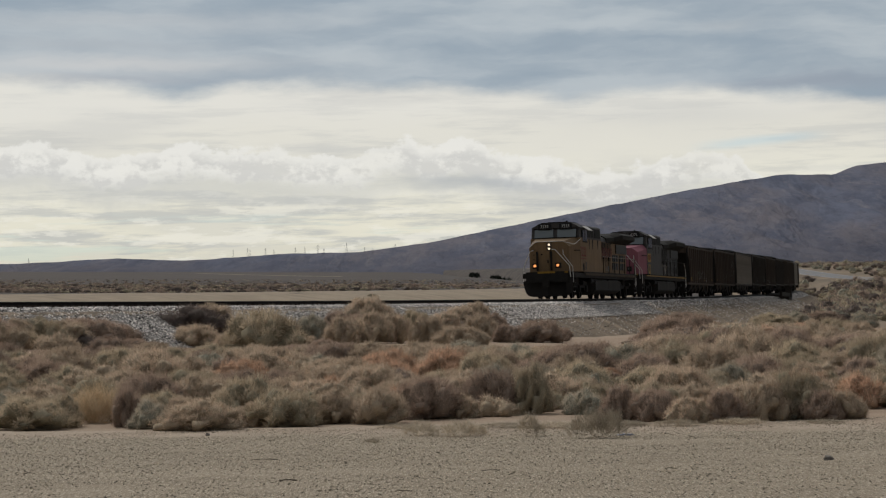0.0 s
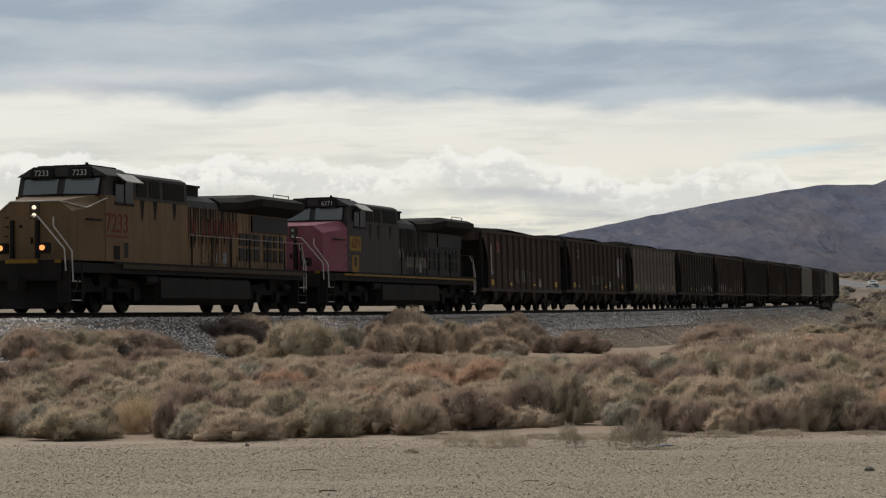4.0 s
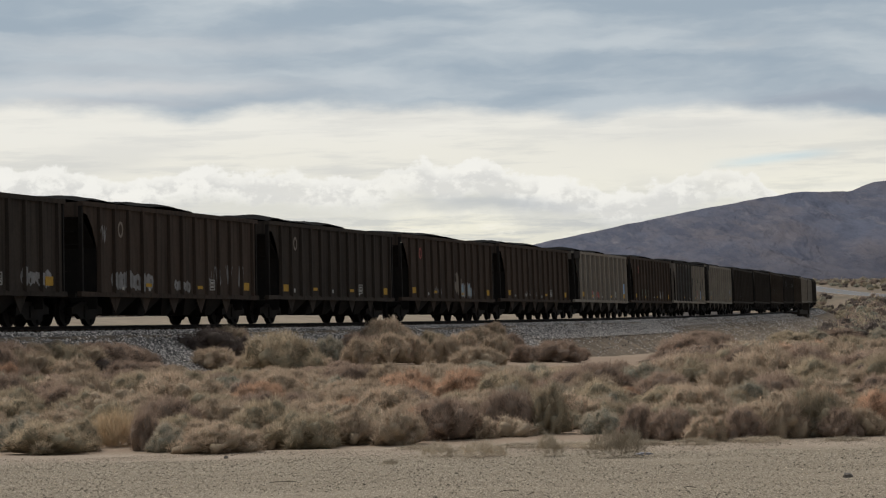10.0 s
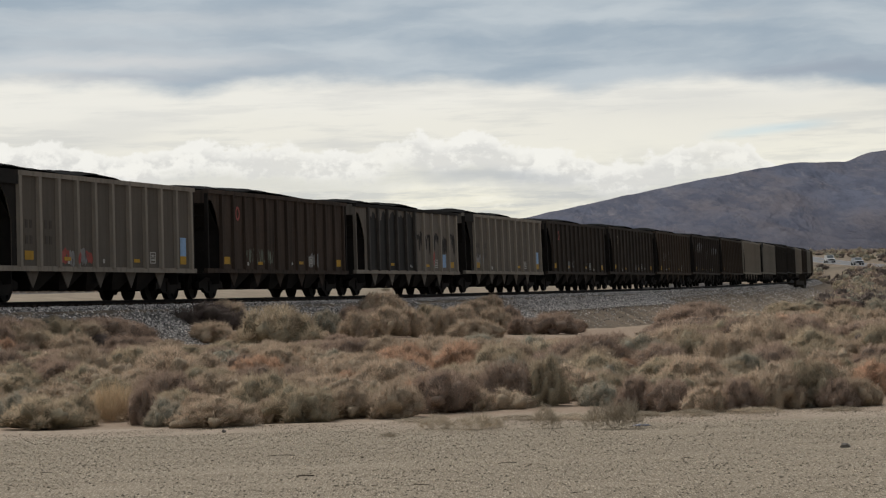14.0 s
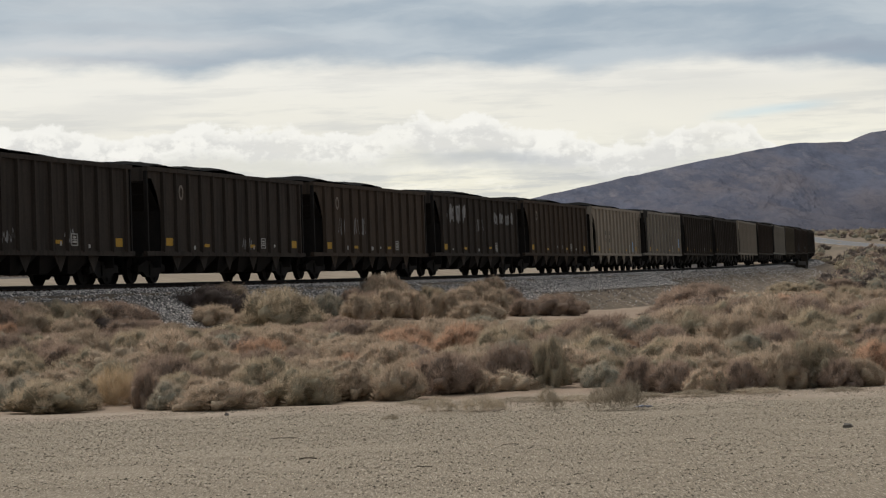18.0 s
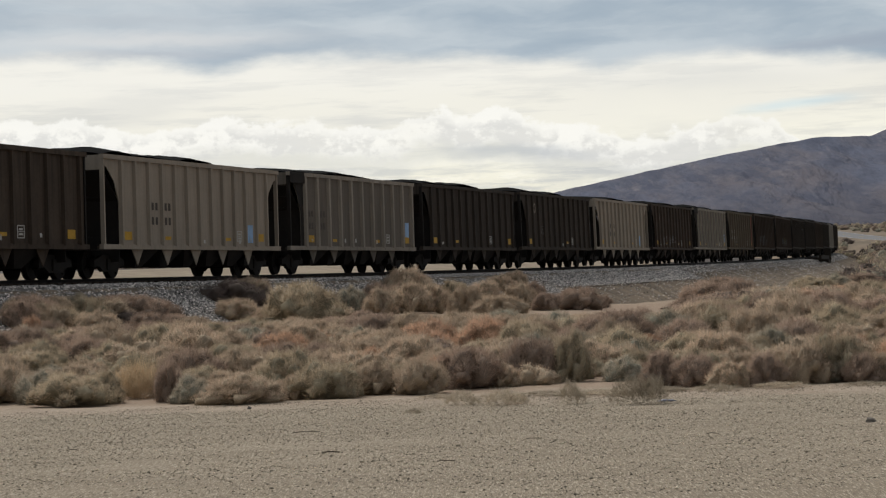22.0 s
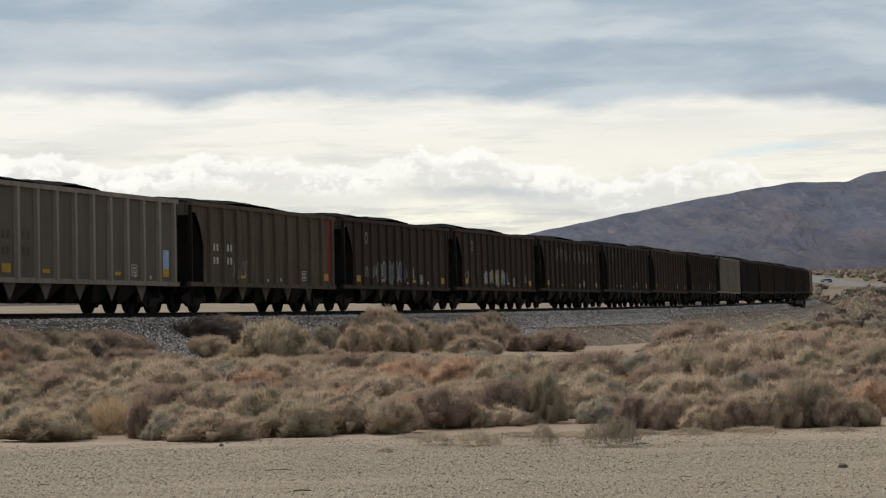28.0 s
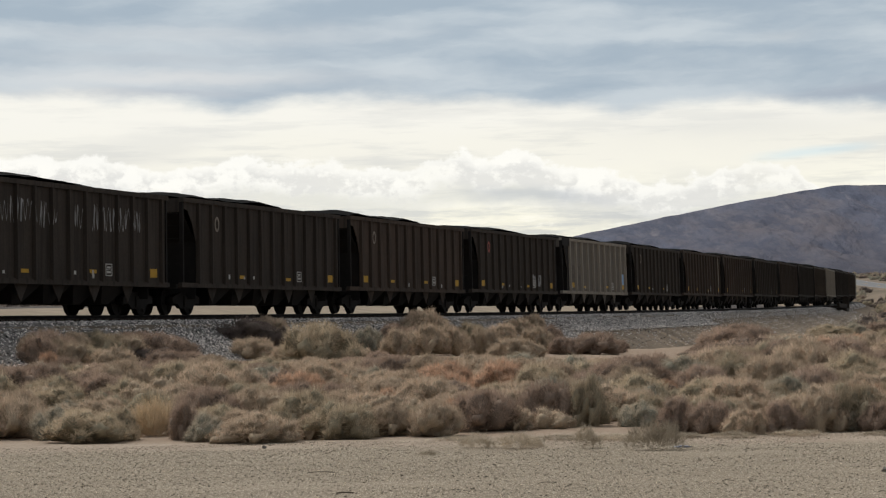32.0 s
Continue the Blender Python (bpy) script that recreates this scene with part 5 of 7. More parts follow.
    part("patch", Solid().box(-4.2, -3.85, 1.025, 1.0275, 1.82, 2.2).box(-3.3, -3.2, 1.025, 1.0275, 1.8, 2.15), PALE_SPRAY if not second else WORN_RIB, e, "bare pale worn patch")
    # equipment cabin behind the driver
    part("equipment_cabin", Solid().box(0.3, 5.02, -1.46, 1.46, 1.66, 3.8), main, e)
    part("cabin_roof", Solid().prism([(-1.46, 3.8), (-1.42, 4.55), (-1.2, 4.66), (1.2, 4.66), (1.42, 4.55), (1.46, 3.8)], 0.35, 5.02, "x"), body2, e)
    for k, x in enumerate((1.45, 3.0, 4.0)):
        w = 0.85 if k == 0 else 0.4
        part("vent", Solid().add([(x - w, 1.445, 4.46), (x + w, 1.445, 4.46), (x + w, 1.475, 3.88), (x - w, 1.475, 3.88), (x - w, 1.40, 4.46), (x + w, 1.40, 4.46), (x + w, 1.42, 3.88), (x - w, 1.42, 3.88)],
                                 [(0, 1, 2, 3), (7, 6, 5, 4), (0, 4, 5, 1), (1, 5, 6, 2), (2, 6, 7, 3), (3, 7, 4, 0)]), SOOT, e)
        part("soot_run", Solid().prism([(x - 0.2, 3.78), (x + 0.15, 3.78), (x + 0.02, 3.2 - 0.1 * k), (x - 0.08, 3.2)], 1.462, 1.466), SOOT, e, "black soot run")
    part("seam", Solid().box(0.35, 5.02, 1.46, 1.475, 3.76, 3.84), body2, e)
    part("battery_box", Solid().box(-0.7, 0.3, 1.0, 1.46, 1.66, 2.3), main, e)
    # cab
    part("cab", Solid().box(5.9, 8.0, -1.5, 1.5, 1.66, 3.82), main, e)
    part("cab_upper", Solid().prism([(5.9, 3.82), (8.0, 3.82), (7.78, 4.5), (5.9, 4.5)], -1.44, 1.44), body2, e)
    part("cab_roof", Solid().prism([(-1.5, 4.46), (-0.95, 4.78), (0.95, 4.78), (1.5, 4.46)], 5.7, 7.9, "x"), body2, e)
    part("roof_rail", Solid().box(5.9, 7.7, -0.9, 0.9, 4.78, 4.83).box(6.1, 7.2, -0.6, 0.6, 4.83, 4.88).tube([(7.4, 0.6, 4.8), (7.4, 0.6, 4.93)], 0.05), SOOT, e)
    part("sunshade", Solid().prism([(1.5, 4.52), (1.84, 4.26), (1.86, 4.29), (1.5, 4.56)], 5.95, 7.2, "x"), RAILING, e, "pale hinged window shade")
    part("side_window", Solid().box(6.0, 6.6, 1.43, 1.515, 3.6, 4.3).box(6.66, 7.3, 1.43, 1.515, 3.6, 4.3), DARK_GLASS, e)
    part("window_frame", Solid().box(5.94, 7.36, 1.44, 1.53, 3.52, 3.6).box(6.6, 6.66, 1.44, 1.53, 3.55, 4.3), STEEL, e)
    for side in (-1, 1):
        y0, y1 = (0.12, 1.25) if side > 0 else (-1.25, -0.12)
        part("windscreen", Solid().add([(8.03, y0, 3.86), (8.03, y1, 3.86), (7.86, y1, 4.38), (7.86, y0, 4.38), (7.97, y0, 3.86), (7.97, y1, 3.86), (7.8, y1, 4.38), (7.8, y0, 4.38)],
                                       [(0, 1, 2, 3), (7, 6, 5, 4), (0, 4, 5, 1), (1, 5, 6, 2), (2, 6, 7, 3), (3, 7, 4, 0)]), glass, e)
        part("number_board", Solid().add([(7.99, side * 0.25, 4.42), (7.99, side * 1.05, 4.42), (7.93, side * 1.0, 4.74), (7.93, side * 0.25, 4.74),
                                          (7.7, side * 0.25, 4.42), (7.7, side * 1.05, 4.42), (7.7, side * 1.0, 4.74), (7.7, side * 0.25, 4.74)],
                                         [(0, 1, 2, 3), (7, 6, 5, 4), (0, 4, 5, 1), (1, 5, 6, 2), (2, 6, 7, 3), (3, 7, 4, 0)]), NUMBER_BLACK, e)
    part("screen_frame", Solid().tube([(8.04, -1.3, 3.83), (8.04, 0, 3.85), (8.04, 1.3, 3.83), (7.84, 1.3, 4.41), (7.84, -1.3, 4.41)], 0.035, 5), STEEL, e)
    # wide nose, sloping down to the front
    nv = [(8.0, -1.48, 1.66), (8.0, 1.48, 1.66), (8.0, 1.48, 3.5), (8.0, 1.2, 3.82), (8.0, -1.2, 3.82), (8.0, -1.48, 3.5),
          (10.1, -1.2, 1.66), (10.1, 1.2, 1.66), (10.1, 1.2, 3.22), (10.1, 0.8, 3.55), (10.1, -0.8, 3.55), (10.1, -1.2, 3.22)]
    part("nose", Solid().add(nv, [(0, 1, 2, 3, 4, 5), (11, 10, 9, 8, 7, 6)] + [(i, i + 6, (i + 1) % 6 + 6, (i + 1) % 6) for i in range(6)]), nose, e, "sun-faded red nose" if second else "")
    part("nose_door", Solid().box(10.1, 10.14, -0.62, 0.0, 1.7, 2.95), nose, e)
    for y0 in (-0.78, 0.06):
        part("door_post", Solid().box(10.1, 10.22, y0, y0 + 0.1, 1.75, 2.95), NUMBER_BLACK, e)
    part("latch", Solid().box(10.14, 10.18, -0.12, -0.05, 2.2, 2.4).box(10.14, 10.18, -0.5, -0.4, 2.72, 2.8), STEEL, e)
    part("grab_iron", Solid().tube([(9.3, 1.34, 2.98), (9.3, 1.42, 2.98), (8.5, 1.56, 2.98), (8.5, 1.44, 2.98)], 0.03, 5), STEEL, e)
    for zz in (2.45, 2.75, 3.05):
        part("grab_iron", Solid().tube([(10.12, -0.95, zz), (10.2, -0.95, zz), (10.2, -0.88, zz), (10.12, -0.88, zz)], 0.02, 4), STEEL, e)
    lamp = part("headlamp_housing", Solid().box(10.05, 10.16, -0.15, 0.15, 3.0, 3.5), WORN_PANEL, e)
    for z in (3.11, 3.36):
        s = Solid()
        s.prism([(0.065 * math.cos(k * math.pi / 7), z + 0.065 * math.sin(k * math.pi / 7)) for k in range(14)], 10.16, 10.19, "x")
        part("headlamp", s, HEADLAMP if not second else glass, e, "lit warm headlamp" if not second else "")
    for side in (-1, 1):
        s = Solid().prism([(side * 0.68 + 0.085 * math.cos(k * math.pi / 7), 2.04 + 0.085 * math.sin(k * math.pi / 7)) for k in range(14)], 10.68, 10.71, "x")
        part("ditch_lamp", s, DITCH_LAMP if not second else glass, e, "lit orange ditch lamp" if not second else "")
        part("ditch_lamp_housing", Solid().box(10.4, 10.68, side * 0.68 - 0.15, side * 0.68 + 0.15, 1.86, 2.20), SOOT, e)
    if not second:
        part("nose_stripe", Solid().tube([(10.13, -1.22, 3.2), (10.13, -0.8, 3.56), (10.13, 0.8, 3.56), (9.2, 1.33, 3.36), (7.9, 1.52, 3.72)], 0.022, 4), RAILING, e, "pale chevron stripe")
    # front platform, steps, plough
    part("front_platform", Solid().box(10.0, 10.6, -1.25, 1.25, 1.5, 1.66), STEEL, e)
    part("front_sill", Solid().box(10.52, 10.62, -1.25, 1.25, 1.0, 1.62), STEEL, e)
    part("front_stripe", Solid().box(10.621, 10.63, -0.55, 0.5, 1.56, 1.68).box(10.621, 10.63, 1.05, 1.25, 1.56, 1.66), SAFETY_YELLOW, e)
    part("plough", plough_shape(), STEEL, e, "black snow plough")
    part("coupler", Solid().box(10.7, 11.15, -0.18, 0.18, 0.75, 1.1).box(11.05, 11.3, -0.14, 0.2, 0.7, 1.12), STEEL, e)
    part("rear_coupler", Solid().box(-11.6, -10.9, -0.18, 0.18, 0.75, 1.1), STEEL, e)
    for x in (8.75, -10.65):
        st = Solid()
        for k in range(4):
            st.box(x - 0.25, x + 0.45, 1.25, 1.5, 0.35 + k * 0.3, 0.40 + k * 0.3)
        for dx in (-0.32, 0.52):
            part("step_side", Solid().box(x + dx - 0.035, x + dx + 0.035, 1.1, 1.5, 0.3, 1.6), STEEL, e)
        part("steps", st, STEEL, e)
        part("step_edge", Solid().box(x - 0.22, x + 0.4, 1.5, 1.51, 0.37, 0.40).box(x - 0.2, x + 0.42, 1.5, 1.51, 0.97, 1.0), RAILING, e, "pale step edges")
    # rails
    part("front_handrail", Solid().tube([(10.7, 0.32, 3.05), (10.7, 0.55, 3.02), (10.62, 1.36, 2.0), (10.6, 1.4, 1.3)], 0.024, 5), RAILING, e)
    part("front_handrail", Solid().tube([(10.6, 1.0, 3.0), (10.6, 1.0, 2.72), (10.4, 1.5, 1.93), (10.4, 1.53, 1.0)], 0.024, 5), RAILING, e)
    part("front_handrail", Solid().tube([(10.7, -0.75, 3.0), (10.7, -0.95, 2.95), (10.4, -1.4, 2.0), (10.4, -1.45, 1.1)], 0.024, 5), RAILING, e)
    part("rear_handrail", Solid().tube([(-10.0, 1.5, 2.72), (-10.15, 1.5, 2.7), (-10.7, 1.5, 2.0), (-10.7, 1.5, 0.8)], 0.022, 5).tube([(-10.4, 1.5, 2.72), (-10.5, 1.5, 2.6), (-10.95, 1.5, 1.8), (-10.95, 1.5, 0.9)], 0.022, 5), RAILING, e)
    part("side_handrail", Solid().tube([(0.3, 1.52, 2.72), (-10.6, 1.52, 2.72)], 0.02, 5), WORN_RIB if not second else STEEL, e)
    for k in range(7):
        x = 0.1 - k * 1.74
        part("stanchion", Solid().tube([(x, 1.52, 1.6), (x, 1.52, 2.72)], 0.028, 5), STEEL, e)
    # tank and trucks
    part("fuel_tank", Solid().prism([(-1.36, 1.22), (-1.5, 1.12), (-1.5, 0.5), (-1.2, 0.28), (1.2, 0.28), (1.5, 0.5), (1.5, 1.12), (1.36, 1.22)], -5.2, 2.6, "x"), TANK, e)
    part("tank_band", Solid().box(-1.4, -1.34, -1.5, 1.505, 0.5, 1.2), STEEL, e)
    part("air_reservoir", Solid().tube([(2.7, 1.3, 1.1), (3.6, 1.3, 1.1)], 0.17, 8), STEEL, e)
    for end in (-1, 1):
        t = part("bolster", Solid().box(-0.4, 0.4, -1.1, 1.1, 0.75, 1.25).box(-2.4, 2.4, -0.6, 0.6, 0.7, 1.0), STEEL, e)
        t.name = "engine_truck"
        t.matrix_basis = pose(6.0 if end > 0 else -8.6, 0, 0)
        for side in (-1, 1):
            f = Solid().prism([(-2.6, 0.5), (-2.4, 0.95), (-1.2, 1.05), (-0.9, 0.8), (0.9, 0.8), (1.2, 1.05), (2.4, 0.95), (2.6, 0.5), (2.3, 0.4), (1.7, 0.4), (1.4, 0.62), (0.4, 0.62), (0.3, 0.4), (-0.3, 0.4),
                               (-0.4, 0.62), (-1.4, 0.62), (-1.7, 0.4), (-2.3, 0.4)], side * 1.0, side * 1.16)
            part("side_frame", f, TRUCK, t)
            for ax in (-2.0, 0.0, 2.0):
                part("axle_box", Solid().box(ax - 0.2, ax + 0.2, side * 1.05, side * 1.26, 0.36, 0.75), TRUCK, t)
            part("brake_cylinder", Solid().tube([(-1.0, side * 1.25, 0.9), (-0.4, side * 1.25, 0.9)], 0.13, 8), TRUCK, t)
        for ax in (-2.0, 0.0, 2.0):
            wheelset(t, ax, 0.53)
    for ob in e.children:         # body heights; the trucks keep theirs
        if ob.name.split(".")[0] in ("cab", "cab_upper", "cab_roof", "roof_rail", "sunshade", "side_window", "window_frame", "windscreen", "number_board", "screen_frame",
                                     *NOSE):
            ob.data.transform(Matrix.Translation((-1.2, 0, 0)))
        if ob.name.split(".")[0] in NOSE:
            ob.data.transform(Matrix.Translation((6.8, 0, 0)) @ Matrix.Diagonal((1.0 if second else 0.82, 1, 1, 1)) @ Matrix.Translation((-6.8, 0, 0)))
        if ob.name.split(".")[0] in FRONT:
            ob.data.transform(Matrix.Translation((-1.25, 0, 0)))
        if ob.name.split(".")[0] == "plough":
            ob.data.transform(Matrix.Translation((-1.9, 0, 0)))
        if ob.name.split(".")[0] != "engine_truck":
            ob.data.transform(Matrix.Diagonal((1, 1, 0.935, 1)))
    return e


def eplate(engine, name, x, z, w, h, mat, label="", y=1.5):
    return plate(engine, name, x, z * 0.935, w, h * 0.935, mat, label, y)


engines = []
for second in (False, True):
    e = locomotive(ARMOUR, FADED_PINK if second else ARMOUR, second)
    tagged(e, "faded grey locomotive with a sun-bleached red nose" if second else "dusty yellow and grey diesel locomotive with lit headlamps", "locomotive", "locomotives of the coal train")
    number = "6271" if second else "7233"
    for side in (-1, 1):
        letter_row(e, number, 6.79, side * 0.0 + 4.48, 0.25, WHITE_MARK, side * 0.64, turn=90)
    if second:
        port = Solid().prism([(-0.75 + 0.24 * math.cos(k * math.pi / 6), 2.86 + 0.27 * math.sin(k * math.pi / 6)) for k in range(12)], 8.92, 8.95, "x")
        part("lamp_port", port, NUMBER_BLACK, e, "dark round lamp port")
        eplate(e, "number_panel", 5.95, 2.86, 1.35, 0.62, SAFETY_YELLOW, "yellow number panel", 1.502)
        letter_row(e, number, 5.9, 2.68, 0.52, RED_LETTER, 1.515)
        eplate(e, "cab_door", 5.95, 2.02, 0.8, 0.7, SAFETY_YELLOW, "yellow cab door", 1.502)
        eplate(e, "door_window", 5.95, 2.1, 0.3, 0.4, NUMBER_BLACK, "", 1.51)
        for k in range(3):
            eplate(e, "speed_stripe", 6.85, 2.0 + k * 0.36, 0.5, 0.07, DARK_MARK, "", 1.502)
    else:
        letter_row(e, number, 5.95, 2.62, 0.84, RED_LETTER, 1.505)
        eplate(e, "stripe", 5.95, 2.48, 1.7, 0.05, RED_LETTER, "", 1.502)
        eplate(e, "door_window", 5.3, 2.05, 0.3, 0.5, NUMBER_BLACK, "", 1.502)
        eplate(e, "door_window", 6.0, 1.95, 0.45, 0.45, SOOT, "", 1.502)
    # the railway's name along the hood, as bars of its letters
    tall = random.Random(3)
    for k in range(13):
        if k == 5:
            continue
        x = 0.75 - k * 0.49 if not second else 0.1 - k * 0.40
        z0, z1 = (2.02, 2.52) if second and k > 5 else (2.42, 2.86) if second else (2.74, 3.40)
        bar = Solid().box(x - 0.13, x - 0.055, 1.030, 1.0335, z0 * 0.935, z1 * 0.935).box(x + 0.055, x + 0.13, 1.030, 1.0335, z0 * 0.935, z1 * 0.935)
        zc = (z0 + z1) / 2 + tall.uniform(-.18, .18)
        part("name_bar", bar.box(x - 0.054, x + 0.054, 1.030, 1.0335, (zc - 0.05) * 0.935, (zc + 0.05) * 0.935), RED_LETTER if not second else WORN_RIB, e)
    engines.append(e)


# ---- stones ----
OCTA_F = np.array([(0, 2, 4), (2, 1, 4), (1, 3, 4), (3, 0, 4), (2, 0, 5), (1, 2, 5), (3, 1, 5), (0, 3, 5)])


def stone_field(X, Y, Z, size, rng, flat=0.6):
    """Many little uneven stones as one mesh's arrays."""
    n = len(X)
    base = np.array([(1, 0, 0), (-1, 0, 0), (0, 1, 0), (0, -1, 0), (0, 0, 1), (0, 0, -1)], float)
    v = base[None] * (0.6 + 0.8 * rng.random((n, 6, 1))) + rng.normal(0, 0.12, (n, 6, 3))
    v[:, :, 2] *= flat
    a = rng.random(n) * 6.283
    c, s = np.cos(a)[:, None], np.sin(a)[:, None]
    x, y = v[:, :, 0] * c - v[:, :, 1] * s, v[:, :, 0] * s + v[:, :, 1] * c
    P = np.stack([x * size[:, None] + X[:, None], y * size[:, None] + Y[:, None], v[:, :, 2] * size[:, None] + Z[:, None]], -1)
    T = OCTA_F[None] + 6 * np.arange(n)[:, None, None]
    return P.reshape(-1, 3), T.reshape(-1, 3)


rng = np.random.default_rng(7)
# gravel of the lot, thicker in patches
Y = np.sqrt(rng.uniform(17.5 ** 2, 34.4 ** 2, 60000))
X = Y * rng.uniform(-0.215, 0.215, len(Y))
keep = (fbm(X / 1.6, Y / 1.1, 3, 90) + 0.25 * rng.random(len(X)) > 0.46) & (Y < 33.6 + 1.2 * (fbm(X / 2, X * 0, 3, 92) - 0.5) + 0.12 * X)
X, Y = X[keep], Y[keep]
size = 0.0042 + 0.0095 * rng.random(len(X)) ** 2.5 + 0.010 * (rng.random(len(X)) > 0.99)
tagged(new("gravel", mesh_fast("gravel", *stone_field(X, Y, ground_z(X, Y) + 0.2 * size, size, rng), PEBBLES)), "loose buff and grey gravel over the lot", "gravel", kind="stuff")
# crushed stone on the shoulder of the track
s = rng.uniform(17, 116, 64000)
n = rng.uniform(1.35, np.where(s < 78, 6.0, 4.1))
prof = lambda q: np.interp(q, [0, 1.5, 2.15, 2.75, 3.5, 4.0, 5.0, 6.2], [-0.2, -0.2, -0.27, -0.5, -0.83, -1.0, -1.44, -2.06])
bx, by = beside(s, n)
size = 0.020 + 0.027 * rng.random(len(s)) ** 1.7
V1, T1 = stone_field(bx, by, rail_z(s) + prof(n) + 0.3 * size, size, rng, 0.8)
s = 112 + 190 * rng.random(11000) ** 1.4
n = rng.uniform(1.5, 2.95, len(s))
bx, by = beside(s, n)
size = 0.03 + 0.035 * rng.random(len(s))
V2, T2 = stone_field(bx, by, rail_z(s) + np.interp(n, [1.5, 2.15, 2.6, 2.8, 3.2], [-0.2, -0.26, -0.45, -0.58, -0.75]) + 0.3 * size, size, rng, 0.8)
# spilled stones down the open bank
s = rng.uniform(76, 235, 8000)
n = 2.8 + 3.2 * rng.random(len(s)) ** 1.8
bx, by = beside(s, n)
size = 0.02 + 0.04 * rng.random(len(s)) ** 2
V3, T3 = stone_field(bx, by, rail_z(s) + np.interp(n, [2.4, 3.0, 4.0, 5.0, 6.2], [-0.33, -0.66, -1.06, -1.5, -2.12]) + 0.2 * size, size, rng, 0.8)
V1, T1, V2, T2 = np.vstack([V1, V2]), np.vstack([T1, T2 + len(V1)]), V3, T3
tagged(new("ballast_stones", mesh_fast("ballast_stones", np.vstack([V1, V2]), np.vstack([T1, T2 + len(V1)]), STONES)), "angular grey crushed stone along the rails", "ballast", kind="stuff")


# ---- shrubs ----
def twig_arrays(seed, blades, width, lumps, spread=0.55, length=0.26):
    """A rounded desert shrub of radius 1 and height 1: lumps of short stiff twigs that point outward, with gaps between."""
    r = np.random.default_rng(seed)
    k = lumps
    az = np.arange(k) * 2.39996 + r.normal(0, 0.25, k)
    up = np.clip((np.arange(k) + 0.5) / k + r.normal(0, 0.05, k), 0, 1)
    rad = np.sqrt(1 - np.clip(up, 0, 0.98) ** 2) * (0.58 + 0.30 * r.random(k))
    cen = np.stack([rad * np.cos(az), rad * np.sin(az), 0.10 + 0.62 * up * (0.8 + 0.3 * r.random(k))], 1)
    big = (0.19 + 0.17 * r.random(k)) * (17 / max(k, 8)) ** 0.33
    i = r.integers(0, k, blades)
    d = r.normal(0, 1, (blades, 3))
    d /= np.linalg.norm(d, axis=1)[:, None]
    d[:, 2] = np.where(d[:, 2] < -0.5, -d[:, 2], d[:, 2])
    root = cen[i] + d * (big[i] * r.uniform(0.62, 1.02, blades))[:, None]
    root[:, 2] = np.clip(root[:, 2], 0.02, None)
    out = d * spread + np.array([0, 0, 0.25]) + r.normal(0, 0.30, (blades, 3))
    out /= np.linalg.norm(out, axis=1)[:, None]
    ln = length * (0.5 + r.random(blades)) * np.where(r.random(blades) < 0.15, 1.35, 1.0)
    side = np.cross(out, r.normal(0, 1, (blades, 3)))
    side /= np.linalg.norm(side, axis=1)[:, None]
    w = width * (0.6 + 0.8 * r.random(blades))
    tip = root + out * ln[:, None]
    P = np.stack([root - side * w[:, None], root + side * w[:, None], tip], 1)
    P[:, :, 2] = np.clip(P[:, :, 2], 0.0, None)
    # leaves of one tuft shade as its rounded surface does
    face = 1.3 * d + 0.6 * (root - np.array([0, 0, 0.25])) + np.array([0, 0, 0.1]) + r.normal(0, 0.28, (blades, 3))
    face /= np.linalg.norm(face, axis=1)[:, None]
    flip = np.einsum("ij,ij->i", np.cross(P[:, 1] - P[:, 0], P[:, 2] - P[:, 0]), face) < 0
    P[flip] = P[flip][:, [1, 0, 2]]
    return P.reshape(-1, 3), np.arange(3 * blades).reshape(-1, 3), cen, big, np.repeat(face, 3, 0)


def mass_arrays(cen, big, nu, nv, seed):
    """The folded outer surface of a shrub's tufts, as one closed mound."""
    r = np.random.default_rng(seed)
    az, el = np.meshgrid(np.arange(nu) * 2 * math.pi / nu, np.linspace(-0.25, math.pi / 2, nv))
    D = np.stack([np.cos(el) * np.cos(az), np.cos(el) * np.sin(az), np.sin(el)], -1).reshape(-1, 3)
    o = np.array([0, 0, 0.16])
    c = cen - o
    along = D @ c.T
    gap = (big[None] * 0.72) ** 2 - ((c ** 2).sum(1)[None] - along ** 2)
    reach = np.where(gap > 0, along + np.sqrt(np.maximum(gap, 0)), 0.0).max(1)
    reach = np.maximum(reach, 0.40) * (1 + r.normal(0, 0.035, len(D)))
    V = D * reach[:, None] + o
    V[:, 2] = np.maximum(V[:, 2], -0.04)
    idx = np.arange(nu * nv).reshape(nv, nu)
    nxt = np.roll(idx, -1, 1)
    q = np.stack([idx[:-1], nxt[:-1], nxt[1:], idx[1:]], -1).reshape(-1, 4)
    T = np.concatenate([q[:, [0, 1, 2]], q[:, [0, 2, 3]]])
    fn = np.cross(V[T[:, 1]] - V[T[:, 0]], V[T[:, 2]] - V[T[:, 0]])
    N = np.zeros_like(V)
    for k in range(3):
        np.add.at(N, T[:, k], fn)
    N += D * 1e-6
    return V, T, N / np.linalg.norm(N, axis=1)[:, None]


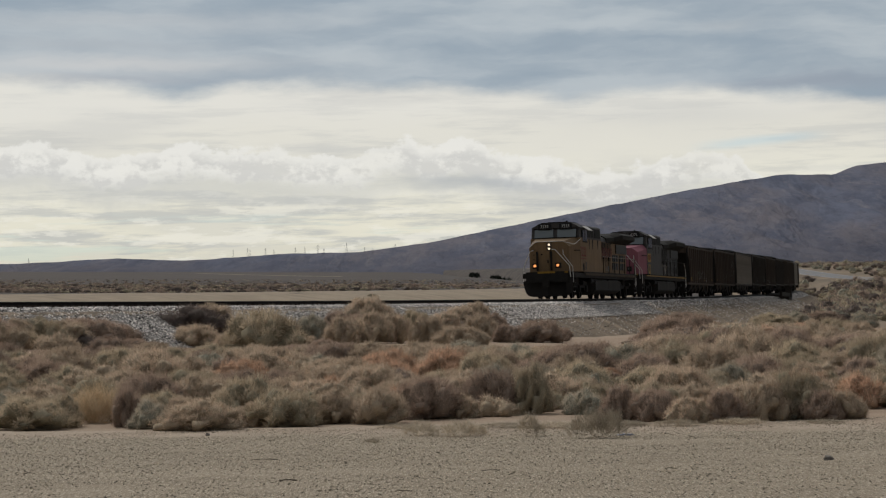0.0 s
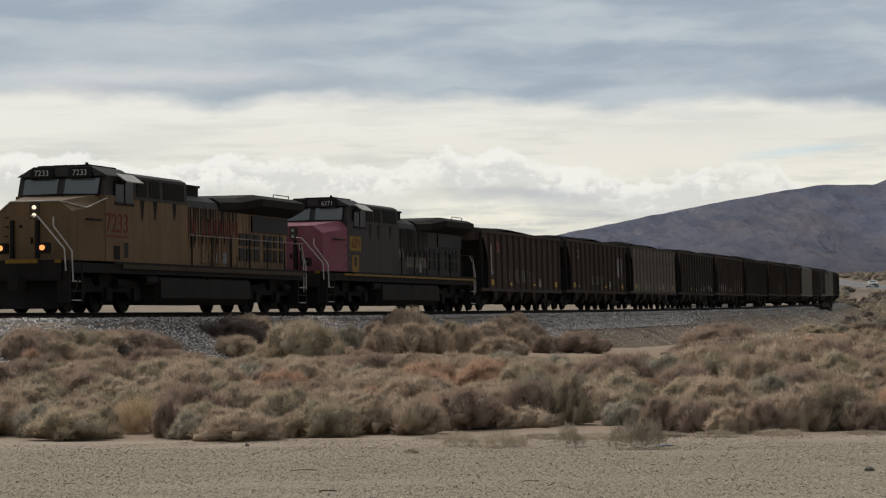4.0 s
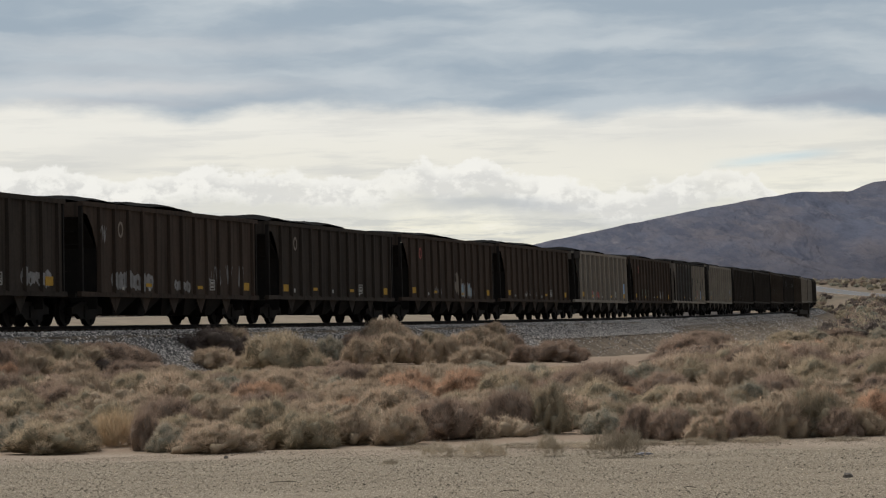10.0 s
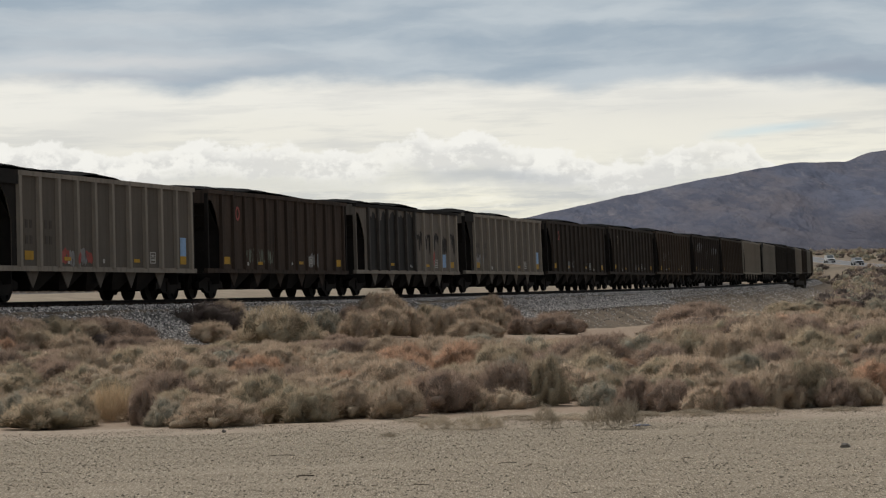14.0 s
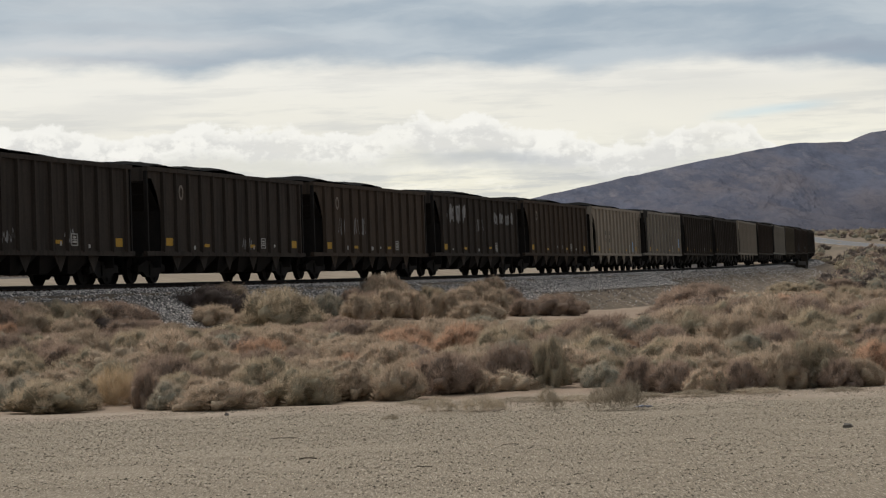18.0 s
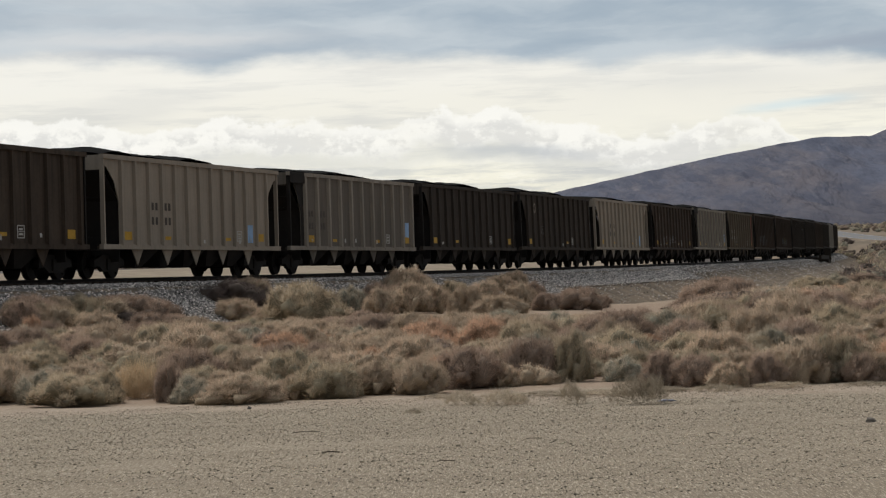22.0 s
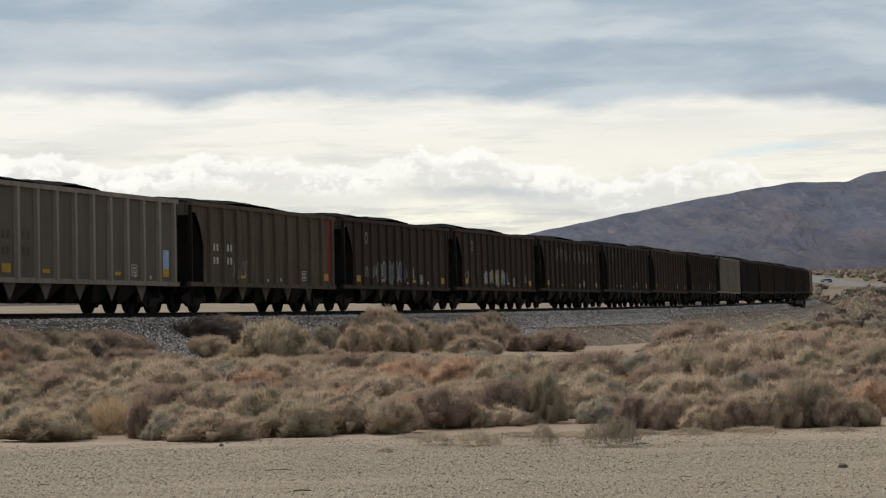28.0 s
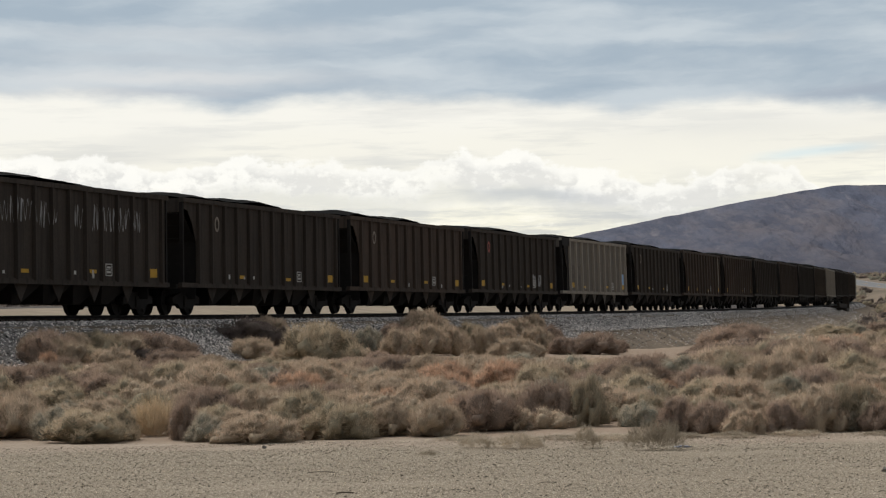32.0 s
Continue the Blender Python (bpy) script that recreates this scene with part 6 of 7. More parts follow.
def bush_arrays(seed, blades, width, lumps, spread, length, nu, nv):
    """Twigs and a mass inside, coloured darker for the shade there: vertices, triangles, normals, which material, and
    the tufts' middles and sizes.
    """
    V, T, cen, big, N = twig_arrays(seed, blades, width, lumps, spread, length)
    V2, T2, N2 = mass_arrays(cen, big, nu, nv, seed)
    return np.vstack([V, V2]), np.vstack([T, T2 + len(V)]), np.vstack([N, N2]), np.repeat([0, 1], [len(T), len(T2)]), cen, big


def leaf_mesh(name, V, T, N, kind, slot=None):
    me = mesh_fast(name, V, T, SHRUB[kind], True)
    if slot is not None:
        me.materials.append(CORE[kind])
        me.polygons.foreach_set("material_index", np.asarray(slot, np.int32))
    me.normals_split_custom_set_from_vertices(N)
    return me


def shrub_master(kind, seed):
    wide, lumps, spread, length, blades = {"straw": (0.006, 6, 0.5, 0.6, 3000), "dark": (0.006, 18, 0.7, 0.16, 5000), "brown": (0.0055, 24, 0.7, 0.15, 7000)}.get(kind, (0.0057, 28, 0.7, 0.125, 7500))
    if kind == "straw":
        V, T, cen, big, N = twig_arrays(seed, blades, wide, lumps, spread, length)
        slot = None
    else:
        V, T, N, slot, cen, big = bush_arrays(seed, blades, wide, lumps, spread, length, 40, 12)
    ob = new("shrub", leaf_mesh("shrub", V, T, N, kind, slot))
    r = random.Random(seed)
    for k in range(2):                   # bare stems that show low down
        a, out = k * 3.1 + r.uniform(-.4, .4), r.uniform(0.75, 0.95)
        part("stem", Solid().tube([(0.1 * math.cos(a), 0.1 * math.sin(a), 0.0), (0.5 * out * math.cos(a), 0.5 * out * math.sin(a), 0.10), (out * math.cos(a + .2), out * math.sin(a + .2), r.uniform(0.2, 0.4))], 0.014, 4), CORE[kind], ob)
    return ob


MASTERS = {k: [shrub_master(k, 40 + 7 * i + 3 * len(k)) for i in range(4 if k in ("tan", "olive", "brown") else 2)] for k in SHRUB}
SHRUB_LABEL = {"tan": "rounded dry tan desert shrub on sandy soil", "olive": "olive green-brown rabbitbrush on sandy soil", "grey": "low grey-green saltbush on sandy soil",
               "brown": "brown leafless desert shrub on sandy soil", "orange": "rust-orange dead desert shrub among scrub", "straw": "tuft of golden dry grass at the lot's edge",
               "dark": "dark tangled thicket of dead twigs"}
plant_rnd = random.Random(11)
taken = []


def shrub(kind, x, y, width, height):
    m = plant_rnd.choice(MASTERS[kind])
    ob = copy_thing(m, pose(0, 0, 0))
    z = float(ground_z([x], [y])[0])
    s, n = to_line([x], [y])
    if 2.0 < n[0] < 6.2:
        z = max(z, float(rail_z(s)[0] + np.interp(n[0], [2, 3, 4, 5, 6.2], [-0.3, -0.66, -1.06, -1.5, -2.12])))
    ob.matrix_basis = pose(x, y, z - 0.03, 0, 0, plant_rnd.uniform(0, 360)) @ Matrix.Diagonal((width * 0.62, width * 0.62, height * 1.2, 1))
    taken.append((x, y, width * 0.5))
    return tagged(ob, SHRUB_LABEL[kind], "shrub", "desert shrubs")


def plant_row(text):
    for item in text.split("|"):
        kind, *num = item.split()
        shrub(kind, *[float(v) for v in num])


# kind, place, width and height
# bushes at the foot of the bank
plant_row("grey -4.3 83.8 1.10 0.76|tan -3.1 78.9 1.12 0.84|tan -2.6 93.2 1.64 1.02|tan -2.2 83.7 1.39 0.95|brown -3.6 88.3 1.05 0.63|tan -1.4 85.0 1.17 1.01|brown -3.0 88.6 1.26 0.74|tan -1.9 93.6 1.38 0.80|tan -0.2 83.1 1.22 0.95|olive -0.7 96.7 1.38 0.83|tan 0.5 98.9 1.50 0.99|tan 1.3 105.8 1.36 0.70|tan 2.0 109.1 1.09 0.78|tan 0.9 81.2 1.62 0.69|tan 1.9 96.5 1.42 1.03|brown 2.7 106.2 1.06 0.86")
plant_row("brown 2.9 93.2 1.11 0.66|brown 4.2 94.7 1.91 0.81|brown 5.4 101.6 1.02 0.53|dark -7.6 75.4 2.07 0.72|tan -7.4 79.0 1.43 0.57|tan -7.3 72.9 1.46 0.66|olive -4.9 68.7 2.21 1.24|tan -10.1 65.3 1.32 0.56|brown -9.4 67.1 1.48 0.64|olive -10.4 64.0 1.11 0.62|olive -10.5 61.8 0.92 0.54|brown -11.4 61.5 1.25 0.59|brown -8.3 66.5 0.99 0.41|dark -6.7 77.0 0.73 0.62|dark -9.6 65.2 1.10 0.41")
# the slope beside the bend
plant_row("brown 9.6 97.4 2.14 1.02|brown 15.8 150.5 2.30 0.72|brown 8.1 89.3 1.32 0.47|brown 11.6 103.9 1.79 1.04|olive 7.9 66.8 1.47 0.73|brown 6.2 57.0 0.71 0.41|dark 6.3 55.0 0.55 0.24|olive 9.8 75.7 1.52 0.65|olive 15.1 110.7 1.70 0.80|olive 22.2 155.6 2.76 0.90|orange 14.9 97.8 1.69 0.70|brown 28.0 170.7 2.96 0.82|olive 18.0 106.1 2.10 0.92|tan 15.0 84.0 1.26 0.81|dark 10.0 68.1 1.01 0.36|orange 15.6 122.6 2.11 0.59")
plant_row("tan 19.2 120.2 1.27 0.75|grey 26.3 145.8 1.76 0.84|grey 25.9 168.9 1.79 0.81|olive 6.0 70.9 1.01 0.37")
# clumps farther in
plant_row("brown 3.8 55.7 1.22 0.61|orange 3.5 48.8 0.72 0.30|olive 4.6 55.4 0.95 0.48|tan 5.4 52.8 0.78 0.40|olive 6.2 49.7 1.00 0.50|tan 7.6 53.3 0.79 0.46|olive 7.6 48.7 0.98 0.49|tan 9.3 52.7 0.79 0.51|dark 9.8 56.7 0.71 0.41|brown -1.8 58.1 0.86 0.41|orange -6.0 51.3 1.38 0.47|olive -5.3 58.3 1.56 0.58|tan -4.8 64.1 0.95 0.40|brown -8.2 59.5 0.88 0.43|brown -3.6 43.8 1.09 0.50|olive -4.7 46.3 1.02 0.46")
plant_row("olive -7.2 47.2 1.04 0.52|tan -2.4 50.2 0.98 0.48|orange -1.8 43.2 0.84 0.43|olive -1.2 48.0 0.94 0.48|tan -3.1 54.4 1.06 0.47|orange -0.5 57.3 0.84 0.41|tan 0.3 57.0 0.97 0.43|tan 0.5 46.0 0.92 0.46|olive 2.1 56.2 1.12 0.48|tan 2.4 47.1 1.03 0.51|tan 4.0 39.2 0.77 0.43|olive 4.8 40.8 0.80 0.45|orange -10.5 56.4 0.60 0.63|brown -9.8 54.8 0.82 0.61|tan -8.9 52.5 1.01 0.51|tan -6.1 46.8 0.90 0.45")
plant_row("tan -0.6 41.7 0.83 0.44|tan 1.4 47.5 0.95 0.45|olive 3.9 43.7 0.87 0.44|tan 5.8 40.8 0.88 0.45|olive 6.6 40.2 0.77 0.43|tan -2.6 42.6 0.81 0.43|tan -6.6 59.3 0.99 0.43|tan 1.5 61.5 0.88 0.35|olive 2.6 42.2 0.80 0.40|olive -8.2 44.4 0.90 0.47|tan -6.9 42.2 0.85 0.41")
# the row along the lot's edge
plant_row("olive -6.0 35.4 1.19 0.48|grey -6.7 36.5 0.74 0.44|olive -5.6 35.9 0.54 0.47|straw -5.2 36.8 0.62 0.38|brown -4.6 35.6 0.41 0.55|grey -4.2 35.1 0.62 0.39|tan -3.3 33.6 1.06 0.40|olive -2.2 34.7 0.97 0.51|tan -1.5 35.4 0.79 0.47|tan -0.8 35.0 0.77 0.47|brown -0.1 36.2 0.96 0.60|brown 0.9 37.5 1.00 0.62|olive 1.5 37.2 0.58 0.72|grey 2.3 36.9 0.67 0.35|brown 2.7 34.7 0.59 0.46|brown 3.2 34.4 0.69 0.43")
plant_row("tan 3.6 33.6 0.58 0.37|brown 4.1 33.7 0.60 0.42|tan 4.7 34.1 0.75 0.56|olive 5.2 34.4 0.93 0.65|grey 5.2 34.2 0.44 0.30|tan 5.8 34.1 0.62 0.41|orange 6.6 36.9 0.73 0.50|olive -1.2 36.4 0.69 0.35|tan 0.4 36.3 0.52 0.35|olive 4.4 34.1 0.49 0.36|brown 5.5 33.9 0.54 0.38|tan -2.7 34.7 0.41 0.33|tan -5.5 37.5 0.45 0.40")
# more at the foot of the bank
plant_row("tan -10.9 60.4 1.31 0.70|tan -9.6 60.4 1.34 0.64|brown -8.3 61.3 1.21 0.59|tan -7.5 63.3 1.09 0.48|olive -6.6 58.9 1.16 0.48|tan -11.1 63.2 0.94 0.46|brown -10.0 67.0 1.16 0.48|brown -8.9 68.4 1.02 0.52|brown -11.3 59.3 0.89 0.72|tan -6.0 70.7 1.05 0.57|tan -4.0 71.1 1.05 0.51|brown -3.3 70.4 0.87 0.40|brown -4.9 81.6 0.82 0.50|grey -10.9 65.4 0.79 0.38|tan -11.6 60.1 0.73 0.58")
# thin weeds standing in the gravel
for x, y, w, h in ((-0.2, 31.3, .45, .16), (0.3, 30.9, .5, .19), (1.2, 30.5, .34, .27), (1.9, 29.8, .42, .32), (2.2, 29.7, .38, .32), (-0.8, 29.7, .2, .06), (.55, 31.2, .3, .12), (0.9, 33.0, .7, .07), (1.7, 32.8, .9, .08), (2.6, 33.1, .8, .07), (3.3, 32.7, .6, .09), (-0.5, 33.2, .6, .06), (4.2, 33.0, .7, .08), (5.3, 32.6, .5, .07), (2.0, 32.2, .5, .06)):
    V, T, cen, big, N = twig_arrays(int(x * 10) + 77, 1100, 0.012, 7, 0.5, 0.4)
    ob = new("weed", mesh_fast("weed", V, T, SHRUB["grey"]))
    ob.matrix_basis = pose(x, y, float(ground_z([x], [y])[0]) - 0.01) @ Matrix.Diagonal((w * 0.5, w * 0.5, h, 1))
    tagged(ob, "sparse grey-green weed in the gravel", "weed", "weeds on the lot")


def brush_mask(X, Y):
    """Where scrub grows: off the lot, off the bank, and not in the bare sandy washes."""
    s, n = to_line(X, Y)
    bare = (np.exp(-((n - 7.2) / 2.4) ** 2) * ease(s, 54, 62) * ease(-s, -102, -88)) + 0.9 * np.exp(-(((X - 0.178 * Y) / 5.0) ** 2 + ((Y - 150) / 26) ** 2))
    low = np.interp(s, [36, 46, 58, 90, 100, 200, 260], [5.2, 5.8, 7.2, 8.0, 7.2, 7.0, 5.6]) + 4 * (fbm(X / 5, Y / 8, 3, 48) - 0.5)
    reach = np.interp(X / np.maximum(Y, 1), [-0.06, -0.01, 0.02, 0.03, 0.07, 0.085, 0.1], [4000, 95, 92, 86, 84, 100, 4000])      # a sandy clearing below the bank
    return (n > low) & (Y < reach + 8 * (fbm(X / 4, Y / 30, 2, 49) - 0.5)) & (Y > LOT_EDGE + 1.6) & (bare < 0.35 + 0.3 * (fbm(X / 4, Y / 9, 3, 44) - 0.5))


def top_limit(x, y, h):
    """Below the bank the scrub stays low, so that its stones are open to view."""
    el = float(np.interp(x / y, [-0.1, 0.015, 0.03, 0.083, 0.094, 0.107, 0.131, 0.155, 0.18], [-0.0125, -0.0120, -0.0148, -0.0150, -0.0085, -0.0056, -0.0056, -0.0064, -0.0092]))
    return min(h, EYE + el * y - float(ground_z([x], [y])[0]))


def pick_kind(x, y, r):
    h = float(fbm(x / 3.5, y / 6, 3, 61))
    if h > 0.62:
        return r.choice(["orange", "tan", "tan", "tan", "olive", "tan"])
    if h < 0.40:
        return r.choice(["brown", "brown", "olive", "tan", "brown", "tan"])
    return r.choice(["tan", "tan", "olive", "brown", "olive", "tan", "brown", "tan", "grey"])


cand_y = np.sqrt(rng.uniform(36.5 ** 2, 66 ** 2, 1500))
cand_x = cand_y * rng.uniform(-0.22, 0.22, len(cand_y))
ok = brush_mask(cand_x, cand_y)
made = 0
for x, y in zip(cand_x[ok], cand_y[ok]):
    if made >= 240:
        break
    w = plant_rnd.uniform(0.6, 1.3) * (0.85 + 0.4 * ease(y, 36, 60))
    h = top_limit(x, y, w * plant_rnd.uniform(0.42, 0.62))
    if h < 0.16:
        continue
    if any((x - a) ** 2 + (y - b) ** 2 < (0.55 * (w * 0.5 + c)) ** 2 for a, b, c in taken):
        continue
    shrub(pick_kind(x, y, plant_rnd), float(x), float(y), float(w), float(h))
    made += 1

# the rest of the scrub, uncounted
LOWS = [bush_arrays(300 + 11 * i, 1300, 0.0085, 17, 0.7, 0.135, 26, 8)[:4] for i in range(6)]
MIDS = [bush_arrays(350 + i, 700, 0.012, 15, 0.7, 0.13, 20, 7)[:4] for i in range(5)]
TINY = [bush_arrays(450 + i, 36, 0.05, 6, 0.7, 0.24, 8, 3)[:4] for i in range(4)]
FARS = [bush_arrays(400 + i, 90, 0.030, 7, 0.7, 0.22, 9, 4)[:4] for i in range(4)]


def scrub(name, places, label):
    """places: kind -> list of (x, y, z, width, height, protos)."""
    for kind, rows in places.items():
        Vs, Ts, Ns, Ss, o = [], [], [], [], 0
        for x, y, z, w, h, protos in rows:
            V, T, N, slot = protos[plant_rnd.randrange(len(protos))]
            a = plant_rnd.uniform(0, 6.283)
            c, s = math.cos(a), math.sin(a)
            Vs.append(np.stack([(V[:, 0] * c - V[:, 1] * s) * w * 0.56 + x, (V[:, 0] * s + V[:, 1] * c) * w * 0.56 + y, V[:, 2] * h + z - 0.03], 1))
            Ts.append(T + o)
            Ss.append(slot)
            Ns.append(np.stack([N[:, 0] * c - N[:, 1] * s, N[:, 0] * s + N[:, 1] * c, N[:, 2]], 1))
            o += len(V)
        if Vs:
            tagged(new(name, leaf_mesh(name, np.vstack(Vs), np.vstack(Ts), np.vstack(Ns), kind, np.concatenate(Ss))), label % kind, "scrub", kind="stuff")


near_scrub, far_scrub, plain_scrub = {}, {}, {}
Yc = np.concatenate([np.sqrt(rng.uniform(36.6 ** 2, 100 ** 2, 5200)), rng.uniform(37, 60, 1200)])
Xc = Yc * rng.uniform(-0.225, 0.225, len(Yc))
ok = brush_mask(Xc, Yc)
Xc, Yc = Xc[ok], Yc[ok]
Zc = ground_z(Xc, Yc)
for x, y, z in zip(Xc, Yc, Zc):
    w = plant_rnd.uniform(0.5, 1.35) * (0.8 + 0.9 * float(ease(y, 45, 95)))
    h = top_limit(x, y, w * plant_rnd.uniform(0.42, 0.64))
    if h < 0.12:
        continue
    if any((x - a) ** 2 + (y - b) ** 2 < ((0.80 if y < 55 else 0.88) * (w * 0.5 + c)) ** 2 for a, b, c in taken if abs(x - a) < 2.5):
        continue
    taken.append((x, y, w * 0.5))
    near_scrub.setdefault(pick_kind(x, y, plant_rnd), []).append((x, y, z, w, h, LOWS if y < 62 else MIDS))
scrub("scrub", near_scrub, "low %s desert scrub between the lot and the bank")
Yc = rng.uniform(85, 820, 5200) ** 1.0
Xc = Yc * rng.uniform(0.02, 0.24, len(Yc))
ok = brush_mask(Xc, Yc)
Xc, Yc = Xc[ok], Yc[ok]
Zc = ground_z(Xc, Yc)
for x, y, z in zip(Xc, Yc, Zc):
    if abs(x - 88) < 9 and y > 430 or (0.16 * y < x < 98 and 440 < y < 500):
        continue
    w = plant_rnd.uniform(1.0, 2.2) + 0.9 * plant_rnd.random() * float(ease(y, 140, 260))
    if y < 220:
        if any((x - a) ** 2 + (y - b) ** 2 < (0.7 * (w * 0.5 + c)) ** 2 for a, b, c in taken if abs(x - a) < 3.5):
            continue
        taken.append((x, y, w * 0.5))
    h = w * plant_rnd.uniform(0.35, 0.6)
    if y < 190:
        h = top_limit(x, y, h)
        if h < 0.2 or float(fbm(x / 7, y / 16, 3, 47)) < 0.42:            # sandy gaps
            continue
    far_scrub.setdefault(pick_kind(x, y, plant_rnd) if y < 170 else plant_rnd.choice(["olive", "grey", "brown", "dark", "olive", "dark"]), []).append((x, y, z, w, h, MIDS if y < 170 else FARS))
scrub("far_scrub", far_scrub, "distant %s scrub on the slope beside the track")
Yc = np.concatenate([rng.uniform(170, 420, 2600), rng.uniform(420, 900, 1400)])
Xc = Yc * rng.uniform(-0.22, 0.06, len(Yc))
nl = to_line(Xc, Yc)[1]
ok = (nl < -31) | ((nl < -20) & (rng.random(len(Yc)) < 0.03))
for x, y, z in zip(Xc[ok], Yc[ok], ground_z(Xc[ok], Yc[ok])):
    w = plant_rnd.uniform(0.6, 1.4)
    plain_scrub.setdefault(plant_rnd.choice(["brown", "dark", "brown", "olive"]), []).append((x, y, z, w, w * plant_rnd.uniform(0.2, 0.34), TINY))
scrub("plain_scrub", plain_scrub, "sparse %s scrub on the plain beyond the track")
for group in MASTERS.values():
    for m in group:
        for ob in [m, *m.children_recursive]:
            bpy.data.objects.remove(ob)


# ---- things on the lot ----
def lump(name, x, y, w, d, h, mat, label, category, seed):
    r = random.Random(seed)
    bm = bmesh.new()
    bmesh.ops.create_icosphere(bm, subdivisions=2, radius=1.0)
    for v in bm.verts:
        k = 1 + r.uniform(-0.22, 0.22)
        v.co = Vector((v.co.x * w * k, v.co.y * d * k, max(v.co.z, -0.45) * h * k))
    me = bpy.data.meshes.new(name)
    bm.to_mesh(me)
    bm.free()
    me.materials.append(mat)
    ob = new(name, me)
    ob.matrix_basis = pose(x, y, float(ground_z([x], [y])[0]) + 0.35 * h, 0, 0, r.uniform(0, 180))
    return tagged(ob, label, category)


lump("stone", 4.08, 24.8, 0.055, 0.04, 0.036, ROCK, "single grey stone lying on gravel", "stone", 1)
lump("stone", 4.35, 21.6, 0.05, 0.04, 0.05, ROCK, "small dark stone lying on gravel", "stone", 2)
lump("clod", -3.05, 31.9, 0.03, 0.03, 0.03, ROCK, "small dark clod on pale dirt", "stone", 3)
for x, y, ln, turn, lab in ((-1.43, 23.0, 0.17, 4, "short dark weathered stick on gravel"), (-0.3, 21.4, 0.16, -8, "thin dry twig on gravel"), (-4.2, 24.6, 0.12, 10, "thin dry twig on gravel"),
                            (0.55, 24.0, 0.2, 20, "thin dry twig on gravel"), (2.35, 23.9, 0.12, -5, "thin dry twig on gravel"), (-1.9, 26.4, 0.3, 2, "low smear of dry twigs on dirt")):
    tw = Solid().tube([(-ln * 0.5, 0, 0.006), (-ln * 0.15, 0.01, 0.014), (ln * 0.2, -0.006, 0.012), (ln * 0.5, 0.01, 0.005)], 0.0065 if x == -1.43 else 0.0035, 6)
    ob = new("stick", tw.mesh("stick", STICK))
    ob.matrix_basis = pose(x, y, float(ground_z([x], [y])[0]), 0, 0, turn)
    tagged(ob, lab, "stick")
lit = new("litter", Solid().prism([(-0.11, 0.008), (-0.03, 0.026), (0.08, 0.02), (0.12, 0.006), (0.0, 0.0)], -0.05, 0.05).mesh("litter", CARD))
lit.matrix_basis = pose(2.41, 30.3, float(ground_z([2.41], [30.3])[0]), 0, 0, 8)
tagged(lit, "crumpled pale blue scrap of litter", "litter")

# ---- timber culvert under the track ----
culvert = tagged(new("timber_culvert"), "dark timber culvert deck on posts beside the rails", "culvert")
cs = 218.0
cx, cy, ca = line(cs)
culvert.matrix_basis = pose(float(cx), float(cy), float(rail_z(cs)), 0, 0, math.degrees(ca))
part("deck", Solid().box(-7.0, 7.0, -2.9, -1.3, -0.32, -0.1), TIMBER, culvert)
part("kerb_beam", Solid().box(-7.0, 7.0, -3.0, -2.75, -0.28, 0.12), TIMBER, culvert)
for x in (-6.2, -2.6, 1.0):
    part("post", Solid().box(x - 0.16, x + 0.16, -2.95, -2.65, -1.7, -0.3), TIMBER, culvert)
part("cross_beam", Solid().box(-6.6, 1.4, -2.98, -2.62, -1.0, -0.75), TIMBER, culvert)
part("wing_wall", Solid().box(2.0, 6.6, -3.2, -2.6, -1.5, -0.32), TIMBER, culvert)
hut = tagged(new("signal_cabinet"), "small dark trackside equipment cabinet on the bank", "cabinet")
hx, hy = beside(227.0, 2.75)
hut.matrix_basis = pose(float(hx), float(hy), float(rail_z(227.0)) - 0.5, 0, 0, math.degrees(float(line(227.0)[2])))
part("body", Solid().box(-0.5, 0.5, -0.35, 0.35, 0.0, 1.25), TIMBER, hut)
part("roof", Solid().prism([(-0.42, 1.25), (0.0, 1.4), (0.42, 1.25)], -0.58, 0.58, "x"), TIMBER, hut)

# ---- the highway that comes round behind the train ----
def road_x(y):
    """The highway's middle, by its distance ahead."""
    ys = np.arange(-400, 1601, 10.0)
    xs = np.interp(ys, [-400, 0, 200, 300, 340, 400, 450, 490, 575, 640, 900, 1600], [300, 215, 160, 128, 112, 94, 88, 86.8, 88.4, 89.5, 92, 60])
    xs = np.convolve(np.pad(xs, 4, mode="edge"), np.ones(9) / 9, "valid")
    return np.interp(y, ys, xs)


def road_at(y):
    x = float(road_x(y))
    return x, float(y), float(ground_z([x], [y])[0]) + 0.3


us = np.arange(1500, -100, -12.0)
mid = np.array([road_at(u) for u in us])
tan = np.gradient(mid, axis=0)
nor = np.stack([-tan[:, 1], tan[:, 0]], 1) / np.hypot(tan[:, 0], tan[:, 1])[:, None]
RW = 3.7
L = np.column_stack([mid[:, :2] + nor * RW, mid[:, 2]])
Rr_ = np.column_stack([mid[:, :2] - nor * RW, mid[:, 2]])
Lb = np.column_stack([mid[:, :2] + nor * (RW + 5), mid[:, 2] - 1.2])
Rb = np.column_stack([mid[:, :2] - nor * (RW + 5), mid[:, 2] - 1.2])
V = np.stack([Lb, L, Rr_, Rb], 1).reshape(-1, 3)
idx = np.arange(len(V)).reshape(len(us), 4)


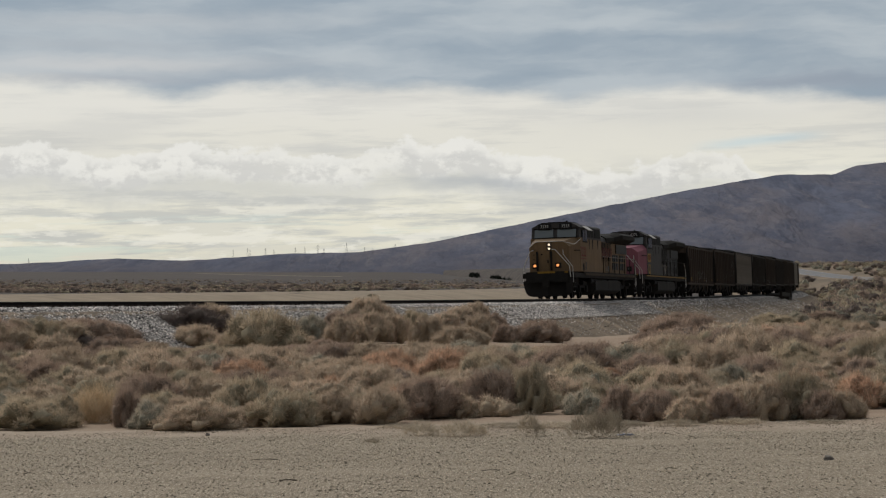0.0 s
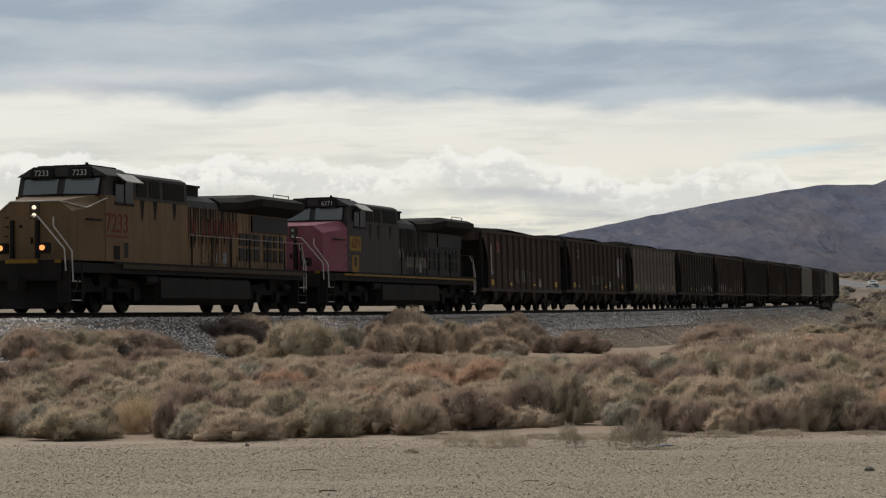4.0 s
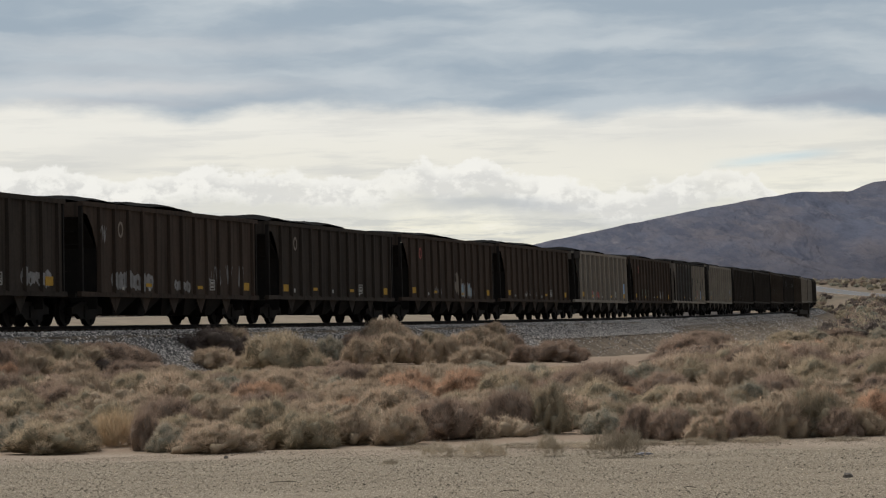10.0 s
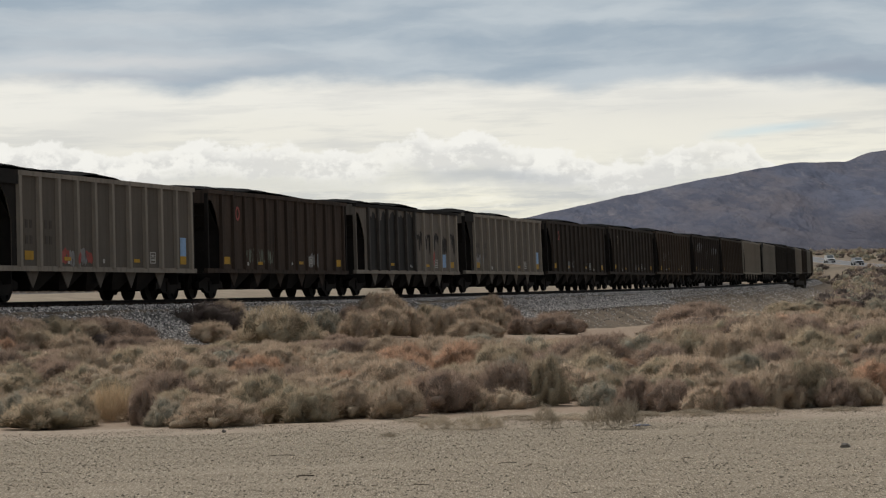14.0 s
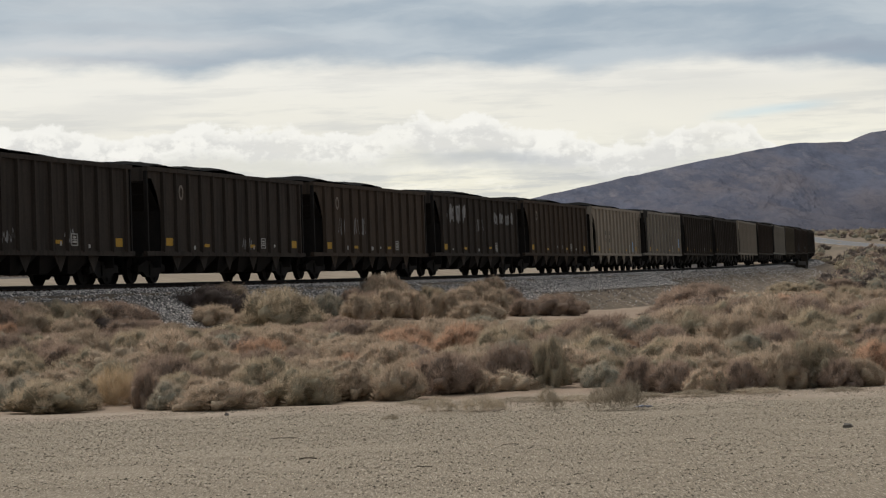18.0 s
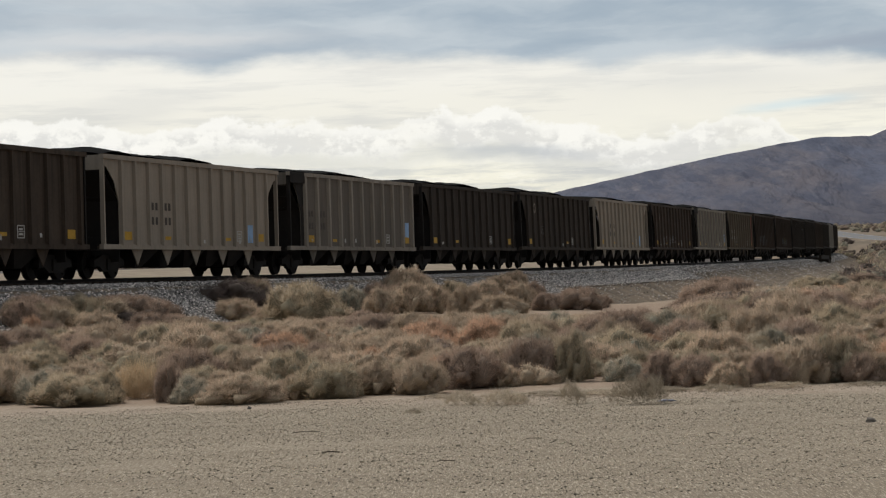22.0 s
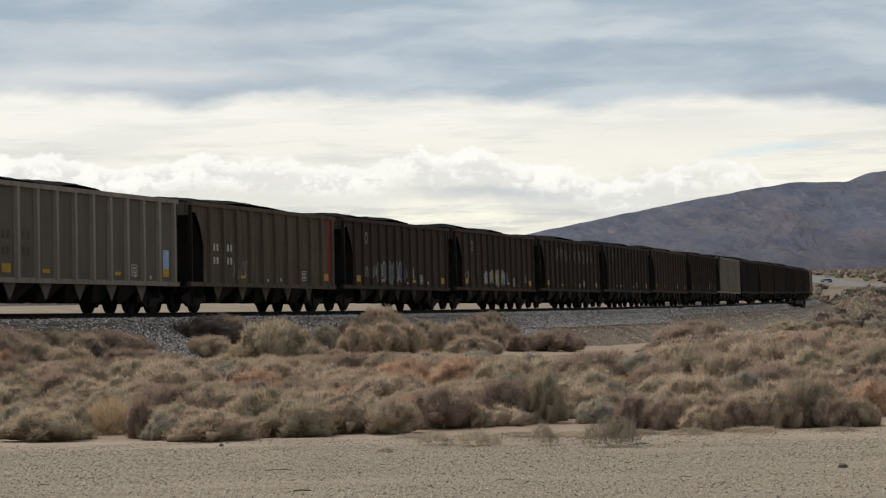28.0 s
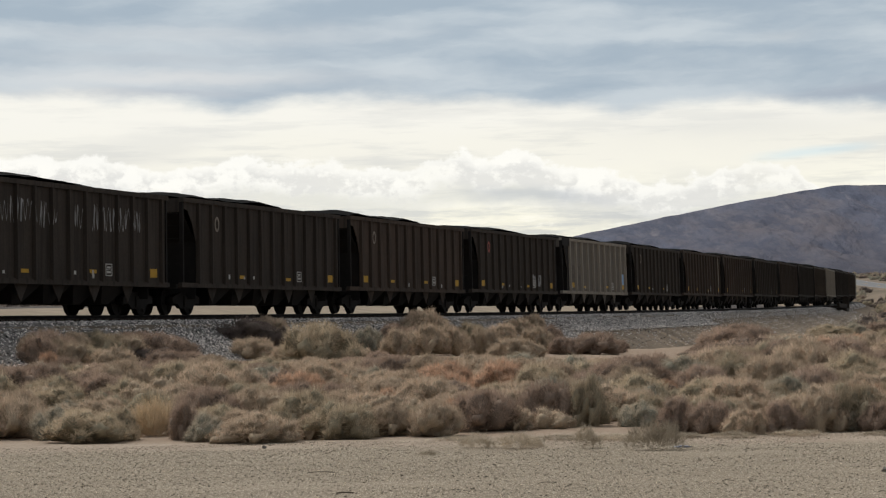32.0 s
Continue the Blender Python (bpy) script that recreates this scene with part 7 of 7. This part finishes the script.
def road_tris(cols):
    q = np.concatenate([np.stack([idx[:-1, c], idx[:-1, c + 1], idx[1:, c + 1], idx[1:, c]], -1) for c in cols])
    return np.concatenate([q[:, [0, 1, 2]], q[:, [0, 2, 3]]])


road = tagged(new("highway", mesh_fast("highway", V, road_tris([1]), ASPHALT)), "pale grey two-lane highway curving across the slope", "road", kind="structure")
part("road_bank", mesh_fast("road_bank", V, road_tris([0, 2]), EARTH), None, road)
for off, dash in ((0.0, True), (RW - 0.5, False), (-RW + 0.5, False)):
    a = np.column_stack([mid[:, :2] + nor * (off + 0.09), mid[:, 2] + 0.02])
    b = np.column_stack([mid[:, :2] + nor * (off - 0.09), mid[:, 2] + 0.02])
    vv = np.stack([a, b], 1).reshape(-1, 3)
    tt = [t for i in range(0, len(us) - 1, 2 if dash else 1) for t in ((2 * i, 2 * i + 1, 2 * i + 3), (2 * i, 2 * i + 3, 2 * i + 2))]
    part("lane_line", mesh_fast("lane_line", vv, np.array(tt), YELLOW_MARK if dash else WHITE_MARK), None, road)


def vehicle(body_mat, tall, label, kind):
    v = new(kind)
    part("body", Solid().prism([(-2.4, 0.35), (2.4, 0.35), (2.45, 0.8), (1.4, 0.98), (-2.4, 1.0)], -0.92, 0.92), body_mat, v)
    part("cabin", Solid().prism([(-2.3 if tall else -1.5, 0.98), (1.35, 0.96), (0.55, tall + 1.45), (-2.1 if tall else -1.0, tall + 1.45)], -0.8, 0.8), body_mat, v)
    part("windscreen", Solid().add([(1.33, -0.7, 1.0), (1.33, 0.7, 1.0), (0.68, 0.66, tall + 1.38), (0.68, -0.66, tall + 1.38), (1.28, -0.7, 1.0), (1.28, 0.7, 1.0), (0.6, 0.66, tall + 1.38), (0.6, -0.66, tall + 1.38)],
                                   [(0, 1, 2, 3), (7, 6, 5, 4), (0, 4, 5, 1), (1, 5, 6, 2), (2, 6, 7, 3), (3, 7, 4, 0)]), glass, v)
    part("grille", Solid().box(2.42, 2.47, -0.6, 0.6, 0.5, 0.78), RUBBER, v)
    for x in (-1.5, 1.5):
        for y in (-0.85, 0.85):
            part("wheel", Solid().disc(x, 0.36, 0.36, y - 0.12, y + 0.12, 14), RUBBER, v)
    return tagged(v, label, "vehicle", "vehicles on the highway")


vehicles = [vehicle(CAR_WHITE, 0.25, "white van driving on the highway", "van"), vehicle(CAR_GREY, 0.1, "silver car driving on the highway", "car"),
            vehicle(CAR_WHITE, 0.0, "white car driving on the highway", "car"), vehicle(CAR_GREY, 0.0, "pale silver car driving on the highway", "car")]


# ---- far off on the plain ----
def pylon(x, y, z, h, k):
    p = new("pylon")
    s = Solid()
    for sx in (-1, 1):
        for sy in (-1, 1):
            s.tube([(sx * h * 0.09, sy * h * 0.09, 0), (sx * h * 0.025, sy * h * 0.025, h * 0.72), (sx * 0.2, sy * 0.2, h)], 0.09, 4)
    part("mast", s, PYLON, p)
    for zz in (0.68, 0.82):
        part("cross_arm", Solid().tube([(-h * 0.16, 0, h * zz), (h * 0.16, 0, h * zz)], 0.09, 4), PYLON, p)
    p.matrix_basis = pose(x, y, z, 0, 0, k)
    return tagged(p, "distant lattice power pylon on the low ridge", "pylon", "pylons along the ridge")


for az, h in ((-0.0835, 30), (-0.0775, 38), (-0.0765, 30), (-0.070, 34), (-0.0665, 28), (-0.0575, 36), (-0.0535, 36), (-0.048, 46), (-0.0455, 30), (-0.0360, 52), (-0.0285, 34), (-0.0250, 26), (-0.0155, 42), (-0.168, 26)):
    dist = 4150.0
    pylon(dist * math.sin(az), dist * math.cos(az), EYE + dist * (0.0255 if az > -0.1 else 0.0238), 0.42 * h, 20)


def far_tree(x, y, z, h, r):
    t = new("tree")
    part("trunk", Solid().tube([(0, 0, 0), (0, 0, h * 0.35)], 0.25, 6), TIMBER, t)
    V, T = twig_arrays(int(x * 3) % 97, 400, 0.10, 9, 0.6, 0.3)[:2]
    V2, T2, _ = mass_arrays(np.array([(0, 0, 0.35), (0.2, 0.1, 0.6)]), np.array([0.7, 0.5]), 12, 7, 3)
    crown = part("crown", mesh_fast("crown", V * np.array([r, r, h * 0.8]) + np.array([0, 0, h * 0.15]), T, TREE_DARK), None, t)
    part("inner_crown", mesh_fast("inner_crown", V2 * np.array([r, r, h * 0.75]), T2, TREE_DARK), None, t)
    t.matrix_basis = pose(x, y, z)
    return tagged(t, "dark evergreen tree far out on the plain", "tree", "trees on the plain")


for az, h, r in ((0.0255, 4.6, 1.9), (0.0278, 5.2, 2.0), (0.0300, 5.0, 1.9), (0.0322, 4.8, 1.7), (0.0165, 2.6, 1.6), (0.0185, 2.8, 1.6)):
    d = 1250.0
    far_tree(d * math.sin(az), d * math.cos(az), float(ground_z([d * math.sin(az)], [d * math.cos(az)])[0]), h, r)


# ---- what moves ----
def train_at(t):
    """How far along the line the first hopper car's front coupler stands."""
    return 70.5 - 17.75 * (t - 4) + 0.0085 * (t - 4) ** 2


def on_line(s):
    x, y, a = line(s)
    bend = np.interp(s, BEND_AT, BEND)
    lean = float(np.clip(-1.4 * bend, -0.7, 0.7))            # the outer rail lies a little higher in bends
    return pose(float(x), float(y), float(rail_z(s)), 0, 0, math.degrees(a) + 180) @ pose(0, 0, 0, -lean, 0, 0)


def along(offset):
    return [(t, on_line(train_at(t) + offset)) for t in range(0, 33)]


def share_keys(source, others):
    for ob in others:
        ob.rotation_mode = "QUATERNION"
        ob.animation_data_create()
        ob.animation_data.action = source.animation_data.action
        ob.animation_data.action_slot = source.animation_data.action_slot


def motions():
    walk(engines[0], along(1.0 - 1.5 * LOCO))
    walk(engines[1], along(1.25 - 0.5 * LOCO))
    for i, (car, load) in enumerate(zip(cars, loads)):
        rows = along((i + 0.5) * CAR + 1.35)
        walk(car, rows)
        walk(load, rows)
    # wheels roll without slipping
    sets = {}
    for thing in [*engines, *cars]:
        for ob in thing.children_recursive:
            if ob.name.split(".")[0] == "wheelset":
                sets.setdefault((round(ob.location.x, 2), round(ob.location.z, 3)), []).append(ob)
    for (x, radius), group in sets.items():
        rows = [(k / FPS, pose(x, 0, radius, 0, math.degrees((train_at(0) - train_at(k / FPS)) / radius) % 360, 0)) for k in range(0, 32 * FPS + 1)]
        walk(group[0], rows)
        share_keys(group[0], group[1:])

    # traffic on the highway, seen for a few seconds at a time
    for v, (t0, y0) in zip(vehicles, ((13.0, 556.0), (13.0, 519.0), (4.0, 508.0), (29.0, 510.0))):
        rows = []
        for k in range(0, 33):
            y = min(max(y0 - 25.0 * (k - t0), -60.0), 1480.0)
            a, b = road_at(y), road_at(y - 6)
            turn = math.atan2(b[1] - a[1], b[0] - a[0])
            rows.append((k, pose(a[0] + 2.0 * math.sin(turn), a[1] - 2.0 * math.cos(turn), a[2] + 0.03, 0, 0, math.degrees(turn))))
        walk(v, rows)


motions()
